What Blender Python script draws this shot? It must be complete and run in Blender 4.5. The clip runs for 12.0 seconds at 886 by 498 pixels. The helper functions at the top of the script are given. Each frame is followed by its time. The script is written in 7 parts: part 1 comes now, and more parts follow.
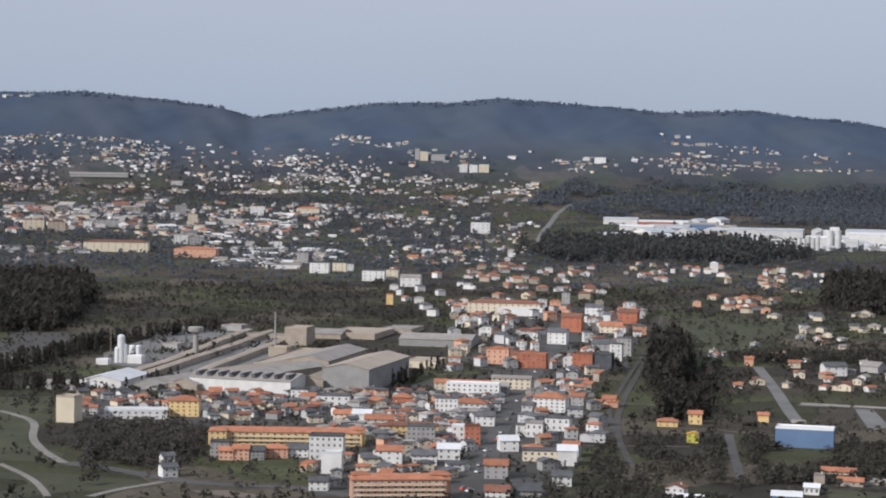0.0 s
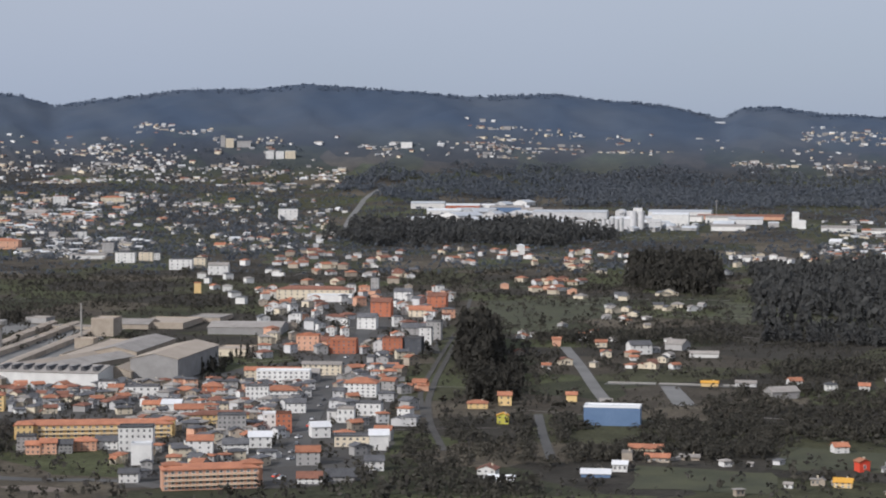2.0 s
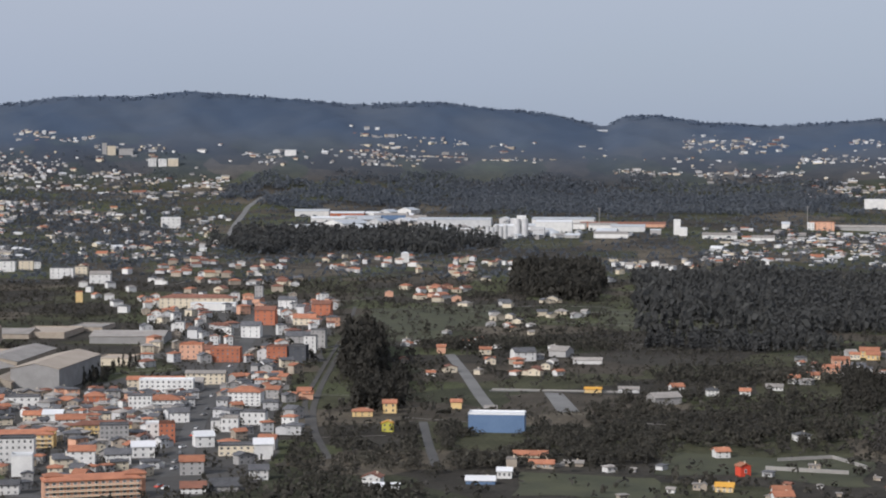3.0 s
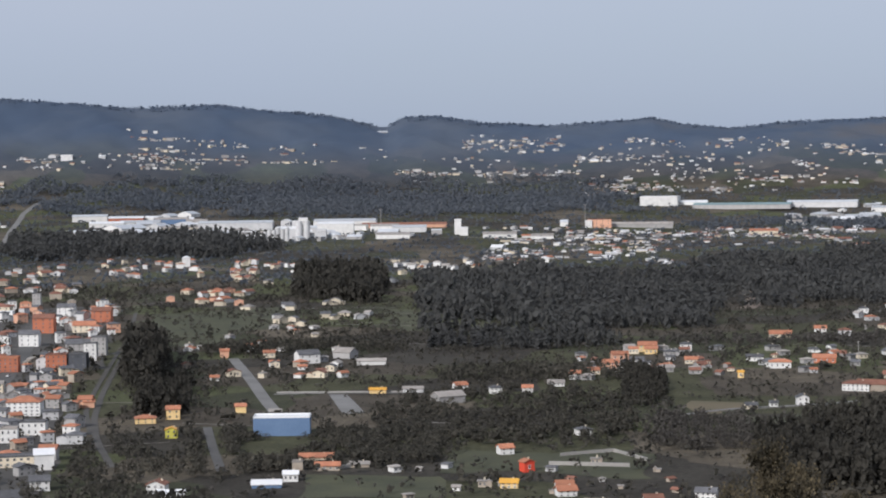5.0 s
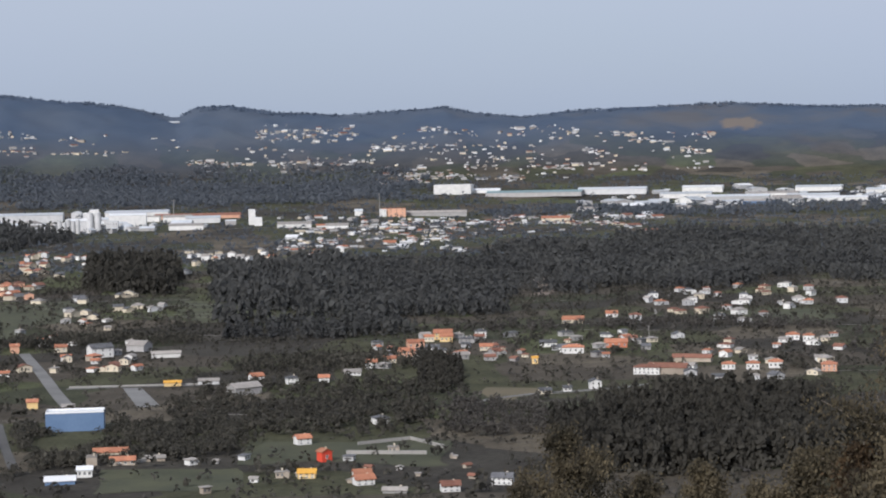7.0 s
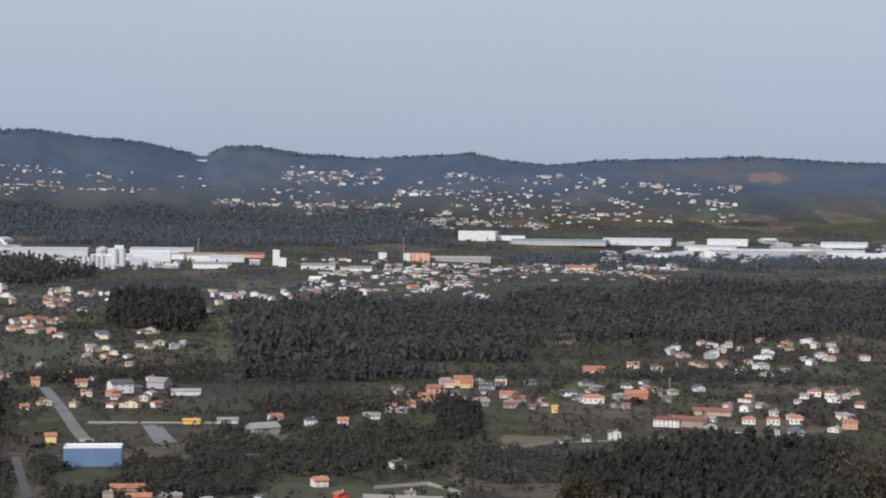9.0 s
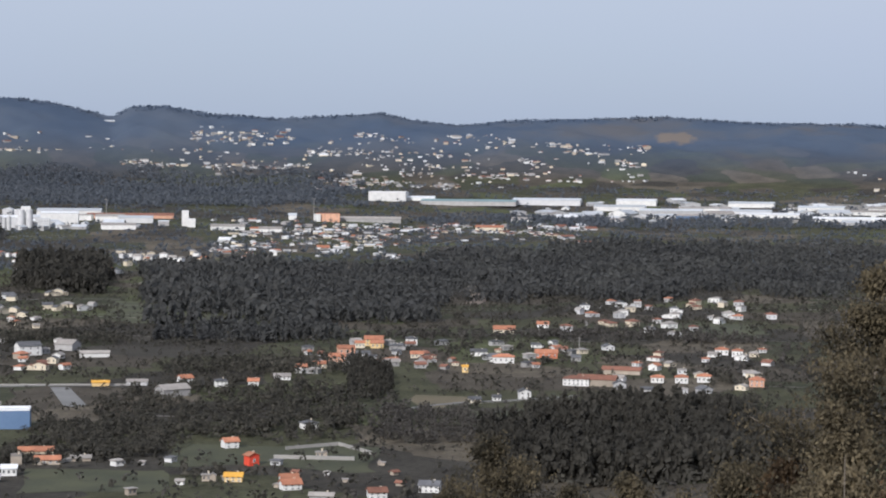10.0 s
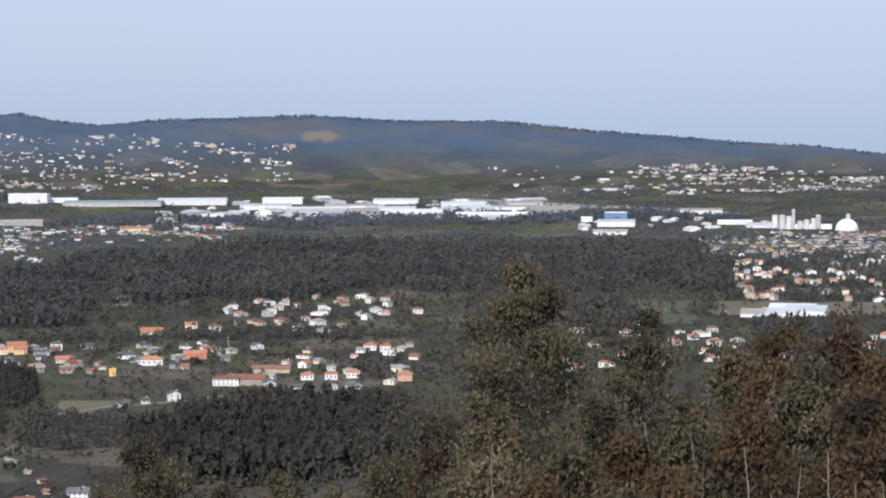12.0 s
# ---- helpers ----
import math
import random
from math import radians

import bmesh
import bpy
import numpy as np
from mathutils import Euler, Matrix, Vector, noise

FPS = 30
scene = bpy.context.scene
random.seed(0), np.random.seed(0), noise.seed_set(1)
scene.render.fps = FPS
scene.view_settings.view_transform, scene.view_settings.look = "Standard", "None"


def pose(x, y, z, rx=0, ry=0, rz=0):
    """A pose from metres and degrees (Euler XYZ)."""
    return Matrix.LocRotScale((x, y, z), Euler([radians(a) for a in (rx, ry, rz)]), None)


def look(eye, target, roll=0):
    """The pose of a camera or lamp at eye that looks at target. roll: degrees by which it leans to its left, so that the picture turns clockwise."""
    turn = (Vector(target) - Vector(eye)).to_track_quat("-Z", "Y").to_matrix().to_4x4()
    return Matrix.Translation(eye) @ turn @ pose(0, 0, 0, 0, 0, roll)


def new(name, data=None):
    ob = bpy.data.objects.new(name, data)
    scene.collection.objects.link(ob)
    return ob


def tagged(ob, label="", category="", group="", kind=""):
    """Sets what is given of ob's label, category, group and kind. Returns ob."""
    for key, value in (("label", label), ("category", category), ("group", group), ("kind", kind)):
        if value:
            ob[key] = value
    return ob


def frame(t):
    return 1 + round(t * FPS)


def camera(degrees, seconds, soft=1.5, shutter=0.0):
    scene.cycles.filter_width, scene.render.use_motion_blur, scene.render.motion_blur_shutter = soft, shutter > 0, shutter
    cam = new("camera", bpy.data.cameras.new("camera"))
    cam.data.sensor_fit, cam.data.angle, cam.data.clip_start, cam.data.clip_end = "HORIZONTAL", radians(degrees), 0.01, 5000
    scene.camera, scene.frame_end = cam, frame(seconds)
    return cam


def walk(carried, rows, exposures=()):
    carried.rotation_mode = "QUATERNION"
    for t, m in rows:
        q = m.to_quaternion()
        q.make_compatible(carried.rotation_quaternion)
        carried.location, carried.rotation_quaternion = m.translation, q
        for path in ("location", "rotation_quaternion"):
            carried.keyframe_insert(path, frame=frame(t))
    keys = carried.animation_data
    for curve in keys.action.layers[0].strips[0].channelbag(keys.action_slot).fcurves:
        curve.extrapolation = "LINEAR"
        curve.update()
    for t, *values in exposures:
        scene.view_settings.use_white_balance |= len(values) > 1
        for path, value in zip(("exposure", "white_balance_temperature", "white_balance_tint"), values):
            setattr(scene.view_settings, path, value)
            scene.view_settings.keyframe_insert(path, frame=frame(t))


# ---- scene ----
cam = camera(26.5, 12.0, soft=2.0)
EYE = 126.0
VALLEY_D = [0, 700, 1400, 2000, 2600, 3000, 3500, 3900, 4200]
VALLEY_Z = [0, 0, 0, 9, 22, 38, 66, 96, 136]
SLOPE_D = [0, 4, 80, 200, 320, 450, 650, 780]
SLOPE_Z = [124.4, 124.2, 102, 78, 53, 29, 4, 0]
RIDGE_A = [-60, -30.8, -28.2, -26.0, -24.3, -23.3, -22.3, -21.2, -19.4, -17.3, -15.9, -13.9, -11.6, -10.9, -8.2, -7.1, -4.9, -3.8, -3.2, -2.7,
           -1.6, -0.2, 1.8, 3.4, 4.9, 5.8, 7.2, 9.1, 11.5, 13.5, 16.1, 19.3, 21.9, 24.4, 26.3, 28.8, 30.7, 60]
RIDGE_E = [2.2, 2.53, 2.6, 2.43, 2.25, 1.94, 2.12, 2.22, 2.48, 2.48, 2.66, 2.53, 2.37, 2.29, 2.38, 2.22, 2.02, 1.77, 1.61, 1.93,
           1.97, 1.75, 1.64, 1.72, 1.84, 1.62, 1.48, 1.66, 1.72, 1.77, 1.62, 1.57, 1.29, 1.1, 0.92, 0.76, 0.5, 0.4]
RIDGE_R = 4650.0


def smooth(u):
    u = np.clip(u, 0, 1)
    return u * u * (3 - 2 * u)


def waves(x, y, size):
    """Soft rolling noise in about -1..1, made of crossing waves."""
    u, v = x / size, y / size
    return (np.sin(u * 6.1 + 1.3 * np.sin(v * 3.7 + 0.4)) + np.sin(v * 5.3 + 1.7 * np.sin(u * 4.3 + 2.1)) + np.sin((u + v) * 4.1 + 0.9)) / 3


def ground(x, y):
    """Height of the land over the valley floor."""
    x, y = np.asarray(x, float), np.asarray(y, float)
    d, a = np.hypot(x, y), np.degrees(np.arctan2(x, y))
    z = np.interp(d, VALLEY_D, VALLEY_Z) + np.interp(d, SLOPE_D, SLOPE_Z)
    z = z + 1.6 * waves(x, y, 900) * smooth((d - 700) / 500) + 9 * waves(x, y, 1500) * smooth((d - 2300) / 900)
    z = z + 26 * smooth((a - 11) / 8) * smooth((d - 250) / 200) * smooth((900 - d) / 350)
    top = EYE + RIDGE_R * np.tan(np.radians(np.interp(a, RIDGE_A, RIDGE_E))) - 5
    s = smooth((d - 4000) / (RIDGE_R - 4000))
    z = z * (1 - s) + top * s + 16 * waves(x, y, 520) * s * (1 - s) * 2.5 + 9 * waves(x, y, 150) * s * (1 - s) * 2.5
    return z - 90 * smooth((d - RIDGE_R) / 330)

# seconds, heading (clockwise from +y), pitch, lean to the right
TURNS = [
    (0.0, -17.493, -1.971, -0.948),
    (0.5, -14.478, -1.585, -0.357),
    (1.0, -14.156, -2.509, -0.468),
    (1.5, -12.526, -2.500, -0.480),
    (2.0, -11.651, -2.358, -0.130),
    (2.5, -10.150, -2.158, 0.016),
    (3.0, -8.130, -2.115, -0.118),
    (5.0, -1.499, -2.095, 0.673),
    (5.5, 0.133, -2.103, 0.640),
    (6.0, 1.959, -2.067, 0.426),
    (6.5, 3.438, -2.380, 0.917),
    (7.0, 4.739, -2.512, 1.113),
    (9.0, 4.029, -1.116, -0.573),
    (9.5, 4.963, -2.230, -1.455),
    (10.0, 6.772, -2.299, -0.511),
    (10.5, 9.734, -0.901, -0.059),
    (11.0, 12.556, -2.071, 0.583),
    (11.5, 14.685, -3.421, 0.723),
    (12.0, 17.493, -2.317, 0.256),
]
walk(cam, [(t, pose(0, 0, EYE, 0, 0, -h) @ pose(0, 0, 0, 90 + p) @ pose(0, 0, 0, 0, 0, -r)) for t, h, p, r in TURNS],
     [(0.0, -0.1, 6250, 12), (3.0, -0.17, 6250, 12), (6.5, 0.0, 6150, 12), (9.0, -0.1, 6200, 12), (10.5, 0.12, 6100, 12), (11.0, -0.05, 6150, 12), (11.5, 0.02, 6100, 12), (12.0, 0.27, 6000, 11)])

# ---- sky and sun ----
SUN_HEADING, SUN_HEIGHT = -145.0, 31.0
world = bpy.data.worlds.new("sky")
scene.world = world
world.use_nodes = True
wn, wl = world.node_tree.nodes, world.node_tree.links
wn.clear()
w_out, w_bg, w_sky = wn.new("ShaderNodeOutputWorld"), wn.new("ShaderNodeBackground"), wn.new("ShaderNodeTexSky")
w_sky.sky_type, w_sky.sun_disc = "NISHITA", False
w_sky.sun_elevation, w_sky.sun_rotation = radians(SUN_HEIGHT), radians(SUN_HEADING)
w_sky.air_density, w_sky.dust_density, w_sky.ozone_density = 1.0, 2.0, 1.5
w_co, w_map, w_noise, w_ramp, w_mix = (wn.new("ShaderNodeTexCoord"), wn.new("ShaderNodeMapping"), wn.new("ShaderNodeTexNoise"),
                                       wn.new("ShaderNodeValToRGB"), wn.new("ShaderNodeMix"))
w_map.inputs["Scale"].default_value = (1.0, 1.0, 3.5)
w_noise.inputs["Scale"].default_value, w_noise.inputs["Detail"].default_value = 2.2, 5
w_ramp.color_ramp.elements[0].position, w_ramp.color_ramp.elements[0].color = 0.3, (0.78, 0.78, 0.78, 1)
w_ramp.color_ramp.elements[1].position, w_ramp.color_ramp.elements[1].color = 0.7, (0.96, 0.96, 0.96, 1)
w_mix.data_type = "RGBA"
w_sep, w_high = wn.new("ShaderNodeSeparateXYZ"), wn.new("ShaderNodeValToRGB")
w_high.color_ramp.elements[0].position, w_high.color_ramp.elements[0].color = 0.02, (0.375, 0.440, 0.560, 1)      # thin high cloud, bluer low down
w_high.color_ramp.elements[1].position, w_high.color_ramp.elements[1].color = 0.13, (0.500, 0.535, 0.610, 1)
w_gain = wn.new("ShaderNodeMix")
w_gain.data_type, w_gain.blend_type = "RGBA", "MULTIPLY"
w_gain.inputs[0].default_value, w_gain.inputs[7].default_value = 1.0, (10.0, 10.0, 10.0, 1)
wl.new(w_co.outputs["Generated"], w_sep.inputs[0])
wl.new(w_sep.outputs["Z"], w_high.inputs["Fac"])
wl.new(w_high.outputs["Color"], w_gain.inputs[6])
wl.new(w_gain.outputs[2], w_mix.inputs[7])
wl.new(w_co.outputs["Generated"], w_map.inputs["Vector"])
wl.new(w_map.outputs["Vector"], w_noise.inputs["Vector"])
wl.new(w_noise.outputs["Fac"], w_ramp.inputs["Fac"])
wl.new(w_ramp.outputs["Color"], w_mix.inputs[0])
wl.new(w_sky.outputs["Color"], w_mix.inputs[6])
wl.new(w_mix.outputs[2], w_bg.inputs["Color"])
w_bg.inputs["Strength"].default_value = 0.11
wl.new(w_bg.outputs["Background"], w_out.inputs["Surface"])

sun_data = bpy.data.lights.new("sun", "SUN")
sun_data.energy, sun_data.angle, sun_data.color = 3.7, radians(1.0), (1.0, 0.955, 0.90)
sun = new("sun", sun_data)
sa, sh = radians(SUN_HEADING), radians(SUN_HEIGHT)
sun.matrix_world = look((0, 0, 900), (-600 * math.sin(sa) * math.cos(sh), -600 * math.cos(sa) * math.cos(sh), 900 - 600 * math.sin(sh)))


# ---- materials ----
def material(name, low, high, rough=0.85, scale=0.3, fine=4.0, bump=0.0, metal=0.0, per="object", spread=0.25, course=0.0, span=(0.5, 1.0)):
    """Two colours mixed by coarse and fine noise (sizes per metre), varied a little from piece to piece."""
    m = bpy.data.materials.new(name)
    m.use_nodes = True
    n, l = m.node_tree.nodes, m.node_tree.links
    b = n["Principled BSDF"]
    b.inputs["Roughness"].default_value, b.inputs["Metallic"].default_value = rough, metal
    geo = n.new("ShaderNodeNewGeometry")
    big, small = n.new("ShaderNodeTexNoise"), n.new("ShaderNodeTexNoise")
    for tex, s, det in ((big, scale, 4), (small, fine, 3)):
        tex.inputs["Scale"].default_value, tex.inputs["Detail"].default_value = s, det
        l.new(geo.outputs["Position"], tex.inputs["Vector"])
    add = n.new("ShaderNodeMath")
    add.operation = "MULTIPLY_ADD"
    l.new(small.outputs["Fac"], add.inputs[0])
    add.inputs[1].default_value = 0.5
    l.new(big.outputs["Fac"], add.inputs[2])
    ramp = n.new("ShaderNodeValToRGB")
    ramp.color_ramp.elements[0].position, ramp.color_ramp.elements[1].position = span
    ramp.color_ramp.elements[0].color, ramp.color_ramp.elements[1].color = (*low, 1), (*high, 1)
    l.new(add.outputs[0], ramp.inputs["Fac"])
    if per == "object":
        rnd = n.new("ShaderNodeObjectInfo").outputs["Random"]
    else:
        rnd = geo.outputs["Random Per Island"]
    rng = n.new("ShaderNodeMapRange")
    l.new(rnd, rng.inputs["Value"])
    rng.inputs["To Min"].default_value, rng.inputs["To Max"].default_value = 1 - spread, 1 + spread
    hsv = n.new("ShaderNodeHueSaturation")
    l.new(ramp.outputs["Color"], hsv.inputs["Color"])
    l.new(rng.outputs["Result"], hsv.inputs["Value"])
    l.new(hsv.outputs["Color"], b.inputs["Base Color"])
    if bump:
        bp = n.new("ShaderNodeBump")
        bp.inputs["Strength"].default_value, bp.inputs["Distance"].default_value = bump, 0.3
        l.new(small.outputs["Fac"], bp.inputs["Height"])
        l.new(bp.outputs["Normal"], b.inputs["Normal"])
    if course:
        wave = n.new("ShaderNodeTexWave")
        wave.wave_type, wave.bands_direction = "BANDS", "Z"
        wave.inputs["Scale"].default_value, wave.inputs["Distortion"].default_value = course, 1.0
        l.new(geo.outputs["Position"], wave.inputs["Vector"])
        bp = n.new("ShaderNodeBump")
        bp.inputs["Strength"].default_value, bp.inputs["Distance"].default_value = 0.5, 0.1
        l.new(wave.outputs["Fac"], bp.inputs["Height"])
        l.new(bp.outputs["Normal"], b.inputs["Normal"])
    return m


def land_material():
    """Pasture, ploughed and scrub plots in a patchwork; moor and woodland floor on the hills, blued with painted haze.
    """
    m = bpy.data.materials.new("land")
    m.use_nodes = True
    n, l = m.node_tree.nodes, m.node_tree.links
    b = n["Principled BSDF"]
    b.inputs["Roughness"].default_value = 0.95
    b.inputs["Specular IOR Level"].default_value = 0.15
    geo = n.new("ShaderNodeNewGeometry")
    warp = n.new("ShaderNodeTexNoise")
    warp.inputs["Scale"].default_value = 0.006
    l.new(geo.outputs["Position"], warp.inputs["Vector"])
    off = n.new("ShaderNodeVectorMath")
    off.operation = "MULTIPLY_ADD"
    off.inputs[1].default_value = (60, 60, 0)
    l.new(warp.outputs["Color"], off.inputs[0])
    l.new(geo.outputs["Position"], off.inputs[2])
    plots = n.new("ShaderNodeTexVoronoi")
    plots.voronoi_dimensions = "2D"
    plots.distance = "CHEBYCHEV"
    plots.inputs["Scale"].default_value = 0.012
    l.new(off.outputs[0], plots.inputs["Vector"])
    ramp = n.new("ShaderNodeValToRGB")
    cr = ramp.color_ramp
    cr.interpolation = "CONSTANT"
    stops = [(0.0, (0.046, 0.041, 0.033)), (0.2, (0.062, 0.062, 0.035)), (0.4, (0.074, 0.063, 0.048)), (0.55, (0.050, 0.052, 0.031)),
             (0.7, (0.105, 0.089, 0.066)), (0.82, (0.074, 0.080, 0.040)), (0.93, (0.052, 0.047, 0.038))]
    cr.elements[0].position, cr.elements[0].color = stops[0][0], (*stops[0][1], 1)
    cr.elements[1].position, cr.elements[1].color = stops[1][0], (*stops[1][1], 1)
    for p, c in stops[2:]:
        cr.elements.new(p).color = (*c, 1)
    sep = n.new("ShaderNodeSeparateColor")
    l.new(plots.outputs["Color"], sep.inputs["Color"])
    l.new(sep.outputs[0], ramp.inputs["Fac"])
    fine, mid = n.new("ShaderNodeTexNoise"), n.new("ShaderNodeTexNoise")
    for tex, s in ((fine, 0.35), (mid, 0.03)):
        tex.inputs["Scale"].default_value, tex.inputs["Detail"].default_value = s, 6
        l.new(geo.outputs["Position"], tex.inputs["Vector"])
    mul = n.new("ShaderNodeMath")
    mul.operation = "MULTIPLY"
    l.new(fine.outputs["Fac"], mul.inputs[0])
    l.new(mid.outputs["Fac"], mul.inputs[1])
    rng = n.new("ShaderNodeMapRange")
    rng.inputs["From Min"].default_value, rng.inputs["From Max"].default_value = 0.1, 0.42
    rng.inputs["To Min"].default_value, rng.inputs["To Max"].default_value = 0.55, 1.4
    l.new(mul.outputs[0], rng.inputs["Value"])
    hsv = n.new("ShaderNodeHueSaturation")
    l.new(ramp.outputs["Color"], hsv.inputs["Color"])
    l.new(rng.outputs["Result"], hsv.inputs["Value"])
    # heathland and woodland floor above the farmland; blue haze is painted in with distance
    flat = n.new("ShaderNodeVectorMath")
    flat.operation = "MULTIPLY"
    flat.inputs[1].default_value = (1, 1, 0)
    l.new(geo.outputs["Position"], flat.inputs[0])
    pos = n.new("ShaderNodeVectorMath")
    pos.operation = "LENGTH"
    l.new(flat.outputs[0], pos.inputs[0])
    # share of the haze-blue ground, rising with distance from the lookout
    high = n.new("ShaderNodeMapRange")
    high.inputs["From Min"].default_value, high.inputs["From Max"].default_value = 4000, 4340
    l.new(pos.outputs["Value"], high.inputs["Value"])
    hazed_heath = n.new("ShaderNodeValToRGB")
    hazed_heath.color_ramp.elements[0].position, hazed_heath.color_ramp.elements[0].color = 0.38, (0.057, 0.080, 0.121, 1)
    hazed_heath.color_ramp.elements[1].position, hazed_heath.color_ramp.elements[1].color = 0.66, (0.080, 0.099, 0.131, 1)
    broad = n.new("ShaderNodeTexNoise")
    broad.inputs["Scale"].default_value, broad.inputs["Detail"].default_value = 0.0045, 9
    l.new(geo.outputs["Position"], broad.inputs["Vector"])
    l.new(broad.outputs["Fac"], hazed_heath.inputs["Fac"])
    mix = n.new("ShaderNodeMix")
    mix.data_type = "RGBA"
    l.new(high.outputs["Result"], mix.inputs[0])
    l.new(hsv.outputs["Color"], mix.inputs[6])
    # dry heather on the eastern tops, its brown greyed by the same painted haze
    east, sepx, moor, tint = n.new("ShaderNodeMapRange"), n.new("ShaderNodeSeparateXYZ"), n.new("ShaderNodeMath"), n.new("ShaderNodeMix")
    l.new(geo.outputs["Position"], sepx.inputs[0])
    l.new(sepx.outputs["X"], east.inputs["Value"])
    east.inputs["From Min"].default_value, east.inputs["From Max"].default_value = 300, 900
    patch = n.new("ShaderNodeMapRange")
    patch.inputs["From Min"].default_value, patch.inputs["From Max"].default_value = 0.50, 0.64
    l.new(broad.outputs["Fac"], patch.inputs["Value"])
    moor.operation = "MULTIPLY"
    l.new(east.outputs["Result"], moor.inputs[0])
    l.new(patch.outputs["Result"], moor.inputs[1])
    tint.data_type = "RGBA"
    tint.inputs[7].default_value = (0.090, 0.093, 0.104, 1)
    l.new(moor.outputs[0], tint.inputs[0])
    l.new(hazed_heath.outputs["Color"], tint.inputs[6])
    # a bare quarry face on the hillside
    ragged, gone, face, bare = n.new("ShaderNodeVectorMath"), n.new("ShaderNodeVectorMath"), n.new("ShaderNodeMapRange"), n.new("ShaderNodeMix")
    ragged.operation = "MULTIPLY_ADD"
    ragged.inputs[1].default_value = (70, 70, 0)
    broken = n.new("ShaderNodeTexNoise")
    broken.inputs["Scale"].default_value, broken.inputs["Detail"].default_value = 0.03, 4
    l.new(geo.outputs["Position"], broken.inputs["Vector"])
    l.new(broken.outputs["Color"], ragged.inputs[0])
    l.new(flat.outputs[0], ragged.inputs[2])
    gone.operation = "DISTANCE"
    gone.inputs[1].default_value = (1075, 4300, 0)
    l.new(ragged.outputs[0], gone.inputs[0])
    face.inputs["From Min"].default_value, face.inputs["From Max"].default_value = 52, 34
    l.new(gone.outputs["Value"], face.inputs["Value"])
    bare.data_type = "RGBA"
    bare.inputs[7].default_value = (0.155, 0.132, 0.115, 1)
    l.new(face.outputs["Result"], bare.inputs[0])
    l.new(tint.outputs[2], bare.inputs[6])
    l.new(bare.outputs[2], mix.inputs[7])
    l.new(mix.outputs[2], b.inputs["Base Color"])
    bp = n.new("ShaderNodeBump")
    bp.inputs["Strength"].default_value, bp.inputs["Distance"].default_value = 0.6, 1.0
    l.new(fine.outputs["Fac"], bp.inputs["Height"])
    l.new(bp.outputs["Normal"], b.inputs["Normal"])
    return m


LAND = land_material()
WALL = {
    "white": material("white_render", (0.60, 0.59, 0.57), (0.77, 0.76, 0.73), 0.8, 0.15, 1.5, spread=0.08),
    "cream": material("cream_render", (0.58, 0.50, 0.38), (0.68, 0.60, 0.46), 0.8, 0.15, 1.5, spread=0.1),
    "grey": material("grey_render", (0.28, 0.27, 0.26), (0.38, 0.37, 0.36), 0.85, 0.15, 1.5, spread=0.2),
    "yellow": material("yellow_render", (0.68, 0.47, 0.20), (0.78, 0.57, 0.28), 0.8, 0.15, 1.5, spread=0.1),
    "lime": material("lime_render", (0.48, 0.44, 0.07), (0.56, 0.52, 0.10), 0.8, 0.15, 1.5, spread=0.05),
    "salmon": material("salmon_render", (0.58, 0.31, 0.20), (0.68, 0.40, 0.28), 0.8, 0.15, 1.5, spread=0.1),
    "brick": material("brick_red_render", (0.40, 0.13, 0.07), (0.50, 0.18, 0.10), 0.85, 0.15, 1.5, spread=0.1),
    "red": material("bright_red_render", (0.60, 0.06, 0.03), (0.68, 0.08, 0.04), 0.7, 0.15, 1.5, spread=0.05),
    "blue": material("blue_sheet", (0.10, 0.165, 0.28), (0.135, 0.21, 0.34), 0.5, 0.1, 1.0, spread=0.03),
    # pale grey render; on far villages the grey is haze painted over white walls
    "pale": material("pale_and_hazed_render", (0.44, 0.44, 0.44), (0.56, 0.555, 0.55), 0.85, 0.15, 1.5, spread=0.25),
    "stone": material("bare_block", (0.30, 0.25, 0.20), (0.42, 0.36, 0.29), 0.9, 0.2, 1.5, spread=0.2),
    "dark": material("slate_cladding", (0.05, 0.055, 0.065), (0.08, 0.085, 0.10), 0.6, 0.2, 1.5, spread=0.1),
}
ROOF = {
    "orange": material("orange_tile", (0.32, 0.13, 0.075), (0.48, 0.20, 0.11), 0.85, 0.25, 2.0, spread=0.2, course=2.0),
    "rust": material("rust_tile", (0.17, 0.075, 0.05), (0.26, 0.115, 0.075), 0.85, 0.25, 2.0, spread=0.2, course=2.0),
    "slate": material("grey_slate", (0.07, 0.07, 0.075), (0.14, 0.14, 0.145), 0.7, 0.25, 2.0, spread=0.3, course=2.0),
    "fibre": material("fibre_cement", (0.24, 0.22, 0.20), (0.36, 0.33, 0.30), 0.85, 0.12, 1.0, spread=0.15, course=1.0),
    "tan": material("weathered_sheet", (0.34, 0.28, 0.22), (0.45, 0.38, 0.31), 0.8, 0.05, 0.6, spread=0.05),
    "white": material("white_sheet", (0.60, 0.61, 0.62), (0.76, 0.76, 0.76), 0.5, 0.05, 0.8, spread=0.06),
    "zinc": material("zinc_sheet", (0.42, 0.44, 0.46), (0.54, 0.56, 0.58), 0.45, 0.05, 0.8, spread=0.2),
    "teal": material("green_sheet", (0.16, 0.25, 0.26), (0.22, 0.32, 0.33), 0.5, 0.05, 0.8, spread=0.05),
    "ochre": material("ochre_sheet", (0.60, 0.30, 0.04), (0.70, 0.38, 0.06), 0.6, 0.1, 0.8, spread=0.05),
}
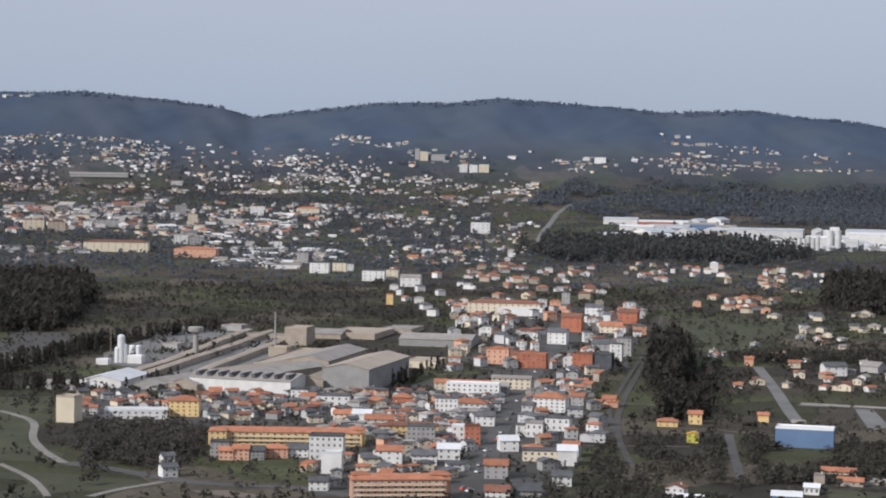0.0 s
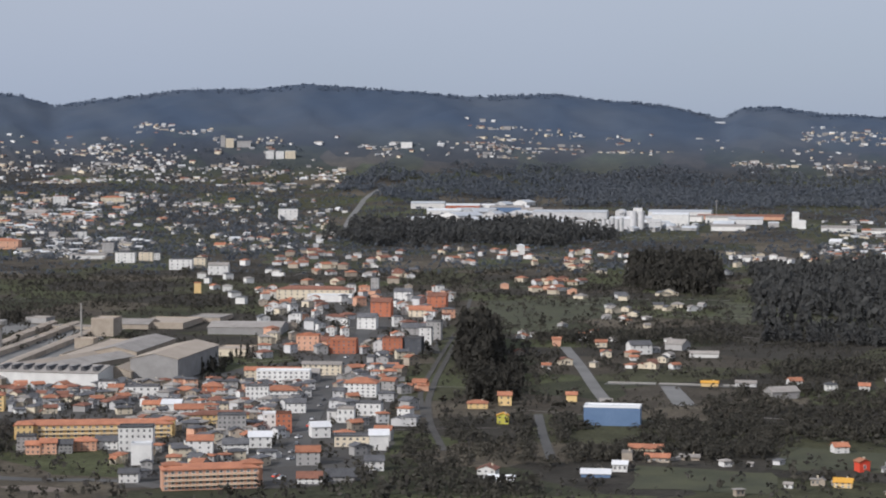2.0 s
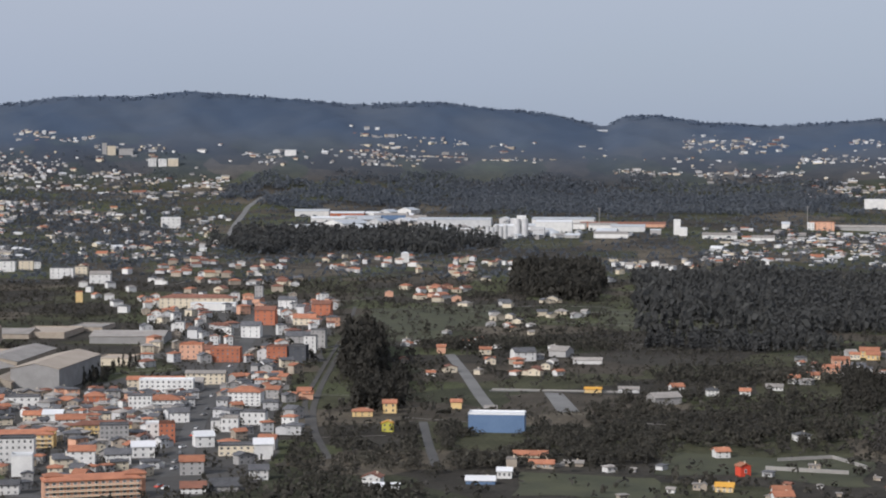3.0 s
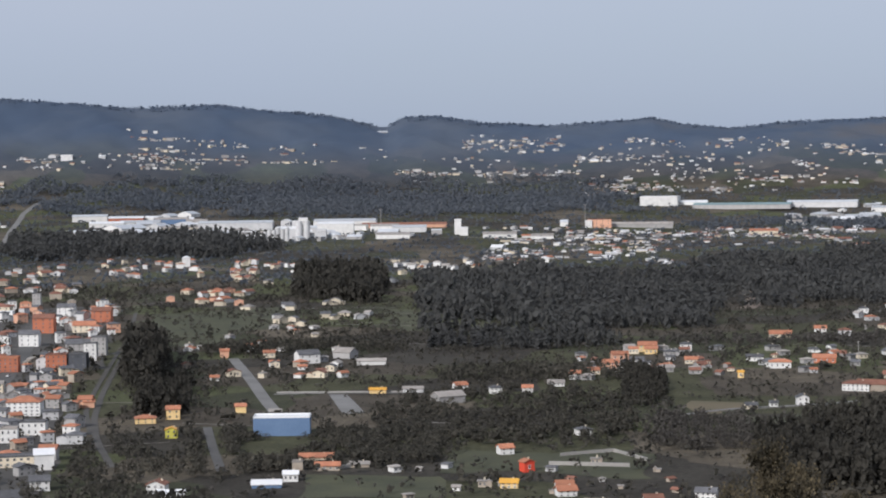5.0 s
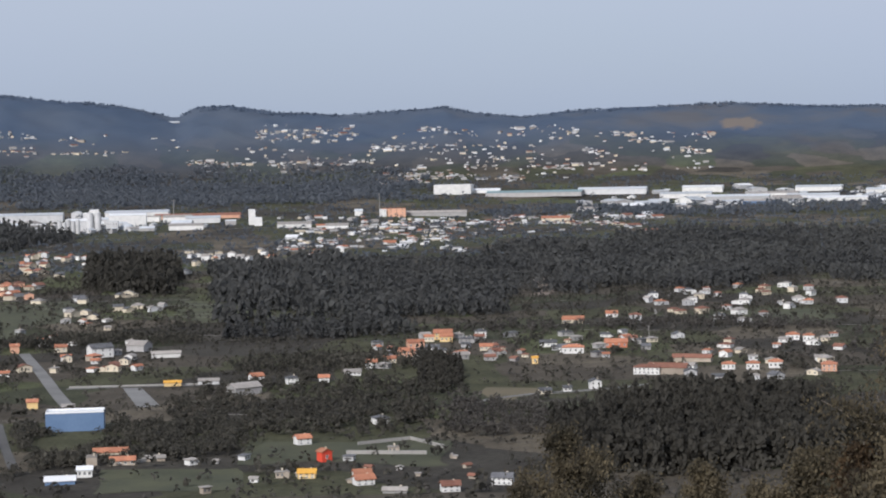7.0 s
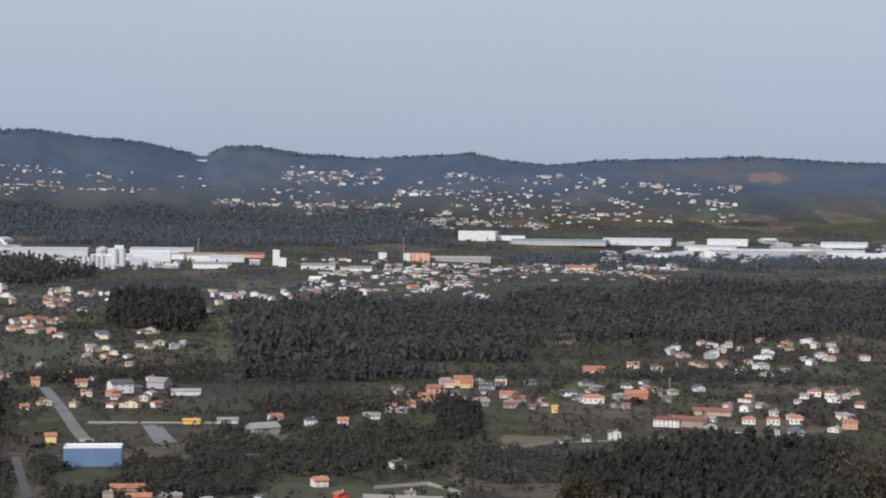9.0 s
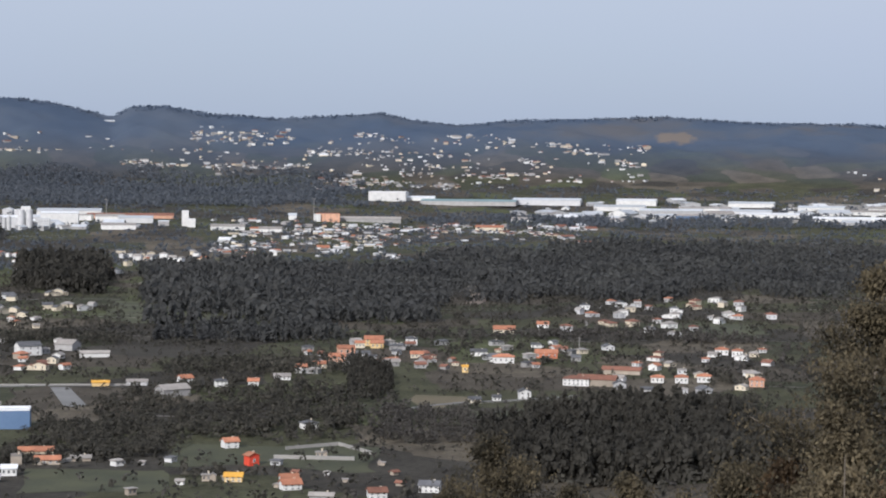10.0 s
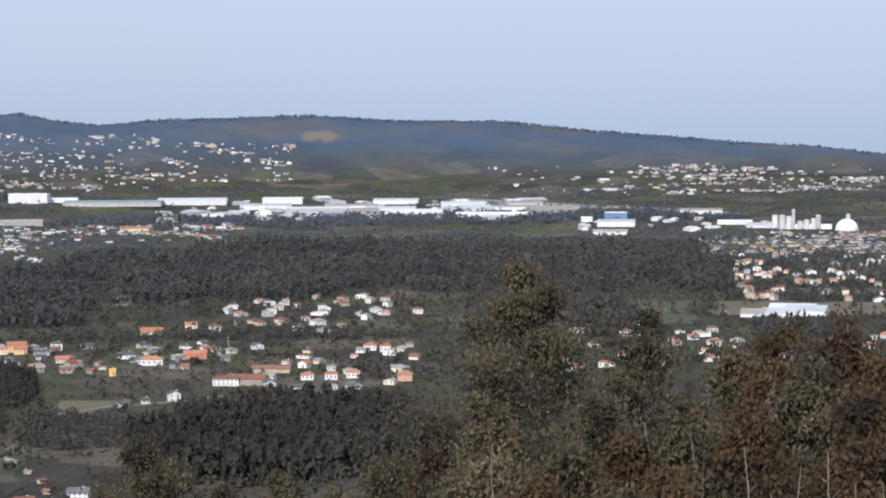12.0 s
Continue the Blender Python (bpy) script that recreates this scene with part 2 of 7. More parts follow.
GLASS = material("window_glass", (0.09, 0.095, 0.10), (0.19, 0.19, 0.19), 0.2, 0.3, 1.0, spread=0.4)
CONCRETE = material("concrete", (0.25, 0.24, 0.225), (0.36, 0.345, 0.32), 0.9, 0.05, 0.6, spread=0.1)
ASPHALT = material("asphalt", (0.060, 0.058, 0.055), (0.105, 0.101, 0.096), 0.9, 0.03, 0.5, spread=0.05)
GRAVEL = material("pale_gravel", (0.18, 0.165, 0.145), (0.28, 0.26, 0.23), 0.95, 0.04, 0.5, spread=0.05)
SCAR = material("bare_earth", (0.11, 0.088, 0.07), (0.19, 0.15, 0.12), 0.95, 0.02, 0.2, spread=0.05)
PAVED = material("worn_paving", (0.13, 0.127, 0.12), (0.21, 0.205, 0.195), 0.9, 0.04, 0.5, spread=0.05)
BALLAST = material("ballast", (0.046, 0.043, 0.039), (0.084, 0.078, 0.070), 0.95, 0.05, 0.6, spread=0.05)
GRASS = material("mown_grass", (0.033, 0.037, 0.017), (0.068, 0.069, 0.032), 0.95, 0.04, 0.5, spread=0.1)
TILLED = material("tilled_field", (0.085, 0.072, 0.042), (0.135, 0.108, 0.062), 0.95, 0.02, 0.3, spread=0.05)
LEAF = {
    "broad": material("broad_leaves", (0.054, 0.051, 0.042), (0.096, 0.088, 0.069), 0.9, 0.012, 0.2, per="island", spread=0.4),
    "bare": material("bare_twigs", (0.070, 0.064, 0.058), (0.115, 0.104, 0.090), 0.9, 0.02, 0.5, per="island", spread=0.4),
    "pine": material("conifer_needles", (0.046, 0.043, 0.036), (0.080, 0.074, 0.060), 0.9, 0.006, 0.05, per="island", spread=0.18),
    # paler, greyer needles for woods farther out, with haze lifted into the colour
    "wood": material("hazed_wood_needles", (0.067, 0.068, 0.068), (0.111, 0.111, 0.104), 0.9, 0.006, 0.02, per="island", spread=0.15),
    # far trees: distance haze is put into the leaf colour as pale blue
    "far": material("hazed_far_leaves", (0.098, 0.113, 0.136), (0.140, 0.152, 0.168), 0.9, 0.003, 0.02, per="island", spread=0.12),
    # haze painted in here too, matching the blue of the hill slopes
    "hill": material("hazed_hill_woodland", (0.098, 0.134, 0.196), (0.138, 0.168, 0.214), 0.9, 0.003, 0.02, per="island", spread=0.2),
    "gum": material("eucalyptus_leaves", (0.033, 0.028, 0.016), (0.152, 0.121, 0.070), 0.85, 0.5, 2.0, per="island", spread=0.35, span=(0.55, 0.95)),
    "rusty": material("rusty_eucalyptus_leaves", (0.022, 0.015, 0.008), (0.110, 0.067, 0.030), 0.85, 0.4, 2.0, per="island", spread=0.35, span=(0.55, 0.95)),
}


def let_light_through(m, share):
    """Leaves and twigs pass a share of the light on to their far side."""
    n, l = m.node_tree.nodes, m.node_tree.links
    b = n["Principled BSDF"]
    thin, both = n.new("ShaderNodeBsdfTranslucent"), n.new("ShaderNodeMixShader")
    l.new(b.inputs["Base Color"].links[0].from_socket, thin.inputs["Color"])
    both.inputs[0].default_value = share
    l.new(b.outputs[0], both.inputs[1])
    l.new(thin.outputs[0], both.inputs[2])
    l.new(both.outputs[0], n["Material Output"].inputs["Surface"])


for leaf_name, leaf in LEAF.items():
    let_light_through(leaf, 0.35 if leaf_name in ("gum", "rusty") else 0.5)
BARK = material("bark", (0.11, 0.092, 0.072), (0.24, 0.20, 0.16), 0.9, 1.0, 6.0, bump=0.4, spread=0.15)


# ---- builders ----
def mesh_of(name, verts, faces, mat):
    me = bpy.data.meshes.new(name)
    me.from_pydata([tuple(v) for v in verts], [], faces)
    me.materials.append(mat)
    me.update()
    return me


def part(name, me, parent, label=""):
    ob = new(name, me)
    ob.parent = parent
    return tagged(ob, label)


def fast_mesh(name, verts, quads, mat):
    """A mesh from an array of corners and an array of four-cornered faces."""
    me = bpy.data.meshes.new(name)
    verts, quads = np.asarray(verts, np.float32), np.asarray(quads, np.int32)
    me.vertices.add(len(verts))
    me.vertices.foreach_set("co", verts.ravel())
    me.loops.add(quads.size)
    me.loops.foreach_set("vertex_index", quads.ravel())
    me.polygons.add(len(quads))
    me.polygons.foreach_set("loop_start", np.arange(0, quads.size, 4, dtype=np.int32))
    me.materials.append(mat)
    me.update(calc_edges=True)
    return me


TAKEN = []                                    # circles of ground that things stand on


CELLS, SEEN = {}, [0]


def free(x, y, r):
    """Whether a circle of ground is still empty."""
    for item in TAKEN[SEEN[0]:]:
        a, b, c = item
        for i in range(int((a - c - 12) // 40), int((a + c + 12) // 40) + 1):
            for j in range(int((b - c - 12) // 40), int((b + c + 12) // 40) + 1):
                CELLS.setdefault((i, j), []).append(item)
    SEEN[0] = len(TAKEN)
    near = CELLS.get((int(x // 40), int(y // 40)), ())
    return all((x - a) ** 2 + (y - b) ** 2 > (r + c) ** 2 for a, b, c in near)


def box_data(x0, x1, y0, y1, z0, z1, base=0):
    v = [(x0, y0, z0), (x1, y0, z0), (x1, y1, z0), (x0, y1, z0), (x0, y0, z1), (x1, y0, z1), (x1, y1, z1), (x0, y1, z1)]
    f = [(0, 3, 2, 1), (4, 5, 6, 7), (0, 1, 5, 4), (1, 2, 6, 5), (2, 3, 7, 6), (3, 0, 4, 7)]
    return v, [tuple(i + base for i in q) for q in f]


def boxes_mesh(name, boxes, mat):
    v, f = [], []
    for b in boxes:
        bv, bf = box_data(*b, base=len(v))
        v += bv
        f += bf
    return mesh_of(name, v, f, mat)


def gable_data(w, d, h, rise, along):
    """Walls with gables; the ridge runs along x or y."""
    a, b = w / 2, d / 2
    v = [(-a, -b, -3), (a, -b, -3), (a, b, -3), (-a, b, -3), (-a, -b, h), (a, -b, h), (a, b, h), (-a, b, h)]
    if along == "x":
        v += [(-a, 0, h + rise), (a, 0, h + rise)]
        f = [(0, 1, 5, 4), (2, 3, 7, 6), (1, 2, 6, 9, 5), (3, 0, 4, 8, 7), (4, 5, 9, 8), (6, 7, 8, 9)]
    else:
        v += [(0, -b, h + rise), (0, b, h + rise)]
        f = [(1, 2, 6, 5), (3, 0, 4, 7), (0, 1, 5, 8, 4), (2, 3, 7, 9, 6), (4, 8, 9, 7), (5, 6, 9, 8)]
    return v, f


def roof_data(w, d, h, rise, along, over=0.5, thick=0.3):
    """A two-sided roof of real thickness with eaves."""
    if along == "y":
        v, f = roof_data(d, w, h, rise, "x", over, thick)
        return [(y, -x, z) for x, y, z in v], f
    a, b = w / 2 + over, d / 2 + over
    e = h - rise * over / (d / 2)
    t = thick
    prof = [(-b, e), (0, h + rise), (b, e), (b, e + t), (0, h + rise + t), (-b, e + t)]
    v = [(-a, y, z) for y, z in prof] + [(a, y, z) for y, z in prof]
    f = [(0, 6, 7, 1), (1, 7, 8, 2), (2, 8, 9, 3), (3, 9, 10, 4), (4, 10, 11, 5), (5, 11, 6, 0), (0, 1, 4, 5), (1, 2, 3, 4), (6, 11, 10, 7), (7, 10, 9, 8)]
    return v, f


def hip_data(w, d, h, rise, over=0.5):
    a, b = w / 2 + over, d / 2 + over
    k = max(a - b, 0.15 * a)
    v = [(-a, -b, h), (a, -b, h), (a, b, h), (-a, b, h), (-a, -b, h + 0.3), (a, -b, h + 0.3), (a, b, h + 0.3), (-a, b, h + 0.3),
         (-k, 0, h + rise), (k, 0, h + rise)]
    f = [(0, 3, 2, 1), (0, 1, 5, 4), (1, 2, 6, 5), (2, 3, 7, 6), (3, 0, 4, 7), (4, 5, 9, 8), (6, 7, 8, 9), (5, 6, 9), (7, 4, 8)]
    return v, f


WINDOW = {}


def window_mesh(w, h):
    key = (round(w, 1), round(h, 1))
    if key not in WINDOW:
        WINDOW[key] = boxes_mesh("window", [(-w / 2, w / 2, -0.04, 0.1, 0, h)], GLASS)
    return WINDOW[key]


FRAMES = {}


def frame_mesh(w, h):
    key = (round(w, 1), round(h, 1))
    if key not in FRAMES:
        t = 0.12
        FRAMES[key] = boxes_mesh("window_frame", [(-w / 2 - t, -w / 2, -0.08, 0.1, -t, h + t), (w / 2, w / 2 + t, -0.08, 0.1, -t, h + t),
                                                  (-w / 2, w / 2, -0.08, 0.1, h, h + t), (-w / 2, w / 2, -0.14, 0.1, -t, 0)], WALL["white"])
    return FRAMES[key]


def windows_on(thing, w, d, h, storeys, cols, side, size=(1.2, 1.3), framed=False):
    """Rows of window panes on one face: side is front, back, east or west."""
    span = w if side in ("front", "back") else d
    for s in range(storeys):
        z = h * (s + 0.36) / storeys
        for c in range(cols):
            u = span * ((c + 0.5) / cols - 0.5)
            place = {"front": (u, -d / 2, z, 0), "back": (u, d / 2, z, 180), "east": (w / 2, u, z, 90), "west": (-w / 2, u, z, -90)}[side]
            ob = part("window", window_mesh(*size), thing)
            ob.matrix_basis = pose(place[0], place[1], place[2], 0, 0, place[3])
            if framed:
                part("window_frame", frame_mesh(*size), ob)


CACHE = {}
WORD = {"white": "white", "cream": "cream", "grey": "grey", "yellow": "yellow", "lime": "lime-yellow", "salmon": "salmon", "brick": "brick-red",
        "red": "bright red", "pale": "pale grey", "blue": "blue", "stone": "bare block", "dark": "dark slate-clad"}
ROOFWORD = {"orange": "orange tile", "rust": "weathered red tile", "slate": "dark slate", "fibre": "grey fibre-cement", "tan": "weathered tan sheet",
            "white": "white sheet", "teal": "green sheet", "zinc": "grey zinc", "ochre": "ochre sheet", "flat": "flat"}


def building(name, x, y, w, d, h, rot, wall, roof, shape="gable", rise=None, along="x", storeys=0, cols=0, sides=("front",), chimney=False,
             framed=False, group="", note="", category="house", balconies=False, lights=0):
    """One building on the ground: walls, a roof of its own, windows and chimney. rot turns its front from facing the lookout."""
    heading = math.degrees(math.atan2(x, y))
    z = float(ground(x, y))
    thing = new(name)
    thing.matrix_basis = pose(x, y, z, 0, 0, rot - heading)
    TAKEN.append((x, y, 0.5 * math.hypot(w, d)))
    k = 1 - (d / 2 + 8) / math.hypot(x, y)
    TAKEN.append((x * k, y * k, min(0.2 * w + 1, 5)))                # open yard before the front
    rise = rise if rise is not None else min(min(w, d) * 0.24, 3.2)
    key = (round(w, 1), round(d, 1), round(h, 1), round(rise, 1), wall, roof, shape, along)
    if key not in CACHE:
        if shape == "gable":
            body = mesh_of("wall", *gable_data(w, d, h, rise, along), WALL[wall])
            top = mesh_of("roof", *roof_data(w, d, h + 0.02, rise, along), ROOF[roof])
        elif shape == "hip":
            body = boxes_mesh("wall", [(-w / 2, w / 2, -d / 2, d / 2, -3, h)], WALL[wall])
            top = mesh_of("roof", *hip_data(w, d, h, rise), ROOF[roof])
        else:
            body = boxes_mesh("wall", [(-w / 2, w / 2, -d / 2, d / 2, -3, h)], WALL[wall])
            p = 0.3
            top = boxes_mesh("roof", [(-w / 2 - 0.1, w / 2 + 0.1, -d / 2 - 0.1, d / 2 + 0.1, h, h + 0.25),
                                      (-w / 2, w / 2, -d / 2, -d / 2 + p, h + 0.25, h + 0.9), (-w / 2, w / 2, d / 2 - p, d / 2, h + 0.25, h + 0.9),
                                      (-w / 2, -w / 2 + p, -d / 2 + p, d / 2 - p, h + 0.25, h + 0.9), (w / 2 - p, w / 2, -d / 2 + p, d / 2 - p, h + 0.25, h + 0.9)],
                             ROOF[roof])
        CACHE[key] = (body, top)
    body, top = CACHE[key]
    part("wall", body, thing)
    part("roof", top, thing)
    if storeys:
        for side in sides:
            k = cols if side in ("front", "back") else max(1, round(cols * d / w))
            windows_on(thing, w, d, h, storeys, k, side, (0.9 if w < 16 else 1.2, round(min(1.4, 0.42 * h / storeys), 1)), framed=framed)
    for k in range(lights):
        ob = part("roof_light", boxes_mesh("roof_light", [(-0.9, 0.9, -d * 0.42, -d * 0.06, 0.2, 2.6), (0.9, 2.0, -d * 0.42, -d * 0.06, 0.2, 1.2)], ROOF["slate"]), thing)
        ob.matrix_basis = pose(w * ((k + 0.5) / lights - 0.5), 0, h + rise * 0.3)
    if balconies:
        for s in range(1, storeys):
            ob = part("balcony", balcony_mesh(w * 0.94), thing)
            ob.matrix_basis = pose(0, -d / 2, h * s / storeys)
    if chimney:
        ob = part("chimney", CHIMNEY, thing)
        ob.matrix_basis = pose(w * 0.22, d * 0.12, h + rise * 0.45)
    words = f"{WORD[wall]} {name.replace('_', ' ')} with {'a hipped' if shape == 'hip' else 'a'} {ROOFWORD[roof]} roof"
    return tagged(thing, (words + " " + note).strip(), category, group)


BALC = {}


def balcony_mesh(w):
    w = round(w)
    if w not in BALC:
        BALC[w] = boxes_mesh("balcony", [(-w / 2, w / 2, -1.1, 0.05, -0.15, 0.05), (-w / 2, w / 2, -1.1, -1.04, 0.55, 0.75)], WALL["cream"])
    return BALC[w]


CHIMNEY = boxes_mesh("chimney", [(-0.28, 0.28, -0.28, 0.28, -0.5, 1.1), (-0.36, 0.36, -0.36, 0.36, 1.1, 1.25)], WALL["cream"])


def polar(a, d):
    return d * math.sin(radians(a)), d * math.cos(radians(a))


def hamlet(a0, a1, d0, d1, count, wide, tall, walls, roofs, name="house", group="", shapes=("gable", "hip"), rows=0, note="", storeys=0, seed=1):
    """Houses strewn over a stretch of the plan, given by headings and distances from the lookout."""
    rng = random.Random(seed)
    made = tries = 0
    protos = []
    for k in range(min(14, count)):
        w = rng.uniform(*wide)
        protos.append((round(w, 1), round(w * rng.uniform(0.65, 0.95), 1), round(rng.uniform(*tall), 1), rng.choice(walls), rng.choice(roofs),
                       rng.choice(shapes), rng.choice("xy")))
    while made < count and tries < count * 12:
        tries += 1
        a, d = rng.uniform(a0, a1), math.sqrt(rng.uniform(d0 * d0, d1 * d1))
        if rows:
            d = d0 + (d1 - d0) * (rng.randrange(rows) + 0.5) / rows + rng.gauss(0, 8)
        x, y = polar(a, d)
        w, dep, h, wall, roof, shape, along = rng.choice(protos)
        if not free(x, y, 0.3 * w):
            continue
        house = building(name, x, y, w, dep, h, rng.choice((-20, 0, 15, 35, 60)) + rng.uniform(-8, 8), wall, roof, shape, along=along, storeys=storeys,
                 cols=max(2, int(w / 5)), sides=("front",) if storeys else (), group=group, note=note, chimney=storeys > 0 and shape != "flat" and rng.random() < 0.4)
        made += 1
        if rng.random() < 0.2:
            aw, ah = w * rng.uniform(0.35, 0.6), h * rng.uniform(0.45, 0.7)
            key = ("annex", round(aw), round(ah), wall, roof)
            if key not in CACHE:
                v, f = gable_data(round(aw) + 0.5, round(aw) * 0.8 + 0.5, round(ah) + 0.4, 0.9, "y")
                CACHE[key] = mesh_of("annex", v, f, WALL[wall]), mesh_of("annex_roof", *roof_data(round(aw) + 0.5, round(aw) * 0.8 + 0.5, round(ah) + 0.42, 0.9, "y", 0.3, 0.25), ROOF[roof])
            last = house
            side = rng.choice((-1, 1))
            ob = part("annex", CACHE[key][0], last)
            ob.matrix_basis = pose(side * (w / 2 + aw * 0.42), rng.uniform(-0.3, 0.1) * dep, 0)
            part("annex_roof", CACHE[key][1], ob)


def ribbon(name, pts, wide, mat, label, category, kind="structure", lift=0.25):
    """A strip of road or path laid on the land."""
    path = []
    for (x0, y0), (x1, y1) in zip(pts, pts[1:]):
        k = max(1, int(math.hypot(x1 - x0, y1 - y0) / 12))
        path += [(x0 + (x1 - x0) * i / k, y0 + (y1 - y0) * i / k) for i in range(k)]
    path.append(pts[-1])
    for _ in range(3):
        path = [path[0]] + [tuple((p[i] + 2 * q[i] + r[i]) / 4 for i in (0, 1)) for p, q, r in zip(path, path[1:], path[2:])] + [path[-1]]
    v, f = [], []
    for i, (x, y) in enumerate(path):
        px, py = path[max(i - 1, 0)]
        qx, qy = path[min(i + 1, len(path) - 1)]
        n = Vector((-(qy - py), qx - px)).normalized() * wide / 2
        for s in (-1, 1):
            xx, yy = x + s * n.x, y + s * n.y
            v += [(xx, yy, float(ground(xx, yy)) + lift), (xx, yy, float(ground(xx, yy)) - 0.5)]
        TAKEN.append((x, y, wide * 0.5 + 2.5))
    for i in range(len(path) - 1):
        a, b = 4 * i, 4 * i + 4
        f += [(a, a + 2, b + 2, b), (a, b, b + 1, a + 1), (a + 2, a + 3, b + 3, b + 2)]
    return tagged(new(name, mesh_of(name, v, f, mat)), label, category, kind=kind)


def plot(name, corners, mat, label, category="field", lift=0.12, claim=4, ragged=12.0):
    """A piece of ground with a surface of its own, draped over the land."""
    k = 10
    v, f = [], []
    (ax, ay), (bx, by), (cx, cy), (dx, dy) = corners
    for i in range(k + 1):
        for j in range(k + 1):
            s, t = i / k, j / k
            x = (ax * (1 - s) + bx * s) * (1 - t) + (dx * (1 - s) + cx * s) * t
            y = (ay * (1 - s) + by * s) * (1 - t) + (dy * (1 - s) + cy * s) * t
            x, y = x + ragged * float(waves(x, y, 70)), y + ragged * 1.5 * float(waves(y, x, 90))
            v.append((x, y, float(ground(x, y)) + lift))
            if claim and i % 2 and j % 2:
                TAKEN.append((x, y, claim))
    for i in range(k):
        for j in range(k):
            a = i * (k + 1) + j
            f.append((a, a + k + 1, a + k + 2, a + 1))
    return tagged(new(name, mesh_of(name, v, f, mat)), label, category, kind="structure")


# ---- foliage ----
LOBE_V = np.array([(x, y, z) for x in (-1, 1) for y in (-1, 1) for z in (-1, 1)], float) / 1.5
LOBE_Q = np.array([(0, 1, 3, 2), (4, 6, 7, 5), (0, 4, 5, 1), (2, 3, 7, 6), (0, 2, 6, 4), (1, 5, 7, 3)])


def clump(rng, kind, lobes, tufts, size):
    """Corners and faces of one tree one metre high: a few narrow cores of shade inside and many small tufts that make its loose outline."""
    vs, qs, base = [], [], 0
    for k in range(lobes):
        if kind == "pine":
            u = (k + 0.5) / lobes
            r, c = 0.10 * (1.15 - u) / lobes ** 0.15, np.array([rng.normal(0, 0.02), rng.normal(0, 0.02), 0.12 + 0.66 * u])
            stretch = np.array([1, 1, 3.6 / (lobes + 0.6)])
        else:
            ang, off = 2.4 * k + rng.uniform(-0.5, 0.5), 0.0 if lobes == 1 else rng.uniform(0.05, 0.16)
            r = rng.uniform(0.06, 0.09) if kind == "bare" else rng.uniform(0.15, 0.21)
            c, stretch = np.array([off * math.cos(ang), off * math.sin(ang), rng.uniform(0.34, 0.56)]), np.array([1.15, 1.15, 1.0])
        turn = rng.uniform(0, 6.28)
        spin = np.array([[math.cos(turn), -math.sin(turn), 0], [math.sin(turn), math.cos(turn), 0], [0, 0, 1]])
        vs.append(LOBE_V * rng.uniform(0.75, 1.3, (8, 1)) @ spin.T * r * stretch + c)
        qs.append(LOBE_Q + base)
        base += 8
    ang, u = rng.uniform(0, 6.283, tufts), rng.uniform(0, 1, tufts)
    if kind == "pine":
        z = 0.10 + 0.90 * u ** 1.15
        wide = (0.20 * (1.0 - u ** 1.15) ** 0.75 + 0.012) * rng.uniform(0.55, 1.1, tufts)
    else:
        lift = np.arcsin(np.clip(1.7 * u - 0.7, -1, 1))
        full = rng.uniform(0.35 if kind == "bare" else 0.65, 1.05, tufts) * (1 + 0.22 * np.sin(3 * ang + rng.uniform(0, 6)))
        wide, z = 0.36 * np.cos(lift) * full, 0.48 + (0.50 if kind == "bare" else 0.44) * np.sin(lift) * full
    out = np.stack([np.cos(ang), np.sin(ang), np.full(tufts, 0.35)], 1)
    c = np.stack([np.cos(ang) * wide, np.sin(ang) * wide, z], 1)
    nrm = out + rng.normal(0, 0.5, (tufts, 3))
    nrm *= np.sign((nrm * out).sum(1))[:, None] / np.linalg.norm(nrm, axis=1)[:, None]
    side = np.cross(nrm, rng.normal(0, 0.4, (tufts, 3)) + np.array([0, 0, 1.0]))
    side /= np.linalg.norm(side, axis=1)[:, None]
    up = np.cross(nrm, side)
    w = size * rng.uniform(0.6, 1.35, (tufts, 1))
    tall = w * (1.5 if kind == "pine" else 1.0)
    q = np.stack([c - side * w - up * tall * 0.6, c + side * w * 0.7 - up * tall, c + side * w * 0.6 + up * tall * 0.8, c - side * w * 0.5 + up * tall], 1)
    vs.append(q.reshape(-1, 3))
    qs.append(np.arange(base, base + 4 * tufts).reshape(-1, 4))
    base += 4 * tufts
    if lobes >= 2:
        b, t = 0.022, 0.010
        tr = []
        for i in range(3):
            a0, a1 = 2.094 * i, 2.094 * (i + 1)
            tr += [(b * math.cos(a0), b * math.sin(a0), -0.15), (b * math.cos(a1), b * math.sin(a1), -0.15), (t * math.cos(a1), t * math.sin(a1), 0.6),
                   (t * math.cos(a0), t * math.sin(a0), 0.6)]
        vs.append(np.array(tr))
        qs.append(np.arange(base, base + 12).reshape(-1, 4))
    return np.concatenate(vs), np.concatenate(qs)


TREE = {}


def templates(kind, lobes, tufts, size):
    key = (kind, lobes, tufts, size)
    if key not in TREE:
        rng = np.random.default_rng(len(TREE) + 5)
        TREE[key] = [clump(rng, kind, lobes, tufts, size) for _ in range(9)]
    return TREE[key]


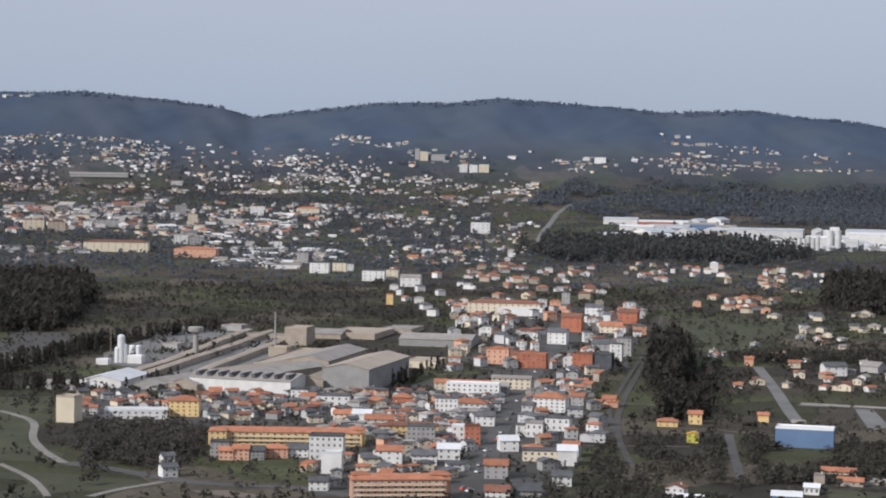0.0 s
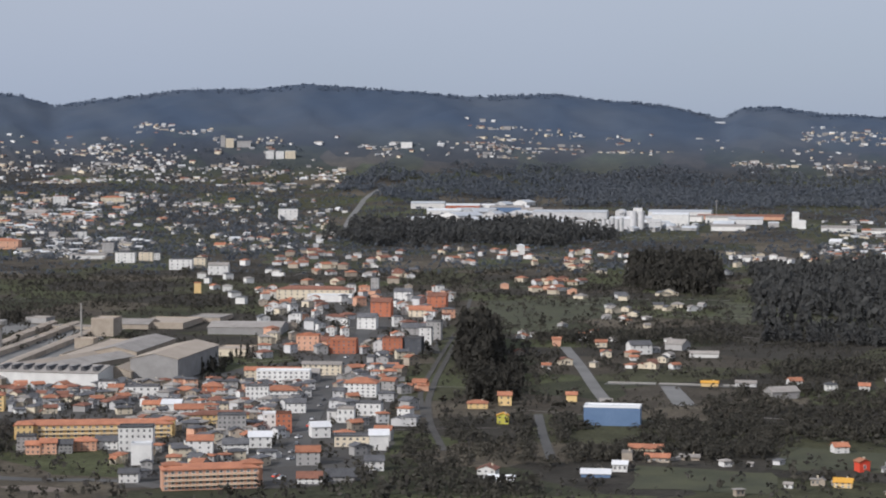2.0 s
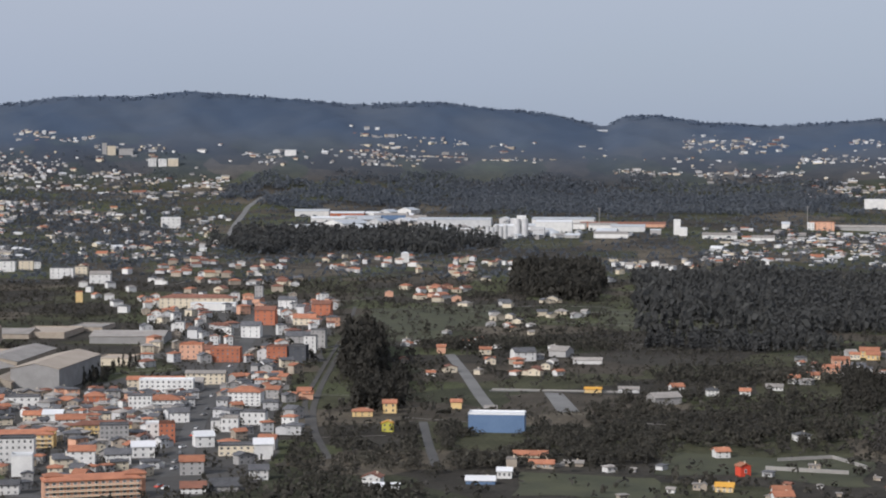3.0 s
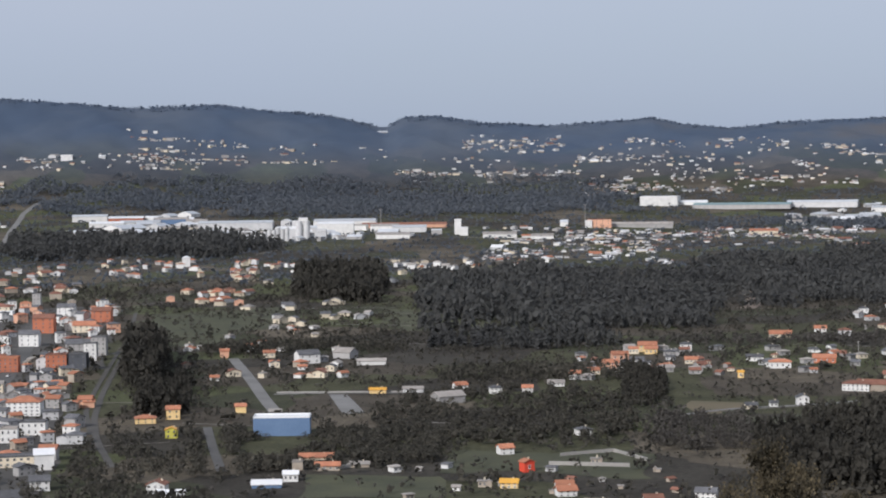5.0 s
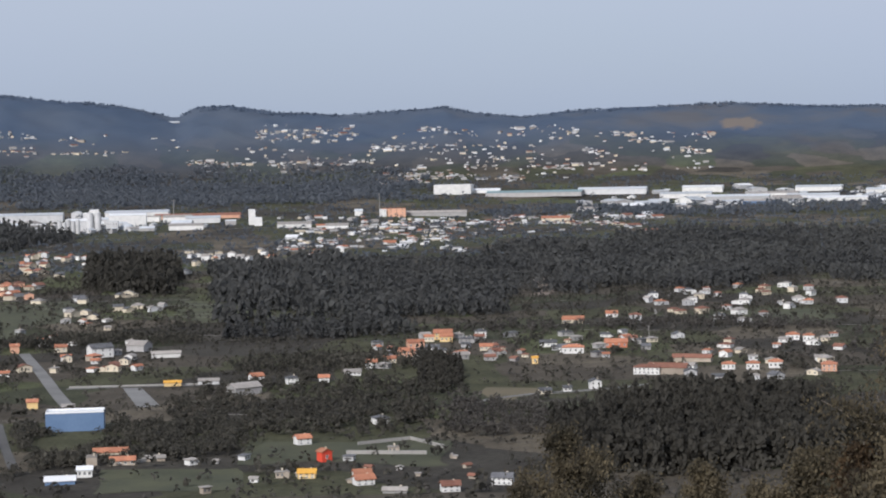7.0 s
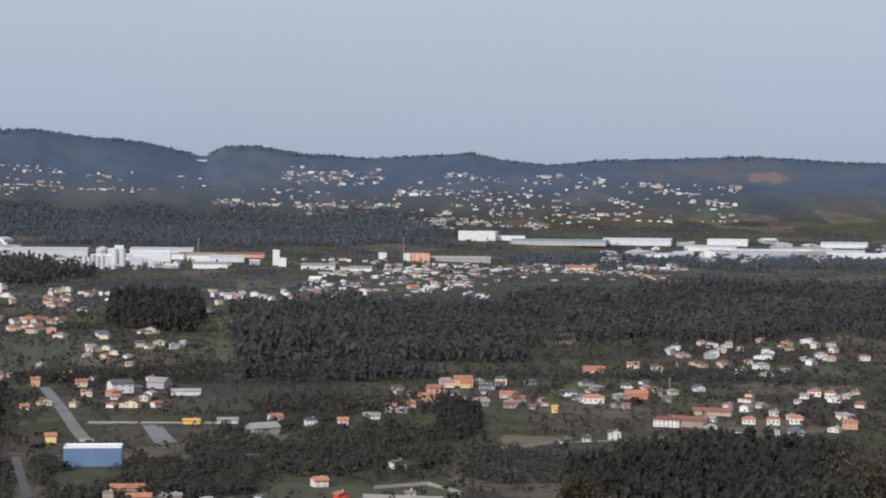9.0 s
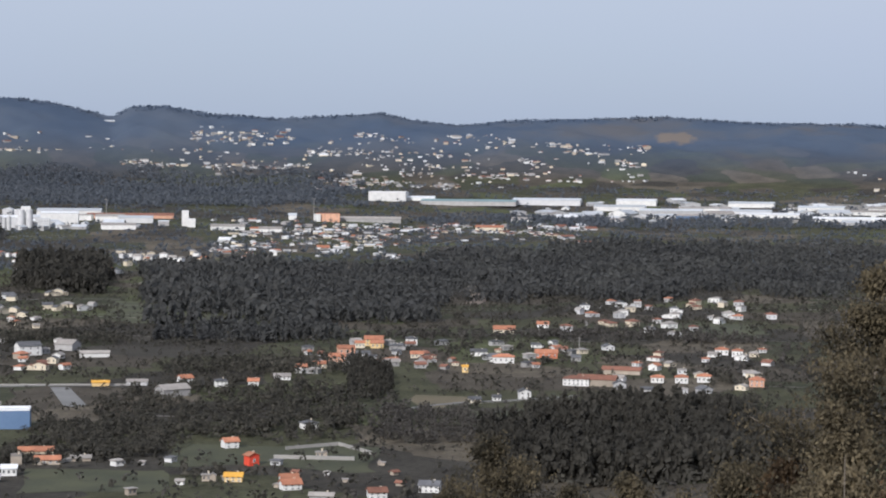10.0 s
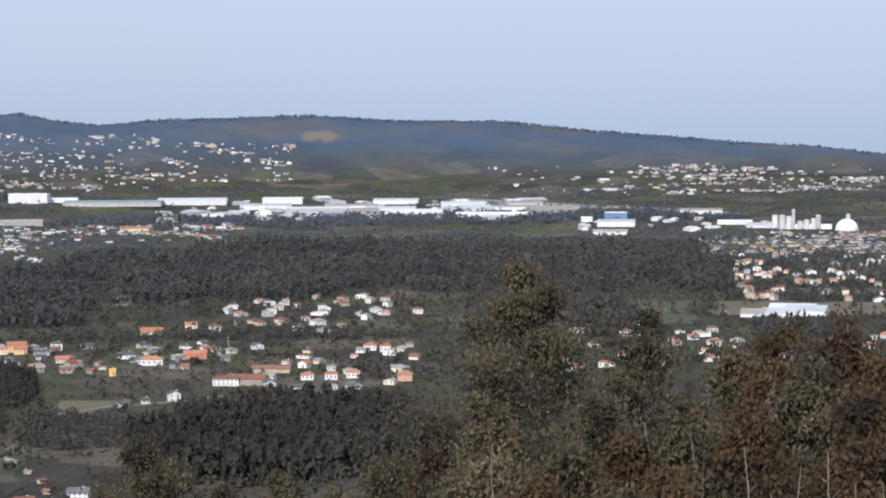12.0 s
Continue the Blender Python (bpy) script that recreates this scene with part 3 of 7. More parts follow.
def grove(name, spots, heights, kind, lobes, tufts, size, label, category="trees", squash=1.0, seed=3):
    """Many trees in one object, for woods and hedges that nobody could count."""
    if not len(spots):
        return None
    rng = np.random.default_rng(seed)
    tpl = templates("pine" if kind in ("pine", "wood") else "bare" if kind == "bare" else "broad", lobes, tufts, size)
    out, faces, base = [], [], 0
    spots = np.asarray(spots, float)
    zs = ground(spots[:, 0], spots[:, 1])
    for (x, y), z, h in zip(spots, zs, heights):
        v, q = tpl[rng.integers(len(tpl))]
        ang, wide = rng.uniform(0, 6.283), rng.uniform(0.8, 1.25) * squash
        ca, sa_ = math.cos(ang) * h * wide, math.sin(ang) * h * wide
        out.append(np.stack([v[:, 0] * ca - v[:, 1] * sa_ + x, v[:, 0] * sa_ + v[:, 1] * ca + y, v[:, 2] * h + z], -1))
        faces.append(q + base)
        base += len(v)
    me = fast_mesh(name, np.concatenate(out), np.concatenate(faces), LEAF[kind])
    me.polygons.foreach_set("use_smooth", np.ones(len(me.polygons), bool))
    return tagged(new(name, me), label, category, kind="stuff")


def wood(name, a0, a1, d0, d1, count, tall, kind, label, lobes=4, tufts=8, size=0.1, squash=1.0, seed=1, round_edge=True, clear=3.0, gaps=0.0):
    """A wood over a stretch of the plan with a wandering edge; gaps opens clearings in it."""
    rng = random.Random(seed)
    spots, heights = [], []
    tries = 0
    while len(spots) < count and tries < count * 5:
        tries += 1
        u, v = rng.random(), rng.random()
        a, d = a0 + (a1 - a0) * u, math.sqrt(d0 * d0 + (d1 * d1 - d0 * d0) * v)
        x, y = polar(a, d)
        if round_edge and ((2 * u - 1) ** 4 + (2 * v - 1) ** 4) ** 0.25 > 0.86 + 0.24 * float(waves(x, y, 160)) + 0.1 * rng.random():
            continue
        if gaps and float(waves(x + 77 * seed, y, 210)) + 0.6 * float(waves(x, y + 31 * seed, 70)) > 1.0 - gaps + 0.3 * rng.random():
            continue
        if not free(x, y, clear):
            continue
        spots.append((x, y))
        heights.append(rng.uniform(*tall) * (0.8 + 0.2 * float(waves(x, y, 240)) + 0.3 * rng.random()))
    return grove(name, spots, heights, kind, lobes, tufts, size, label, "woodland", squash, seed)


def hedgerows(name, a0, a1, d0, d1, count, tall, kind, label, seed):
    """Hedges along the plot edges, most of them across the slope."""
    rng = random.Random(seed)
    spots, heights = [], []
    for _ in range(count):
        x, y = polar(rng.uniform(a0, a1), math.sqrt(rng.uniform(d0 * d0, d1 * d1)))
        way = radians(rng.choice((0, 0, 8, -10, 75)) + rng.gauss(0, 8))
        h, n = rng.uniform(*tall), rng.randrange(8, 30)
        for i in range(n):
            px, py = x + i * 3.6 * math.cos(way) + rng.gauss(0, 0.8), y + i * 3.6 * math.sin(way) + rng.gauss(0, 0.8)
            if rng.random() < 0.9 and free(px, py, 2.0):
                spots.append((px, py))
                heights.append(h * rng.uniform(0.6, 1.4))
    return grove(name, spots, heights, kind, 0, 9, 0.15, label, "hedge", 1.2, seed)


def tracks(name, a0, a1, d0, d1, count, mat, label, seed):
    """Short farm tracks and bare strips at the plot edges."""
    rng = random.Random(seed)
    v, f = [], []
    for _ in range(count):
        x, y = polar(rng.uniform(a0, a1), math.sqrt(rng.uniform(d0 * d0, d1 * d1)))
        way = rng.choice((0, 0, 0.15, -0.2, 1.2)) + rng.gauss(0, 0.12)
        wide, bend = rng.uniform(1.0, 2.4), rng.gauss(0, 0.02)
        for i in range(rng.randrange(4, 16)):
            n = (-math.sin(way) * wide / 2, math.cos(way) * wide / 2)
            for s in (-1, 1):
                px, py = x + s * n[0], y + s * n[1]
                v.append((px, py, float(ground(px, py)) + 0.2))
            if i:
                b = len(v) - 4
                f.append((b, b + 2, b + 3, b + 1))
            if i % 4 == 0:
                TAKEN.append((x, y, 2.5))
            x, y, way = x + 9 * math.cos(way), y + 9 * math.sin(way), way + bend
    return tagged(new(name, mesh_of(name, v, f, mat)), label, "track", kind="stuff")


def tree_row(name, p, q, count, tall, kind, label, seed, wander=4.0):
    rng = random.Random(seed)
    spots = [(p[0] + (q[0] - p[0]) * u + rng.gauss(0, wander), p[1] + (q[1] - p[1]) * u + rng.gauss(0, wander)) for u in (rng.random() for _ in range(count))]
    return grove(name, spots, [rng.uniform(*tall) for _ in spots], kind, 1, 44, 0.062, label, "trees", 1.0, seed)


def car(x, y, rot, paint):
    """A parked car: body, cabin and four wheels."""
    thing = new("parked_car")
    thing.matrix_basis = pose(x, y, float(ground(x, y)) + 0.28, 0, 0, rot)
    if paint not in CARS:
        v, f = box_data(-2.1, 2.1, -0.85, 0.85, 0.3, 0.85)
        v = [(a * (0.95 if c > 0.5 else 1), b * (0.93 if c > 0.5 else 1), c) for a, b, c in v]
        cv, cf = box_data(-1.4, 0.8, -0.78, 0.78, 0.85, 1.45)
        cv = [(a * (0.72 if c > 1 else 1), b * (0.85 if c > 1 else 1), c) for a, b, c in cv]
        n = 10
        wv = [(0.32 * math.cos(6.2832 * i / n), yy, 0.32 * math.sin(6.2832 * i / n)) for yy in (-0.1, 0.1) for i in range(n)]
        wf = [(i, (i + 1) % n, n + (i + 1) % n, n + i) for i in range(n)] + [tuple(range(n)), tuple(range(2 * n - 1, n - 1, -1))]
        CARS[paint] = (mesh_of("car_body", v, f, CARPAINT[paint]), mesh_of("cabin", cv, cf, GLASS), mesh_of("wheel", wv, wf, ROOF["slate"]))
    body, cabin, wheel = CARS[paint]
    part("car_body", body, thing)
    part("cabin", cabin, thing)
    for wx in (-1.3, 1.3):
        for wy in (-0.8, 0.8):
            part("wheel", wheel, thing).matrix_basis = pose(wx, wy, 0.32)
    return tagged(thing, f"small {paint} car parked beside the street", "car", "parked cars")


CARS = {}
CARPAINT = {"white": ROOF["white"], "grey": WALL["grey"], "red": WALL["red"], "dark": WALL["dark"]}


def village(a0, a1, d0, d1, count, wide, tall, walls, roofs, label, knots=6, spread=0.16, seed=1):
    """A far village, too small to tell its houses apart: one object of many gabled houses, strewn in knots along its lanes."""
    rng = random.Random(seed)
    mats = [WALL[k] for k in walls] + [ROOF[k] for k in roofs]
    v, f, idx = [], [], []
    centres = [(rng.random(), rng.random()) for _ in range(knots)]
    for _ in range(count):
        cu, cv = rng.choice(centres)
        if rng.random() < 0.25:
            cu, cv = rng.random(), rng.random()
        u, t = cu + rng.gauss(0, spread), cv + rng.gauss(0, spread * 0.5)
        if not (0 <= u <= 1 and 0 <= t <= 1):
            continue
        x, y = polar(a0 + (a1 - a0) * u, d0 + (d1 - d0) * t)
        k = math.exp(rng.gauss(0, 0.35))
        w, h = rng.uniform(*wide) * k, rng.uniform(*tall) * min(k, 1.3)
        dep = w * rng.uniform(0.35, 0.8)
        if not free(x, y, 0.4 * w):
            continue
        TAKEN.append((x, y, 0.45 * w))
        m = pose(x, y, float(ground(x, y)), 0, 0, rng.choice((0, 0, 25, 65, 90)) + rng.gauss(0, 12))
        rise = dep * rng.uniform(0.08, 0.26)
        gv, gf = gable_data(w, dep, h, rise, "x")
        rv, rf = roof_data(w, dep, h + 0.02, rise, "x", 0.4, 0.3)
        a, b = rng.randrange(len(walls)), len(walls) + rng.randrange(len(roofs))
        for vs, fs, mi in ((gv, gf, a), (rv, rf, b)):
            base = len(v)
            v += [tuple(m @ Vector(p)) for p in vs]
            f += [tuple(i + base for i in q) for q in fs]
            idx += [mi] * len(fs)
    me = mesh_of("village", v, f, mats[0])
    for mm in mats[1:]:
        me.materials.append(mm)
    me.polygons.foreach_set("material_index", idx)
    return tagged(new("village", me), label, "village", kind="stuff")


def silo(name, x, y, r, h, mat, label, cap=0.5, category="silo", group=""):
    """A round tower with a domed cap and a rim; cap is the dome's height over its radius."""
    z = float(ground(x, y))
    thing = new(name)
    thing.matrix_basis = pose(x, y, z)
    TAKEN.append((x, y, r))
    n = 20
    ring = [(math.cos(6.2832 * i / n), math.sin(6.2832 * i / n)) for i in range(n)]

    def lathe(title, prof):
        vv = [(c * pr, sn * pr, pz) for pr, pz in prof for c, sn in ring]
        ff = [(k * n + i, k * n + (i + 1) % n, (k + 1) * n + (i + 1) % n, (k + 1) * n + i) for k in range(len(prof) - 1) for i in range(n)]
        return mesh_of(title, vv, ff, mat)
    part("shell", lathe("shell", [(r, -3), (r, h), (r * 0.98, h)]), thing)
    part("cap", lathe("cap", [(r * 1.03, h - 0.4), (r * 1.03, h + 0.3)] + [(r * math.cos(a), h + 0.3 + r * cap * math.sin(a)) for a in np.linspace(0, 1.54, 6)]), thing)
    return tagged(thing, label, category, group)


def mast(name, x, y, h, r, mat, label, arms=0, category="mast"):
    z = float(ground(x, y))
    thing = new(name)
    thing.matrix_basis = pose(x, y, z)
    n = 8
    v = [(rr * math.cos(0.7854 * i), rr * math.sin(0.7854 * i), zz) for zz, rr in ((-1, r), (h, r * 0.6)) for i in range(n)]
    part("pole", mesh_of("pole", v, [(i, (i + 1) % n, n + (i + 1) % n, n + i) for i in range(n)] + [tuple(range(n, 2 * n))], mat), thing)
    for k in range(arms):
        zz = h * (0.95 - 0.1 * k)
        part("arm", boxes_mesh("arm", [(-h * 0.09, h * 0.09, -r * 0.4, r * 0.4, zz, zz + r * 0.8)], mat), thing)
    return tagged(thing, label, category)


def water_tower(x, y):
    """A concrete stem with a wide flat tank on top."""
    thing = new("water_tower")
    thing.matrix_basis = pose(x, y, float(ground(x, y)))
    n = 16
    ring = [(math.cos(6.2832 * i / n), math.sin(6.2832 * i / n)) for i in range(n)]
    for title, prof in (("stem", [(2.2, -2), (1.8, 16)]), ("tank", [(1.8, 16), (5.5, 18.5), (5.5, 21), (4.8, 21.6), (0.1, 21.9)])):
        v = [(c * r, s * r, z) for r, z in prof for c, s in ring]
        f = [(k * n + i, k * n + (i + 1) % n, (k + 1) * n + (i + 1) % n, (k + 1) * n + i) for k in range(len(prof) - 1) for i in range(n)]
        part(title, mesh_of(title, v, f, CONCRETE), thing)
    return tagged(thing, "grey concrete water tower with a wide flat tank", "water tower")


def long_shed(pts):
    """A long low shed with a shallow roof, bent along a line of the works."""
    thing = new("long_shed")
    for (x0, y0), (x1, y1) in zip(pts, pts[1:]):
        k = max(1, int(math.hypot(x1 - x0, y1 - y0) / 30))
        rot = math.degrees(math.atan2(y1 - y0, x1 - x0))
        for i in range(k):
            t = (i + 0.5) / k
            x, y = x0 + (x1 - x0) * t, y0 + (y1 - y0) * t
            z, long = float(ground(x, y)), math.hypot(x1 - x0, y1 - y0) / k
            body = part("wall", mesh_of("wall", *gable_data(long - 0.3, 6.6, 3.3, 0.8, "x"), WALL["stone"]), thing)
            body.matrix_basis = pose(x, y, z, 0, 0, rot)
            cover = part("roof", mesh_of("roof", *roof_data(long, 6.6, 3.32, 0.8, "x", 0.3, 0.25), ROOF["tan"]), thing)
            cover.matrix_basis = pose(x, y, z, 0, 0, rot)
    return tagged(thing, "long low block shed with a weathered tan roof", "shed", "long sheds")


def low_wall(pts, high, thick, mat, label, name="field_wall"):
    """A low wall standing along a line on the land."""
    v, f = [], []
    for (x0, y0), (x1, y1) in zip(pts, pts[1:]):
        k = max(1, int(math.hypot(x1 - x0, y1 - y0) / 8))
        n = Vector((-(y1 - y0), x1 - x0)).normalized() * thick / 2
        for i in range(k):
            q = []
            for t in (i / k, (i + 1) / k):
                x, y = x0 + (x1 - x0) * t, y0 + (y1 - y0) * t
                for s in (-1, 1):
                    z = float(ground(x, y))
                    q += [(x + s * n.x, y + s * n.y, z - 1), (x + s * n.x, y + s * n.y, z + high)]
            b = len(v)
            v += q
            f += [(b, b + 4, b + 5, b + 1), (b + 2, b + 3, b + 7, b + 6), (b + 1, b + 5, b + 7, b + 3), (b, b + 1, b + 3, b + 2), (b + 4, b + 6, b + 7, b + 5)]
    return tagged(new(name, mesh_of(name, v, f, mat)), label, "wall", kind="structure")


def tube(points, radii, n=7):
    v, f = [], []
    for k, (p, r) in enumerate(zip(points, radii)):
        a, b = Vector(points[max(k - 1, 0)]), Vector(points[min(k + 1, len(points) - 1)])
        t = (b - a).normalized()
        s = t.cross(Vector((0.3, 1, 0.2))).normalized()
        u = t.cross(s)
        v += [tuple(Vector(p) + (s * math.cos(6.2832 * i / n) + u * math.sin(6.2832 * i / n)) * r) for i in range(n)]
    for k in range(len(points) - 1):
        f += [(k * n + i, k * n + (i + 1) % n, (k + 1) * n + (i + 1) % n, (k + 1) * n + i) for i in range(n)]
    return v, f


def gum_tree(a, d, h, wide, leaf, label, seed, bare_below=0.22, clusters=70, per=85, long=0.23):
    """A eucalyptus near the lookout: leaning tapered trunk, limbs, twigs and hanging leaves in open, uneven tufts."""
    rng = np.random.default_rng(seed)
    x, y = polar(a, d)
    thing = new("eucalyptus_tree")
    thing.matrix_basis = pose(x, y, float(ground(x, y)))
    lean = rng.normal(0, 0.03, 2)
    steps = np.linspace(0, 1, 9)
    sway = np.cumsum(rng.normal(0, 0.012, (9, 2)), 0)
    sway = sway + lean * np.sin(3.14159 * steps)[:, None] - np.outer(steps, sway[-1])
    spine = [(h * w[0], h * w[1], (h + 0.2) * t - 0.4) for t, w in zip(steps, sway)]
    thick = 0.011 * h
    part("trunk", mesh_of("trunk", *tube(spine, [thick * (1.05 - t * 0.93) for t in steps]), BARK), thing)
    tips = []
    limbs = int(9 + h * 0.7)
    for k in range(limbs):
        t = bare_below + (0.97 - bare_below) * (k + rng.uniform(0.1, 0.9)) / limbs
        j = min(int(t * 8), 7)
        w = t * 8 - j
        base = np.array(spine[j]) * (1 - w) + np.array(spine[j + 1]) * w
        ang = k * 2.4 + rng.normal(0, 0.5)
        shape = min(1.0, (1.02 - t) * 1.9) ** 0.9 * (0.7 + 0.3 * min(1, (t - bare_below) / 0.15))
        reach = wide * 0.58 * shape * rng.uniform(0.6, 1.1)
        up = reach * rng.uniform(0.35, 0.95)
        pts = [tuple(base + np.array([math.cos(ang) * reach * q, math.sin(ang) * reach * q, up * q ** 1.4]) + rng.normal(0, 0.05, 3) * reach * q) for q in np.linspace(0, 1, 5)]
        r0 = thick * (1.05 - t * 0.93) * 0.5
        part("limb", mesh_of("limb", *tube(pts, [r0 * (1 - 0.8 * q) for q in np.linspace(0, 1, 5)], 5), BARK), thing)
        for q in np.linspace(0.35, 1, 5):
            m = min(int(q * 4), 3)
            tips.append((np.array(pts[m]) * (1 - (q * 4 - m)) + np.array(pts[m + 1]) * (q * 4 - m), reach))
    tips.append((np.array(spine[-1]), wide * 0.15))
    tips.append((np.array(spine[-2]), wide * 0.2))
    quads = []
    for k in range(clusters):
        c, reach = tips[rng.integers(len(tips))] if k >= len(tips) else tips[k]
        rad = max(0.2, min(0.24 + 0.2 * reach, 0.8)) * rng.uniform(0.6, 1.3)
        n = max(12, int(per * rng.uniform(0.5, 1.4)))
        p = c + rng.normal(0, 1, 3) * 0.25 * rad + rng.normal(0, 0.55, (n, 3)) * rad * np.array([1.15, 1.15, 0.85])
        hang = rng.normal(0, 0.5, (n, 3)) + np.array([0, 0, -0.7])
        hang /= np.linalg.norm(hang, axis=1)[:, None]
        side = np.cross(hang, rng.normal(0, 1, (n, 3)))
        side /= np.linalg.norm(side, axis=1)[:, None]
        ln = long * rng.uniform(0.6, 1.2, n)[:, None]
        wd = ln * 0.24
        quads.append(np.stack([p, p + hang * ln * 0.45 + side * wd, p + hang * ln, p + hang * ln * 0.45 - side * wd], 1))
    v = np.concatenate(quads).reshape(-1, 3)
    part("crown", fast_mesh("crown", v, np.arange(len(v)).reshape(-1, 4), LEAF[leaf]), thing)
    return tagged(thing, label, "tree", "eucalyptus trees")


# ---- the land ----
def land():
    azs = np.concatenate([np.arange(-180, -36, 4.0), np.arange(-36, 36, 0.24), np.arange(36, 180, 4.0)])
    ds = np.concatenate([[0.0], np.geomspace(2, 700, 60), np.linspace(715, 3900, 190), np.linspace(3915, 4985, 80)])
    aa, dd = np.meshgrid(np.radians(azs), ds, indexing="ij")
    x, y = dd * np.sin(aa), dd * np.cos(aa)
    rough = np.random.default_rng(4).uniform(-2.0, 3.5, x.shape) + 2.5 * waves(x, y, 70)
    v = np.stack([x, y, ground(x, y) + rough * smooth((dd - 4050) / 300)], -1).reshape(-1, 3)      # wooded canopy on the hills
    n, m = len(azs), len(ds)
    i, j = np.meshgrid(np.arange(n), np.arange(m - 1), indexing="ij")
    i2 = (i + 1) % n
    q = np.stack([i * m + j, i2 * m + j, i2 * m + j + 1, i * m + j + 1], -1).reshape(-1, 4)
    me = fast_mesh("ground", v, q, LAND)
    me.polygons.foreach_set("use_smooth", np.ones(len(q), bool))
    return tagged(new("ground", me), "valley of small green and brown plots under wooded hills", "ground", kind="structure")


land()

# ---- roads and plots ----
ribbon("road", [(-214, 720), (-244, 853), (-272, 981), (-300, 1120), (-336, 1310), (-369, 1490), (-402, 1650)], 11, ASPHALT, "grey asphalt main street between the houses", "road", lift=0.25)
ribbon("road", [(-170, 828), (-196, 918), (-216, 1007), (-235, 1120), (-256, 1262), (-282, 1436), (-310, 1605), (-334, 1749)], 3.5, BALLAST, "grey ballast railway bed running through the valley", "railway", lift=0.25)
ribbon("road", [(-203, 938), (-226, 1031), (-240, 1117), (-261, 1259), (-286, 1434)], 3, BALLAST, "grey lane beside the railway", "road", lift=0.25)
ribbon("road", [(-187, 1345), (-155, 1196), (-134, 1091), (-120, 1027)], 7.5, PAVED, "wide pale concrete street of an unfinished estate", "road", lift=0.25)
ribbon("road", [(-148, 964), (-133, 883), (-119, 814)], 4.5, ASPHALT, "grey asphalt lane past the hedges", "road", lift=0.25)
ribbon("road", [(-131, 1114), (-101, 1119), (-53, 1115), (-20, 1116)], 4, PAVED, "narrow pale lane between the plots", "road", lift=0.25)
plot("pavement", [(-98, 1111), (-87, 1110), (-70, 1020), (-82, 1016)], PAVED, "empty pale concrete parking ground", "parking", 0.12, ragged=0.0)
ribbon("path", [(-529, 890), (-509, 880), (-487, 857), (-462, 806), (-433, 767), (-407, 740)], 4, GRAVEL, "curved gravel park path through the grass", "path", lift=0.25)
ribbon("path", [(-431, 726), (-406, 705), (-386, 683), (-367, 654)], 3, GRAVEL, "gravel park path through the grass", "path", lift=0.25)
ribbon("path", [(-352, 660), (-353, 687), (-344, 710)], 4, GRAVEL, "straight gravel path beside the grass", "path", lift=0.25)
ribbon("road", [(-406, 741), (-380, 734), (-345, 716), (-315, 709), (-281, 723), (-257, 700)], 8, ASPHALT, "asphalt road at the edge of the park", "road", lift=0.25)
ribbon("road", [(-736, 2799), (-808, 3136), (-869, 3469), (-888, 3662), (-863, 3805)], 10, PAVED, "pale far road climbing through the fields", "road", lift=0.25)
ribbon("road", [(98, 997), (130, 1026), (171, 1032), (207, 1053)], 4, PAVED, "narrow country lane beside the meadow", "road", lift=0.25)
plot("meadow", [(-313, 1663), (-242, 1694), (-202, 1451), (-233, 1423)], GRASS, "green meadow beside the railway", "field", 0.12)
plot("meadow", [(-105, 1760), (4, 1722), (1, 1519), (-79, 1555)], GRASS, "green meadow at the edge of the wood", "field", 0.12)
plot("meadow", [(-315, 1721), (-204, 1794), (-167, 1593), (-267, 1511)], GRASS, "green meadow among scattered houses", "field", 0.12)
plot("meadow", [(-75, 800), (-20, 812), (-20, 739), (-80, 737)], GRASS, "green meadow below the hedges", "field", 0.12)
plot("field", [(114, 1053), (139, 1050), (131, 998), (99, 997)], TILLED, "brown ploughed field beside a lane", "field", 0.12)
plot("meadow", [(164, 1008), (204, 1054), (188, 1006), (154, 963)], GRASS, "small green meadow below a farmhouse", "field", 0.12)
plot("meadow", [(-16, 872), (70, 855), (66, 782), (-20, 820)], GRASS, "green walled plot with gardens", "field", 0.12)
plot("meadow", [(-584, 946), (-533, 956), (-419, 735), (-451, 730)], GRASS, "mown park grass", "field", 0.12)
plot("meadow", [(-437, 709), (-392, 716), (-348, 702), (-367, 644)], GRASS, "mown park grass beside a path", "field", 0.12)
plot("pavement", [(-312, 702), (-300, 704), (-285, 678), (-301, 671)], SCAR, "sandy ground beside the road", "yard", 0.12)
plot("meadow", [polar(21.6, 1540), polar(25.2, 1540), polar(25.0, 1770), polar(22.0, 1770)], GRASS, "grey-green pasture at the edge of the wood", "field", 0.12, claim=14)
plot("meadow", [polar(25.6, 1640), polar(30.8, 1640), polar(30.8, 1760), polar(26.0, 1760)], TILLED, "pale stubble field among hedges", "field", 0.12, claim=14)
plot("meadow", [polar(13.3, 1500), polar(16.6, 1480), polar(16.4, 1570), polar(13.6, 1590)], GRASS, "green pasture behind the houses", "field", 0.12, claim=0)
plot("meadow", [polar(7.4, 955), polar(12.0, 975), polar(12.0, 1010), polar(7.6, 990)], GRASS, "green pasture beside the ploughed field", "field", 0.10, claim=9)
plot("clearing", [polar(7.45, 1735), polar(8.05, 1735), polar(7.95, 1990), polar(7.55, 1990)], SCAR, "bare brown clearing in the wood", "clearing", 0.12, claim=14)
plot("meadow", [(372, 1540), (436, 1499), (403, 1385), (353, 1426)], GRASS, "green meadow among houses", "field", 0.12)
plot("yard", [(-592, 1174), (-593, 1418), (-543, 1392), (-481, 1030)], PAVED, "pale concrete yard of the works", "yard", 0.1)
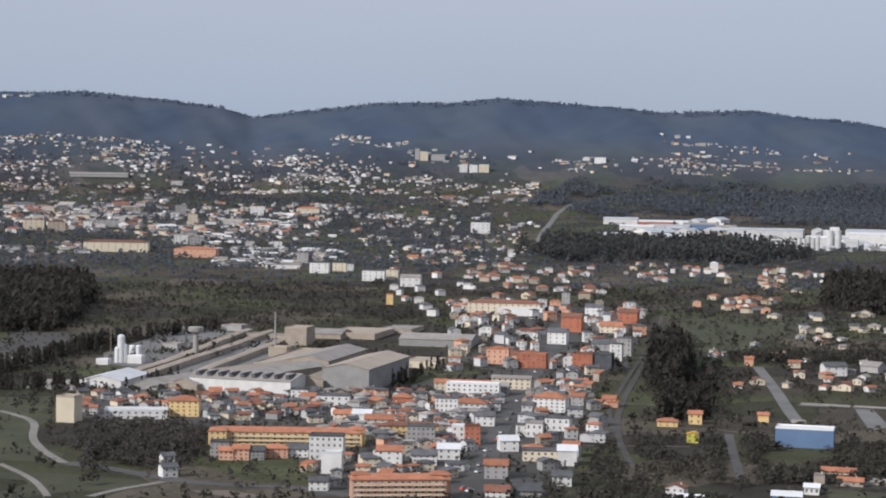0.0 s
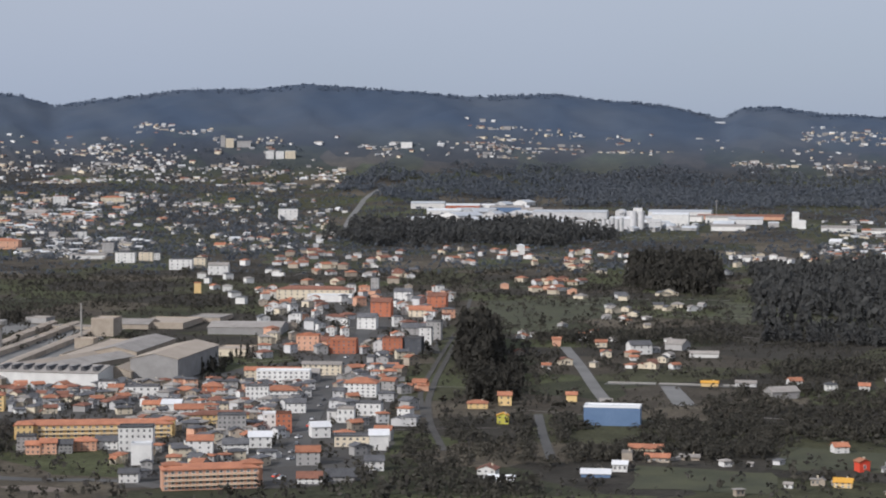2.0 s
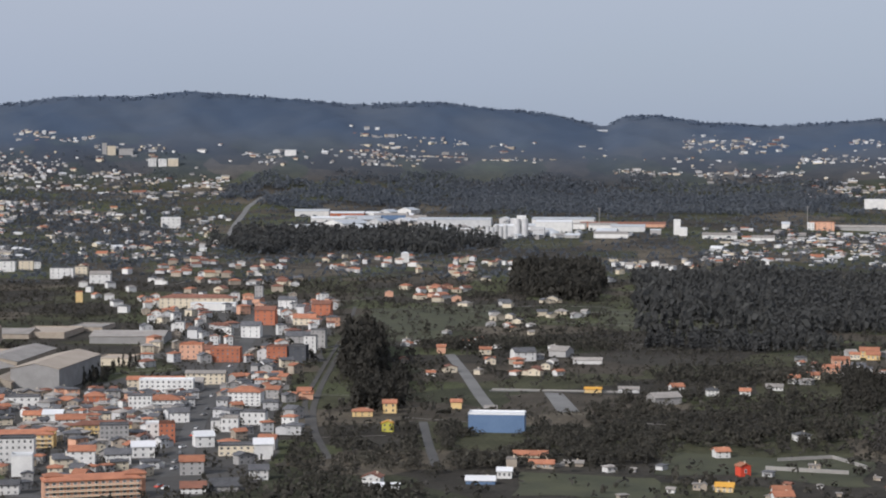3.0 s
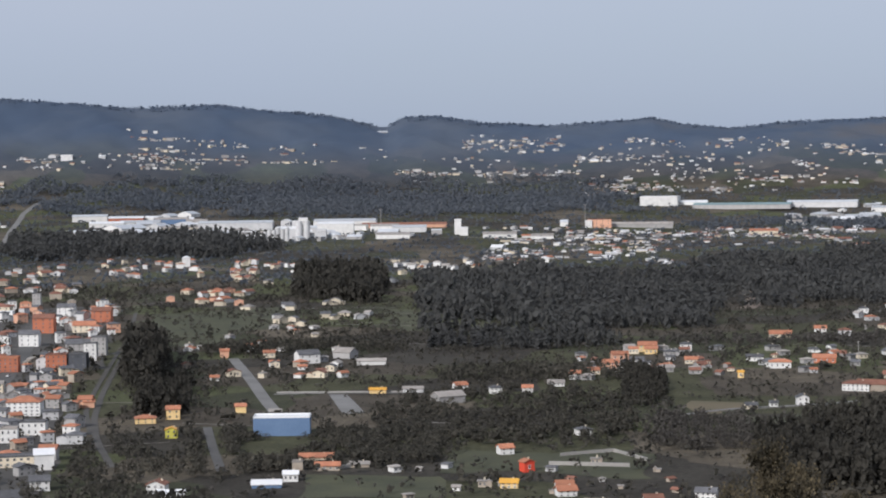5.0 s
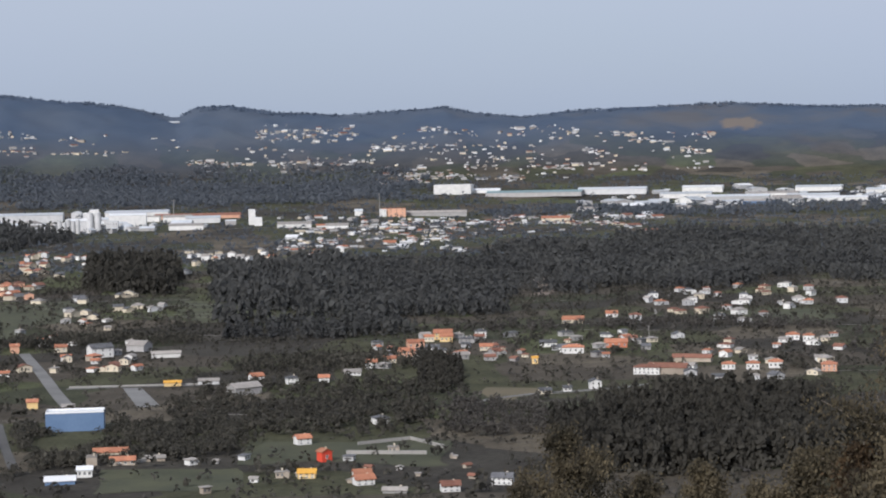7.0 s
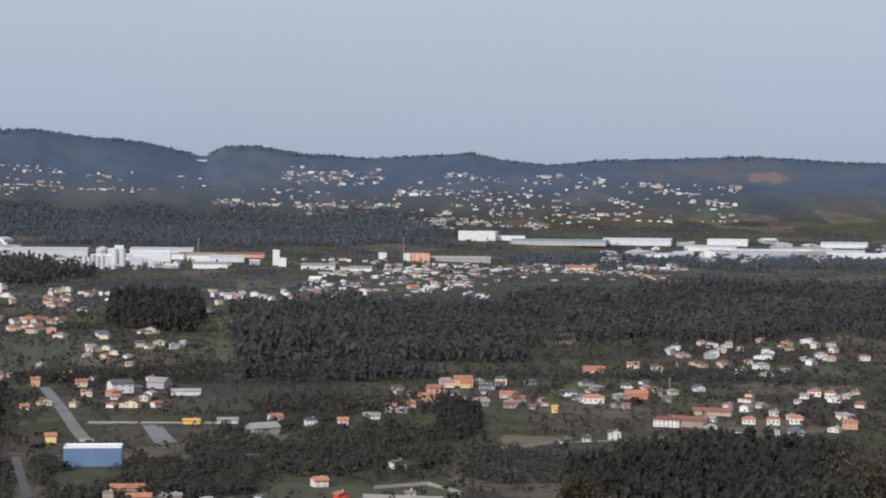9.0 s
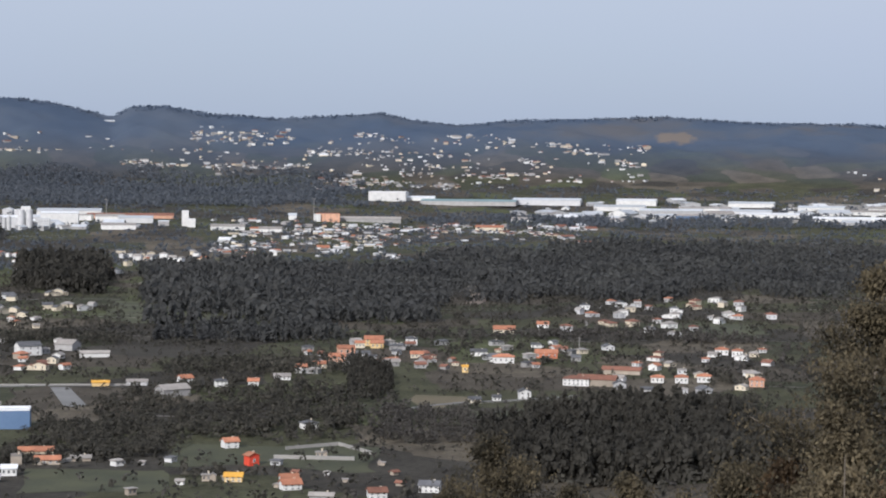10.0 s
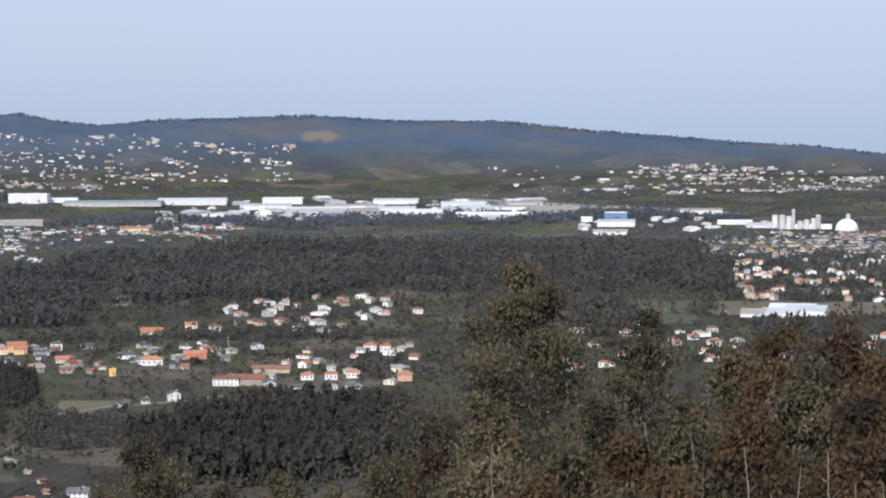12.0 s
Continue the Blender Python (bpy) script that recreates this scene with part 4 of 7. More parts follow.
plot("yard", [(-626, 1157), (-685, 1453), (-625, 1401), (-565, 1122)], PAVED, "gravel yard with heaps beside the works", "yard", 0.1)
plot("yard", [(-795, 1337), (-728, 1346), (-621, 1116), (-674, 1134)], BALLAST, "wide bare ground of the works", "yard", 0.1)
plot("airfield", [(1089, 3398), (1466, 2901), (1432, 3031), (1128, 3520)], GRAVEL, "pale open ground behind the works", "yard", 0.3)
low_wall([(30, 853), (55, 866), (68, 836)], 1.6, 0.5, CONCRETE, "pale concrete wall round a plot")
low_wall([(24, 827), (59, 819)], 1.8, 0.5, CONCRETE, "pale concrete wall along a garden")
low_wall([(-130, 1120), (-54, 1118)], 1.0, 0.5, CONCRETE, "low pale wall along the lane")
low_wall([(-68, 820), (-58, 829)], 1.6, 0.5, CONCRETE, "low pale wall beside the sheds")
plot("pavement", [(-527, 969), (-401, 1030), (-340, 874), (-468, 872)], BALLAST, "grey town ground between the houses", "town ground", 0.08, claim=0)
plot("pavement", [(-401, 1030), (-307, 1327), (-177, 737), (-278, 691)], BALLAST, "grey town ground between the houses", "town ground", 0.08, claim=0)
plot("pavement", [(-530, 1751), (-369, 1840), (-268, 1278), (-348, 1189)], BALLAST, "grey town ground between the houses", "town ground", 0.08, claim=0)

# ---- factory ----
building("factory_hall", -398, 1109, 29.3, 95.0, 13.6, -16, "grey", "tan", shape='gable', storeys=0, cols=0, along='y', group='factory halls', category='factory')
building("factory_hall", -418, 1080, 17.0, 50.0, 6.1, -16, "stone", "tan", shape='gable', storeys=0, cols=0, along='y', group='factory halls', category='factory')
building("factory_hall", -468, 1222, 30.3, 100.0, 6.1, -16, "stone", "fibre", shape='gable', storeys=0, cols=0, along='y', group='factory halls', category='factory')
building("factory_hall", -492, 1220, 22.7, 120.0, 3.8, -16, "stone", "tan", shape='flat', storeys=0, cols=0, along='y', group='factory halls', category='factory')
building("factory_hall", -399, 1231, 23.1, 26.0, 4.6, -16, "cream", "tan", shape='flat', storeys=0, cols=0, along='x', group='factory halls', category='factory')
building("factory_hall", -539, 1347, 17.3, 24.0, 13.0, -16, "stone", "tan", shape='flat', storeys=0, cols=0, along='x', group='factory halls', category='factory')
building("factory_hall", -539, 1042, 26.2, 50.0, 4.1, -20, "white", "white", shape='gable', storeys=0, cols=0, along='y', group='factory halls', category='factory')
building("factory_hall", -473, 1103, 20.5, 150.0, 3.4, -34, "stone", "fibre", shape='gable', storeys=0, cols=0, along='y', group='factory halls', category='factory')
building("factory_hall", -479, 1164, 14.4, 150.0, 2.9, -34, "stone", "tan", shape='gable', storeys=0, cols=0, along='y', group='factory halls', category='factory')
building("factory_hall", -498, 1073, 17.1, 110.0, 3.1, -34, "grey", "fibre", shape='gable', storeys=0, cols=0, along='y', group='factory halls', category='factory')
building("factory_hall", -559, 1009, 30.8, 30.0, 2.1, -20, "grey", "fibre", shape='flat', storeys=0, cols=0, along='y', group='factory halls', category='factory')
building("factory_hall", -442, 1397, 56.5, 40.0, 5.2, -10, "grey", "fibre", shape='gable', storeys=0, cols=0, along='x', group='factory halls', category='factory')
building("factory_hall", -521, 1434, 40.5, 60.0, 3.6, -16, "stone", "tan", shape='flat', storeys=0, cols=0, along='x', group='factory halls', category='factory')
building("factory_hall", -504, 1488, 28.0, 40.0, 2.8, -16, "stone", "fibre", shape='flat', storeys=0, cols=0, along='x', group='factory halls', category='factory')
building("factory_hall", -451, 1050, 65.9, 36.0, 7.4, -24, "white", "fibre", shape='gable', group='factory halls', category='factory', lights=9, note='and dark roof lights')

# ---- town ----
building("apartment_house", -239, 704, 37.7, 10.6, 8.1, 6, "salmon", "orange", balconies=True, framed=True, chimney=True, rise=2.0, shape='hip', storeys=4, cols=14, group='town houses', category='house')
building("apartment_house", -342, 839, 73.4, 14.7, 6.2, -4, "yellow", "orange", balconies=True, framed=True, chimney=True, rise=2.0, shape='hip', storeys=3, cols=22, group='town houses', category='house')
building("apartment_house", -253, 699, 6.7, 6.0, 9.5, 6, "salmon", "orange", shape='hip', storeys=4, cols=2, group='town houses', category='house')
building("apartment_house", -224, 712, 7.6, 6.8, 9.5, 6, "salmon", "orange", shape='hip', storeys=4, cols=2, group='town houses', category='house')
building("apartment_house", -310, 850, 8.1, 7.3, 7.4, -4, "yellow", "orange", shape='hip', storeys=3, cols=3, group='town houses', category='house')
building("apartment_house", -370, 822, 8.1, 7.3, 7.0, -4, "yellow", "orange", shape='hip', storeys=3, cols=3, group='town houses', category='house')
building("apartment_house", -475, 868, 10.1, 10.1, 13.0, -25, "cream", "tan", shape='flat', storeys=0, cols=0, group='town houses', category='house')
building("apartment_house", -432, 916, 15.7, 11.0, 8.3, -6, "yellow", "orange", shape='hip', storeys=4, cols=5, group='town houses', category='house')
building("apartment_house", -451, 897, 33.0, 13.2, 4.2, -4, "white", "white", shape='flat', storeys=2, cols=9, group='town houses', category='house')
building("apartment_house", -363, 752, 5.5, 5.0, 4.6, 20, "white", "slate", shape='gable', storeys=2, cols=2, group='town houses', category='house')
building("apartment_house", -349, 724, 6.7, 6.1, 4.4, 20, "white", "slate", shape='gable', storeys=2, cols=2, group='town houses', category='house')
building("apartment_house", -352, 784, 8.7, 7.0, 7.2, -4, "grey", "slate", shape='flat', storeys=4, cols=4, group='town houses', category='house')
building("apartment_house", -347, 780, 6.4, 5.8, 4.3, -4, "salmon", "orange", shape='gable', storeys=2, cols=3, group='town houses', category='house')
building("apartment_house", -341, 783, 7.2, 6.4, 5.1, -4, "salmon", "orange", shape='gable', storeys=3, cols=3, group='town houses', category='house')
building("apartment_house", -335, 786, 7.7, 6.9, 4.3, -4, "grey", "slate", shape='gable', storeys=3, cols=4, group='town houses', category='house')
building("apartment_house", -329, 796, 10.3, 8.2, 4.3, -4, "salmon", "orange", shape='hip', storeys=3, cols=4, group='town houses', category='house')
building("apartment_house", -321, 802, 9.8, 7.9, 3.9, -4, "white", "slate", shape='gable', storeys=2, cols=4, group='town houses', category='house')
building("apartment_house", -306, 800, 15.4, 9.2, 10.7, -6, "white", "slate", shape='flat', storeys=4, cols=6, group='town houses', category='house')
building("apartment_house", -289, 762, 8.8, 7.0, 8.8, -6, "white", "white", shape='flat', storeys=0, cols=0, group='town houses', category='house')
building("apartment_house", -276, 713, 7.8, 6.2, 4.2, -6, "white", "slate", shape='gable', storeys=2, cols=3, group='town houses', category='house')
building("apartment_house", -274, 795, 11.3, 7.9, 6.7, -4, "white", "orange", shape='gable', storeys=3, cols=3, group='town houses', category='house')
building("apartment_house", -281, 861, 13.5, 8.1, 9.2, 0, "grey", "slate", shape='flat', storeys=4, cols=6, group='town houses', category='house')
building("apartment_house", -260, 802, 11.3, 7.9, 4.6, 0, "white", "slate", shape='gable', storeys=3, cols=4, group='town houses', category='house')
building("apartment_house", -255, 823, 10.3, 8.2, 5.1, 0, "white", "white", shape='gable', storeys=2, cols=3, group='town houses', category='house')
building("apartment_house", -267, 877, 6.6, 5.3, 8.2, 0, "white", "white", shape='flat', storeys=3, cols=2, group='town houses', category='house')
building("apartment_house", -258, 871, 7.6, 6.1, 9.2, 0, "brick", "rust", shape='flat', storeys=4, cols=3, group='town houses', category='house')
building("apartment_house", -299, 898, 28.3, 8.5, 4.3, 0, "yellow", "rust", shape='hip', storeys=2, cols=9, group='town houses', category='house')
building("apartment_house", -324, 922, 14.6, 8.8, 3.6, 0, "white", "orange", shape='gable', storeys=2, cols=4, group='town houses', category='house')
building("apartment_house", -337, 933, 10.1, 8.1, 4.5, -10, "white", "white", shape='gable', storeys=2, cols=2, group='town houses', category='house')
building("apartment_house", -349, 935, 9.0, 7.2, 3.6, -10, "cream", "orange", shape='gable', storeys=2, cols=3, group='town houses', category='house')
building("apartment_house", -376, 992, 19.0, 9.5, 5.7, -6, "white", "slate", shape='flat', storeys=2, cols=5, group='town houses', category='house')
building("apartment_house", -408, 1021, 9.9, 7.9, 4.6, -6, "white", "slate", shape='flat', storeys=2, cols=3, group='town houses', category='house')
building("apartment_house", -396, 1004, 8.4, 6.7, 3.4, -6, "brick", "orange", shape='gable', storeys=2, cols=2, group='town houses', category='house')
building("apartment_house", -352, 997, 11.4, 9.1, 3.8, -6, "cream", "orange", shape='hip', storeys=2, cols=3, group='town houses', category='house')
building("apartment_house", -342, 1014, 10.9, 9.8, 4.4, -6, "brick", "orange", shape='hip', storeys=2, cols=3, group='town houses', category='house')
building("apartment_house", -322, 962, 10.3, 9.3, 3.2, -6, "white", "rust", shape='hip', storeys=2, cols=3, group='town houses', category='house')
building("apartment_house", -302, 970, 12.2, 8.5, 10.3, -4, "white", "slate", shape='flat', storeys=4, cols=5, group='town houses', category='house')
building("apartment_house", -295, 990, 18.5, 11.1, 6.1, -4, "white", "orange", shape='hip', storeys=3, cols=6, group='town houses', category='house')
building("apartment_house", -273, 945, 10.0, 8.0, 5.4, -4, "white", "slate", shape='gable', storeys=2, cols=3, group='town houses', category='house')
building("apartment_house", -327, 1082, 33.8, 6.8, 6.7, -8, "cream", "orange", shape='gable', storeys=3, cols=10, group='town houses', category='house')
building("apartment_house", -318, 1074, 31.8, 8.0, 7.4, -8, "white", "white", shape='flat', storeys=3, cols=10, group='town houses', category='house')
building("apartment_house", -310, 1087, 20.3, 10.1, 5.1, -8, "grey", "fibre", shape='gable', storeys=2, cols=6, group='town houses', category='house')
building("apartment_house", -307, 1120, 24.3, 6.1, 6.9, -8, "cream", "fibre", shape='gable', storeys=3, cols=7, group='town houses', category='house')
building("apartment_house", -360, 1277, 15.9, 11.1, 10.3, -8, "salmon", "orange", shape='flat', storeys=3, cols=4, group='town houses', category='house')
building("apartment_house", -331, 1261, 20.3, 12.2, 9.4, -8, "brick", "orange", shape='flat', storeys=4, cols=6, group='town houses', category='house')
building("apartment_house", -357, 1302, 12.1, 9.7, 4.9, -8, "salmon", "rust", shape='gable', storeys=2, cols=3, group='town houses', category='house')
building("apartment_house", -257, 1022, 18.3, 12.8, 7.7, -10, "white", "orange", shape='hip', storeys=4, cols=6, group='town houses', category='house')
building("apartment_house", -233, 943, 12.8, 8.9, 6.4, -10, "white", "slate", shape='flat', storeys=2, cols=4, group='town houses', category='house')
building("apartment_house", -245, 917, 6.8, 6.1, 5.1, -6, "white", "slate", shape='flat', storeys=2, cols=2, group='town houses', category='house')
building("apartment_house", -238, 914, 8.5, 7.6, 6.8, -6, "white", "fibre", shape='flat', storeys=2, cols=3, group='town houses', category='house')
building("apartment_house", -235, 950, 5.9, 5.3, 3.1, -6, "white", "slate", shape='gable', storeys=2, cols=2, group='town houses', category='house')
building("apartment_house", -237, 860, 9.1, 8.2, 5.3, 10, "white", "white", shape='gable', storeys=2, cols=2, group='town houses', category='house')
building("apartment_house", -219, 776, 10.1, 8.1, 6.2, 0, "grey", "orange", shape='gable', storeys=3, cols=3, group='town houses', category='house')
building("apartment_house", -204, 725, 9.9, 7.9, 2.7, 0, "white", "rust", shape='gable', storeys=2, cols=4, group='town houses', category='house')
building("apartment_house", -194, 735, 11.3, 10.2, 2.4, 0, "grey", "slate", shape='gable', storeys=2, cols=4, group='town houses', category='house')
building("apartment_house", -214, 836, 18.0, 9.0, 4.6, 0, "cream", "slate", shape='flat', storeys=2, cols=6, group='town houses', category='house')
building("apartment_house", -200, 827, 8.6, 8.6, 7.0, 0, "white", "white", shape='gable', storeys=0, cols=0, group='town houses', category='house')
building("apartment_house", -188, 769, 8.0, 7.2, 4.3, 0, "white", "slate", shape='gable', storeys=2, cols=3, group='town houses', category='house')
building("apartment_house", -360, 1450, 15.2, 12.2, 9.5, -10, "white", "slate", shape='gable', storeys=3, cols=3, group='town houses', category='house')
building("apartment_house", -375, 1561, 17.3, 13.8, 12.4, -10, "brick", "rust", shape='gable', storeys=4, cols=3, group='town houses', category='house')
building("apartment_house", -296, 1267, 14.0, 11.2, 10.9, -10, "brick", "rust", shape='flat', storeys=4, cols=4, group='town houses', category='house')
building("apartment_house", -285, 1270, 17.9, 12.5, 10.9, -10, "dark", "slate", shape='flat', storeys=4, cols=5, group='town houses', category='house')
building("apartment_house", -289, 1341, 9.0, 7.2, 12.3, -10, "white", "slate", shape='flat', storeys=4, cols=2, group='town houses', category='house')
building("apartment_house", -311, 1418, 26.0, 13.0, 5.3, -10, "grey", "slate", shape='gable', storeys=3, cols=6, group='town houses', category='house')
building("apartment_house", -291, 1380, 11.0, 8.8, 13.5, -10, "grey", "slate", shape='flat', storeys=4, cols=3, group='town houses', category='house')
building("apartment_house", -342, 1567, 19.2, 13.4, 5.8, -10, "cream", "orange", shape='gable', storeys=2, cols=4, group='town houses', category='house')
building("apartment_house", -347, 1660, 17.2, 13.8, 10.0, -10, "brick", "rust", shape='gable', storeys=3, cols=3, group='town houses', category='house')
building("apartment_house", -231, 1056, 7.8, 7.0, 4.9, -10, "salmon", "orange", shape='gable', storeys=2, cols=2, group='town houses', category='house')
building("apartment_house", -477, 1713, 69.0, 20.7, 9.7, -10, "cream", "rust", shape='hip', storeys=3, cols=12, group='town houses', category='house')
building("apartment_house", -456, 1693, 42.0, 12.6, 6.3, -10, "white", "white", shape='flat', storeys=0, cols=0, group='town houses', category='house')
building("apartment_house", -441, 1807, 7.8, 7.0, 14.5, -10, "grey", "slate", shape='flat', storeys=4, cols=2, group='town houses', category='house')
building("apartment_house", -394, 1727, 15.9, 12.7, 8.1, -10, "white", "slate", shape='gable', storeys=3, cols=3, group='town houses', category='house')
building("apartment_house", -276, 1491, 7.3, 6.5, 6.2, 0, "salmon", "orange", shape='gable', storeys=0, cols=0, group='town houses', category='house')
hamlet(-28.4, -25.2, 1015, 1108, 26, (4.1, 8.3), (2.6, 4.1), ['pale', 'cream', 'grey', 'stone', 'white'], ['orange', 'slate', 'rust'], "town_house", "town houses", ('gable', 'hip'), 0, "", 2, 11)
hamlet(-24.9, -21.1, 985, 1109, 54, (3.8, 8.2), (2.5, 4.4), ['white', 'cream', 'grey', 'salmon', 'pale', 'stone', 'pale'], ['orange', 'slate', 'rust', 'fibre', 'slate', 'rust'], "town_house", "town houses", ('gable', 'hip'), 0, "", 2, 12)
hamlet(-21.3, -15.7, 882, 1116, 110, (3.9, 8.4), (2.7, 5.1), ['white', 'cream', 'grey', 'salmon', 'pale', 'stone', 'pale'], ['orange', 'slate', 'rust', 'fibre', 'slate', 'rust'], "town_house", "town houses", ('gable', 'hip'), 0, "", 2, 13)
hamlet(-21.9, -16.2, 773, 900, 26, (4.5, 8.0), (3.0, 4.8), ['white', 'cream', 'grey'], ['orange', 'slate'], "town_house", "town houses", ('gable', 'hip'), 0, "", 2, 14)
hamlet(-15.4, -12.6, 790, 1311, 44, (4.7, 8.8), (3.2, 5.7), ['white', 'cream', 'grey', 'pale', 'stone'], ['slate', 'orange', 'fibre'], "town_house", "town houses", ('gable', 'hip'), 0, "", 2, 15)
hamlet(-17.2, -11.3, 1269, 1888, 84, (5.7, 12.3), (3.8, 8.1), ['white', 'cream', 'grey', 'salmon', 'pale', 'pale', 'stone'], ['slate', 'orange', 'fibre', 'rust', 'slate'], "town_house", "town houses", ('gable', 'hip'), 0, "", 2, 16)

# ---- houses of the valley ----
building("house", -184, 985, 10.8, 7.6, 2.7, 0, "yellow", "orange", chimney=True, shape='hip', storeys=2, cols=3, group='valley houses', category='house')
building("house", -172, 1001, 7.3, 6.6, 5.5, 0, "yellow", "orange", chimney=True, shape='gable', storeys=2, cols=2, along='x', group='valley houses', category='house')
building("house", -160, 926, 5.8, 4.6, 4.3, -5, "lime", "ochre", chimney=True, shape='gable', storeys=2, cols=2, along='y', group='valley houses', category='house')
building("house", -139, 1026, 5.9, 5.3, 3.8, 0, "yellow", "orange", chimney=True, shape='gable', storeys=0, cols=0, group='valley houses', category='house')
building("house", -194, 1352, 4.9, 4.4, 5.0, 0, "salmon", "orange", chimney=True, shape='gable', storeys=0, cols=0, group='valley houses', category='house')
building("house", -229, 1055, 6.1, 5.5, 3.4, 0, "salmon", "orange", chimney=True, shape='gable', storeys=0, cols=0, group='valley houses', category='house')
building("warehouse", -106, 936, 28.1, 12.7, 9.0, -4, "blue", "white", shape='flat', storeys=0, cols=0, category='warehouse')
TAKEN += [(-158, 905, 13), (-155, 888, 11), (-181, 962, 13), (-170, 978, 12), (-137, 1006, 10)]
TAKEN.append((-102, 892, 20))
TAKEN.append((-106, 863, 12))
building("house", -94, 770, 12.0, 6.0, 1.8, -3, "blue", "white", chimney=True, framed=True, shape='gable', storeys=0, cols=0, group='valley houses', category='house')
building("house", -86, 788, 6.1, 4.9, 3.2, -3, "white", "white", chimney=True, framed=True, shape='gable', storeys=1, cols=3, group='valley houses', category='house')
building("house", -86, 816, 4.6, 4.2, 3.9, -3, "stone", "fibre", chimney=True, framed=True, shape='flat', storeys=0, cols=0, group='valley houses', category='house')
building("house", -73, 818, 10.6, 5.3, 2.2, -3, "stone", "orange", chimney=True, framed=True, shape='gable', storeys=1, cols=4, group='valley houses', category='house')
building("house", -60, 826, 9.4, 3.8, 1.5, -3, "stone", "fibre", chimney=True, framed=True, shape='gable', storeys=0, cols=0, group='valley houses', category='house')
building("house", -81, 851, 15.4, 6.2, 1.2, -3, "cream", "orange", chimney=True, framed=True, shape='gable', storeys=0, cols=0, group='valley houses', category='house')
building("house", -130, 1307, 15.5, 10.9, 6.6, 20, "white", "slate", chimney=True, framed=True, shape='gable', storeys=2, cols=3, group='valley houses', category='house')
building("house", -106, 1344, 13.9, 12.5, 4.3, -30, "grey", "fibre", chimney=True, framed=True, shape='gable', storeys=0, cols=0, group='valley houses', category='house')
building("house", -84, 1290, 20.0, 6.0, 2.9, 0, "white", "fibre", chimney=True, framed=True, shape='gable', storeys=0, cols=0, group='valley houses', category='house')
building("house", -162, 1353, 8.4, 6.7, 3.7, 0, "cream", "orange", chimney=True, framed=True, shape='gable', storeys=1, cols=2, group='valley houses', category='house')
building("house", -181, 1404, 8.0, 6.4, 3.9, 10, "white", "orange", chimney=True, framed=True, shape='gable', storeys=2, cols=2, group='valley houses', category='house')
building("house", -196, 1364, 6.4, 5.1, 4.4, 0, "salmon", "orange", chimney=True, framed=True, shape='gable', storeys=2, cols=2, group='valley houses', category='house')
building("house", -69, 1115, 9.8, 3.9, 2.3, -4, "yellow", "ochre", chimney=True, framed=True, shape='gable', storeys=0, cols=0, group='valley houses', category='house')
building("house", -20, 1120, 7.5, 6.8, 4.1, 20, "white", "orange", chimney=True, framed=True, shape='gable', storeys=2, cols=2, group='valley houses', category='house')
building("house", 1, 1108, 6.8, 6.2, 3.5, 10, "white", "slate", chimney=True, framed=True, shape='hip', storeys=2, cols=3, group='valley houses', category='house')
building("house", 20, 1111, 6.3, 5.7, 3.0, 0, "white", "orange", chimney=True, framed=True, shape='gable', storeys=2, cols=2, group='valley houses', category='house')
building("house", 38, 1142, 10.0, 6.0, 2.3, 0, "white", "fibre", chimney=True, framed=True, shape='gable', storeys=1, cols=4, group='valley houses', category='house')
building("house", 51, 1180, 7.3, 6.6, 3.8, 0, "white", "orange", chimney=True, framed=True, shape='gable', storeys=2, cols=2, group='valley houses', category='house')
building("house", 64, 1207, 8.1, 6.5, 2.8, 10, "cream", "orange", chimney=True, framed=True, shape='gable', storeys=1, cols=3, group='valley houses', category='house')
building("house", 77, 1237, 9.6, 7.7, 4.5, 20, "salmon", "orange", chimney=True, framed=True, shape='gable', storeys=2, cols=3, group='valley houses', category='house')
building("house", 87, 1296, 11.4, 8.0, 4.1, 10, "salmon", "orange", chimney=True, framed=True, shape='gable', storeys=1, cols=3, group='valley houses', category='house')
building("house", 111, 1355, 13.3, 9.3, 4.9, 0, "yellow", "orange", chimney=True, framed=True, shape='gable', storeys=2, cols=3, group='valley houses', category='house')
building("house", 97, 1270, 9.2, 6.4, 2.9, 0, "white", "slate", chimney=True, framed=True, shape='gable', storeys=1, cols=3, group='valley houses', category='house')
building("house", 44, 925, 7.2, 6.4, 2.9, 25, "white", "slate", chimney=True, framed=True, shape='hip', storeys=2, cols=2, group='valley houses', category='house')
building("house", 5, 862, 6.7, 6.0, 3.1, 20, "white", "orange", chimney=True, framed=True, shape='gable', storeys=2, cols=2, group='valley houses', category='house')
building("house", 14, 809, 5.0, 4.5, 4.4, 30, "red", "orange", chimney=True, framed=True, shape='gable', storeys=1, cols=1, along='y', group='valley houses', category='house')
building("house", 6, 763, 7.1, 5.0, 2.4, -6, "yellow", "ochre", chimney=True, framed=True, shape='gable', storeys=2, cols=3, group='valley houses', category='house')
building("house", 28, 755, 7.0, 6.3, 2.4, 10, "white", "orange", chimney=True, framed=True, shape='gable', storeys=2, cols=2, group='valley houses', category='house')
building("house", 28, 738, 7.6, 6.1, 2.5, 15, "white", "orange", chimney=True, framed=True, shape='gable', storeys=2, cols=3, group='valley houses', category='house')
building("house", 60, 712, 7.0, 5.6, 2.6, 10, "white", "rust", chimney=True, framed=True, shape='gable', storeys=2, cols=3, group='valley houses', category='house')
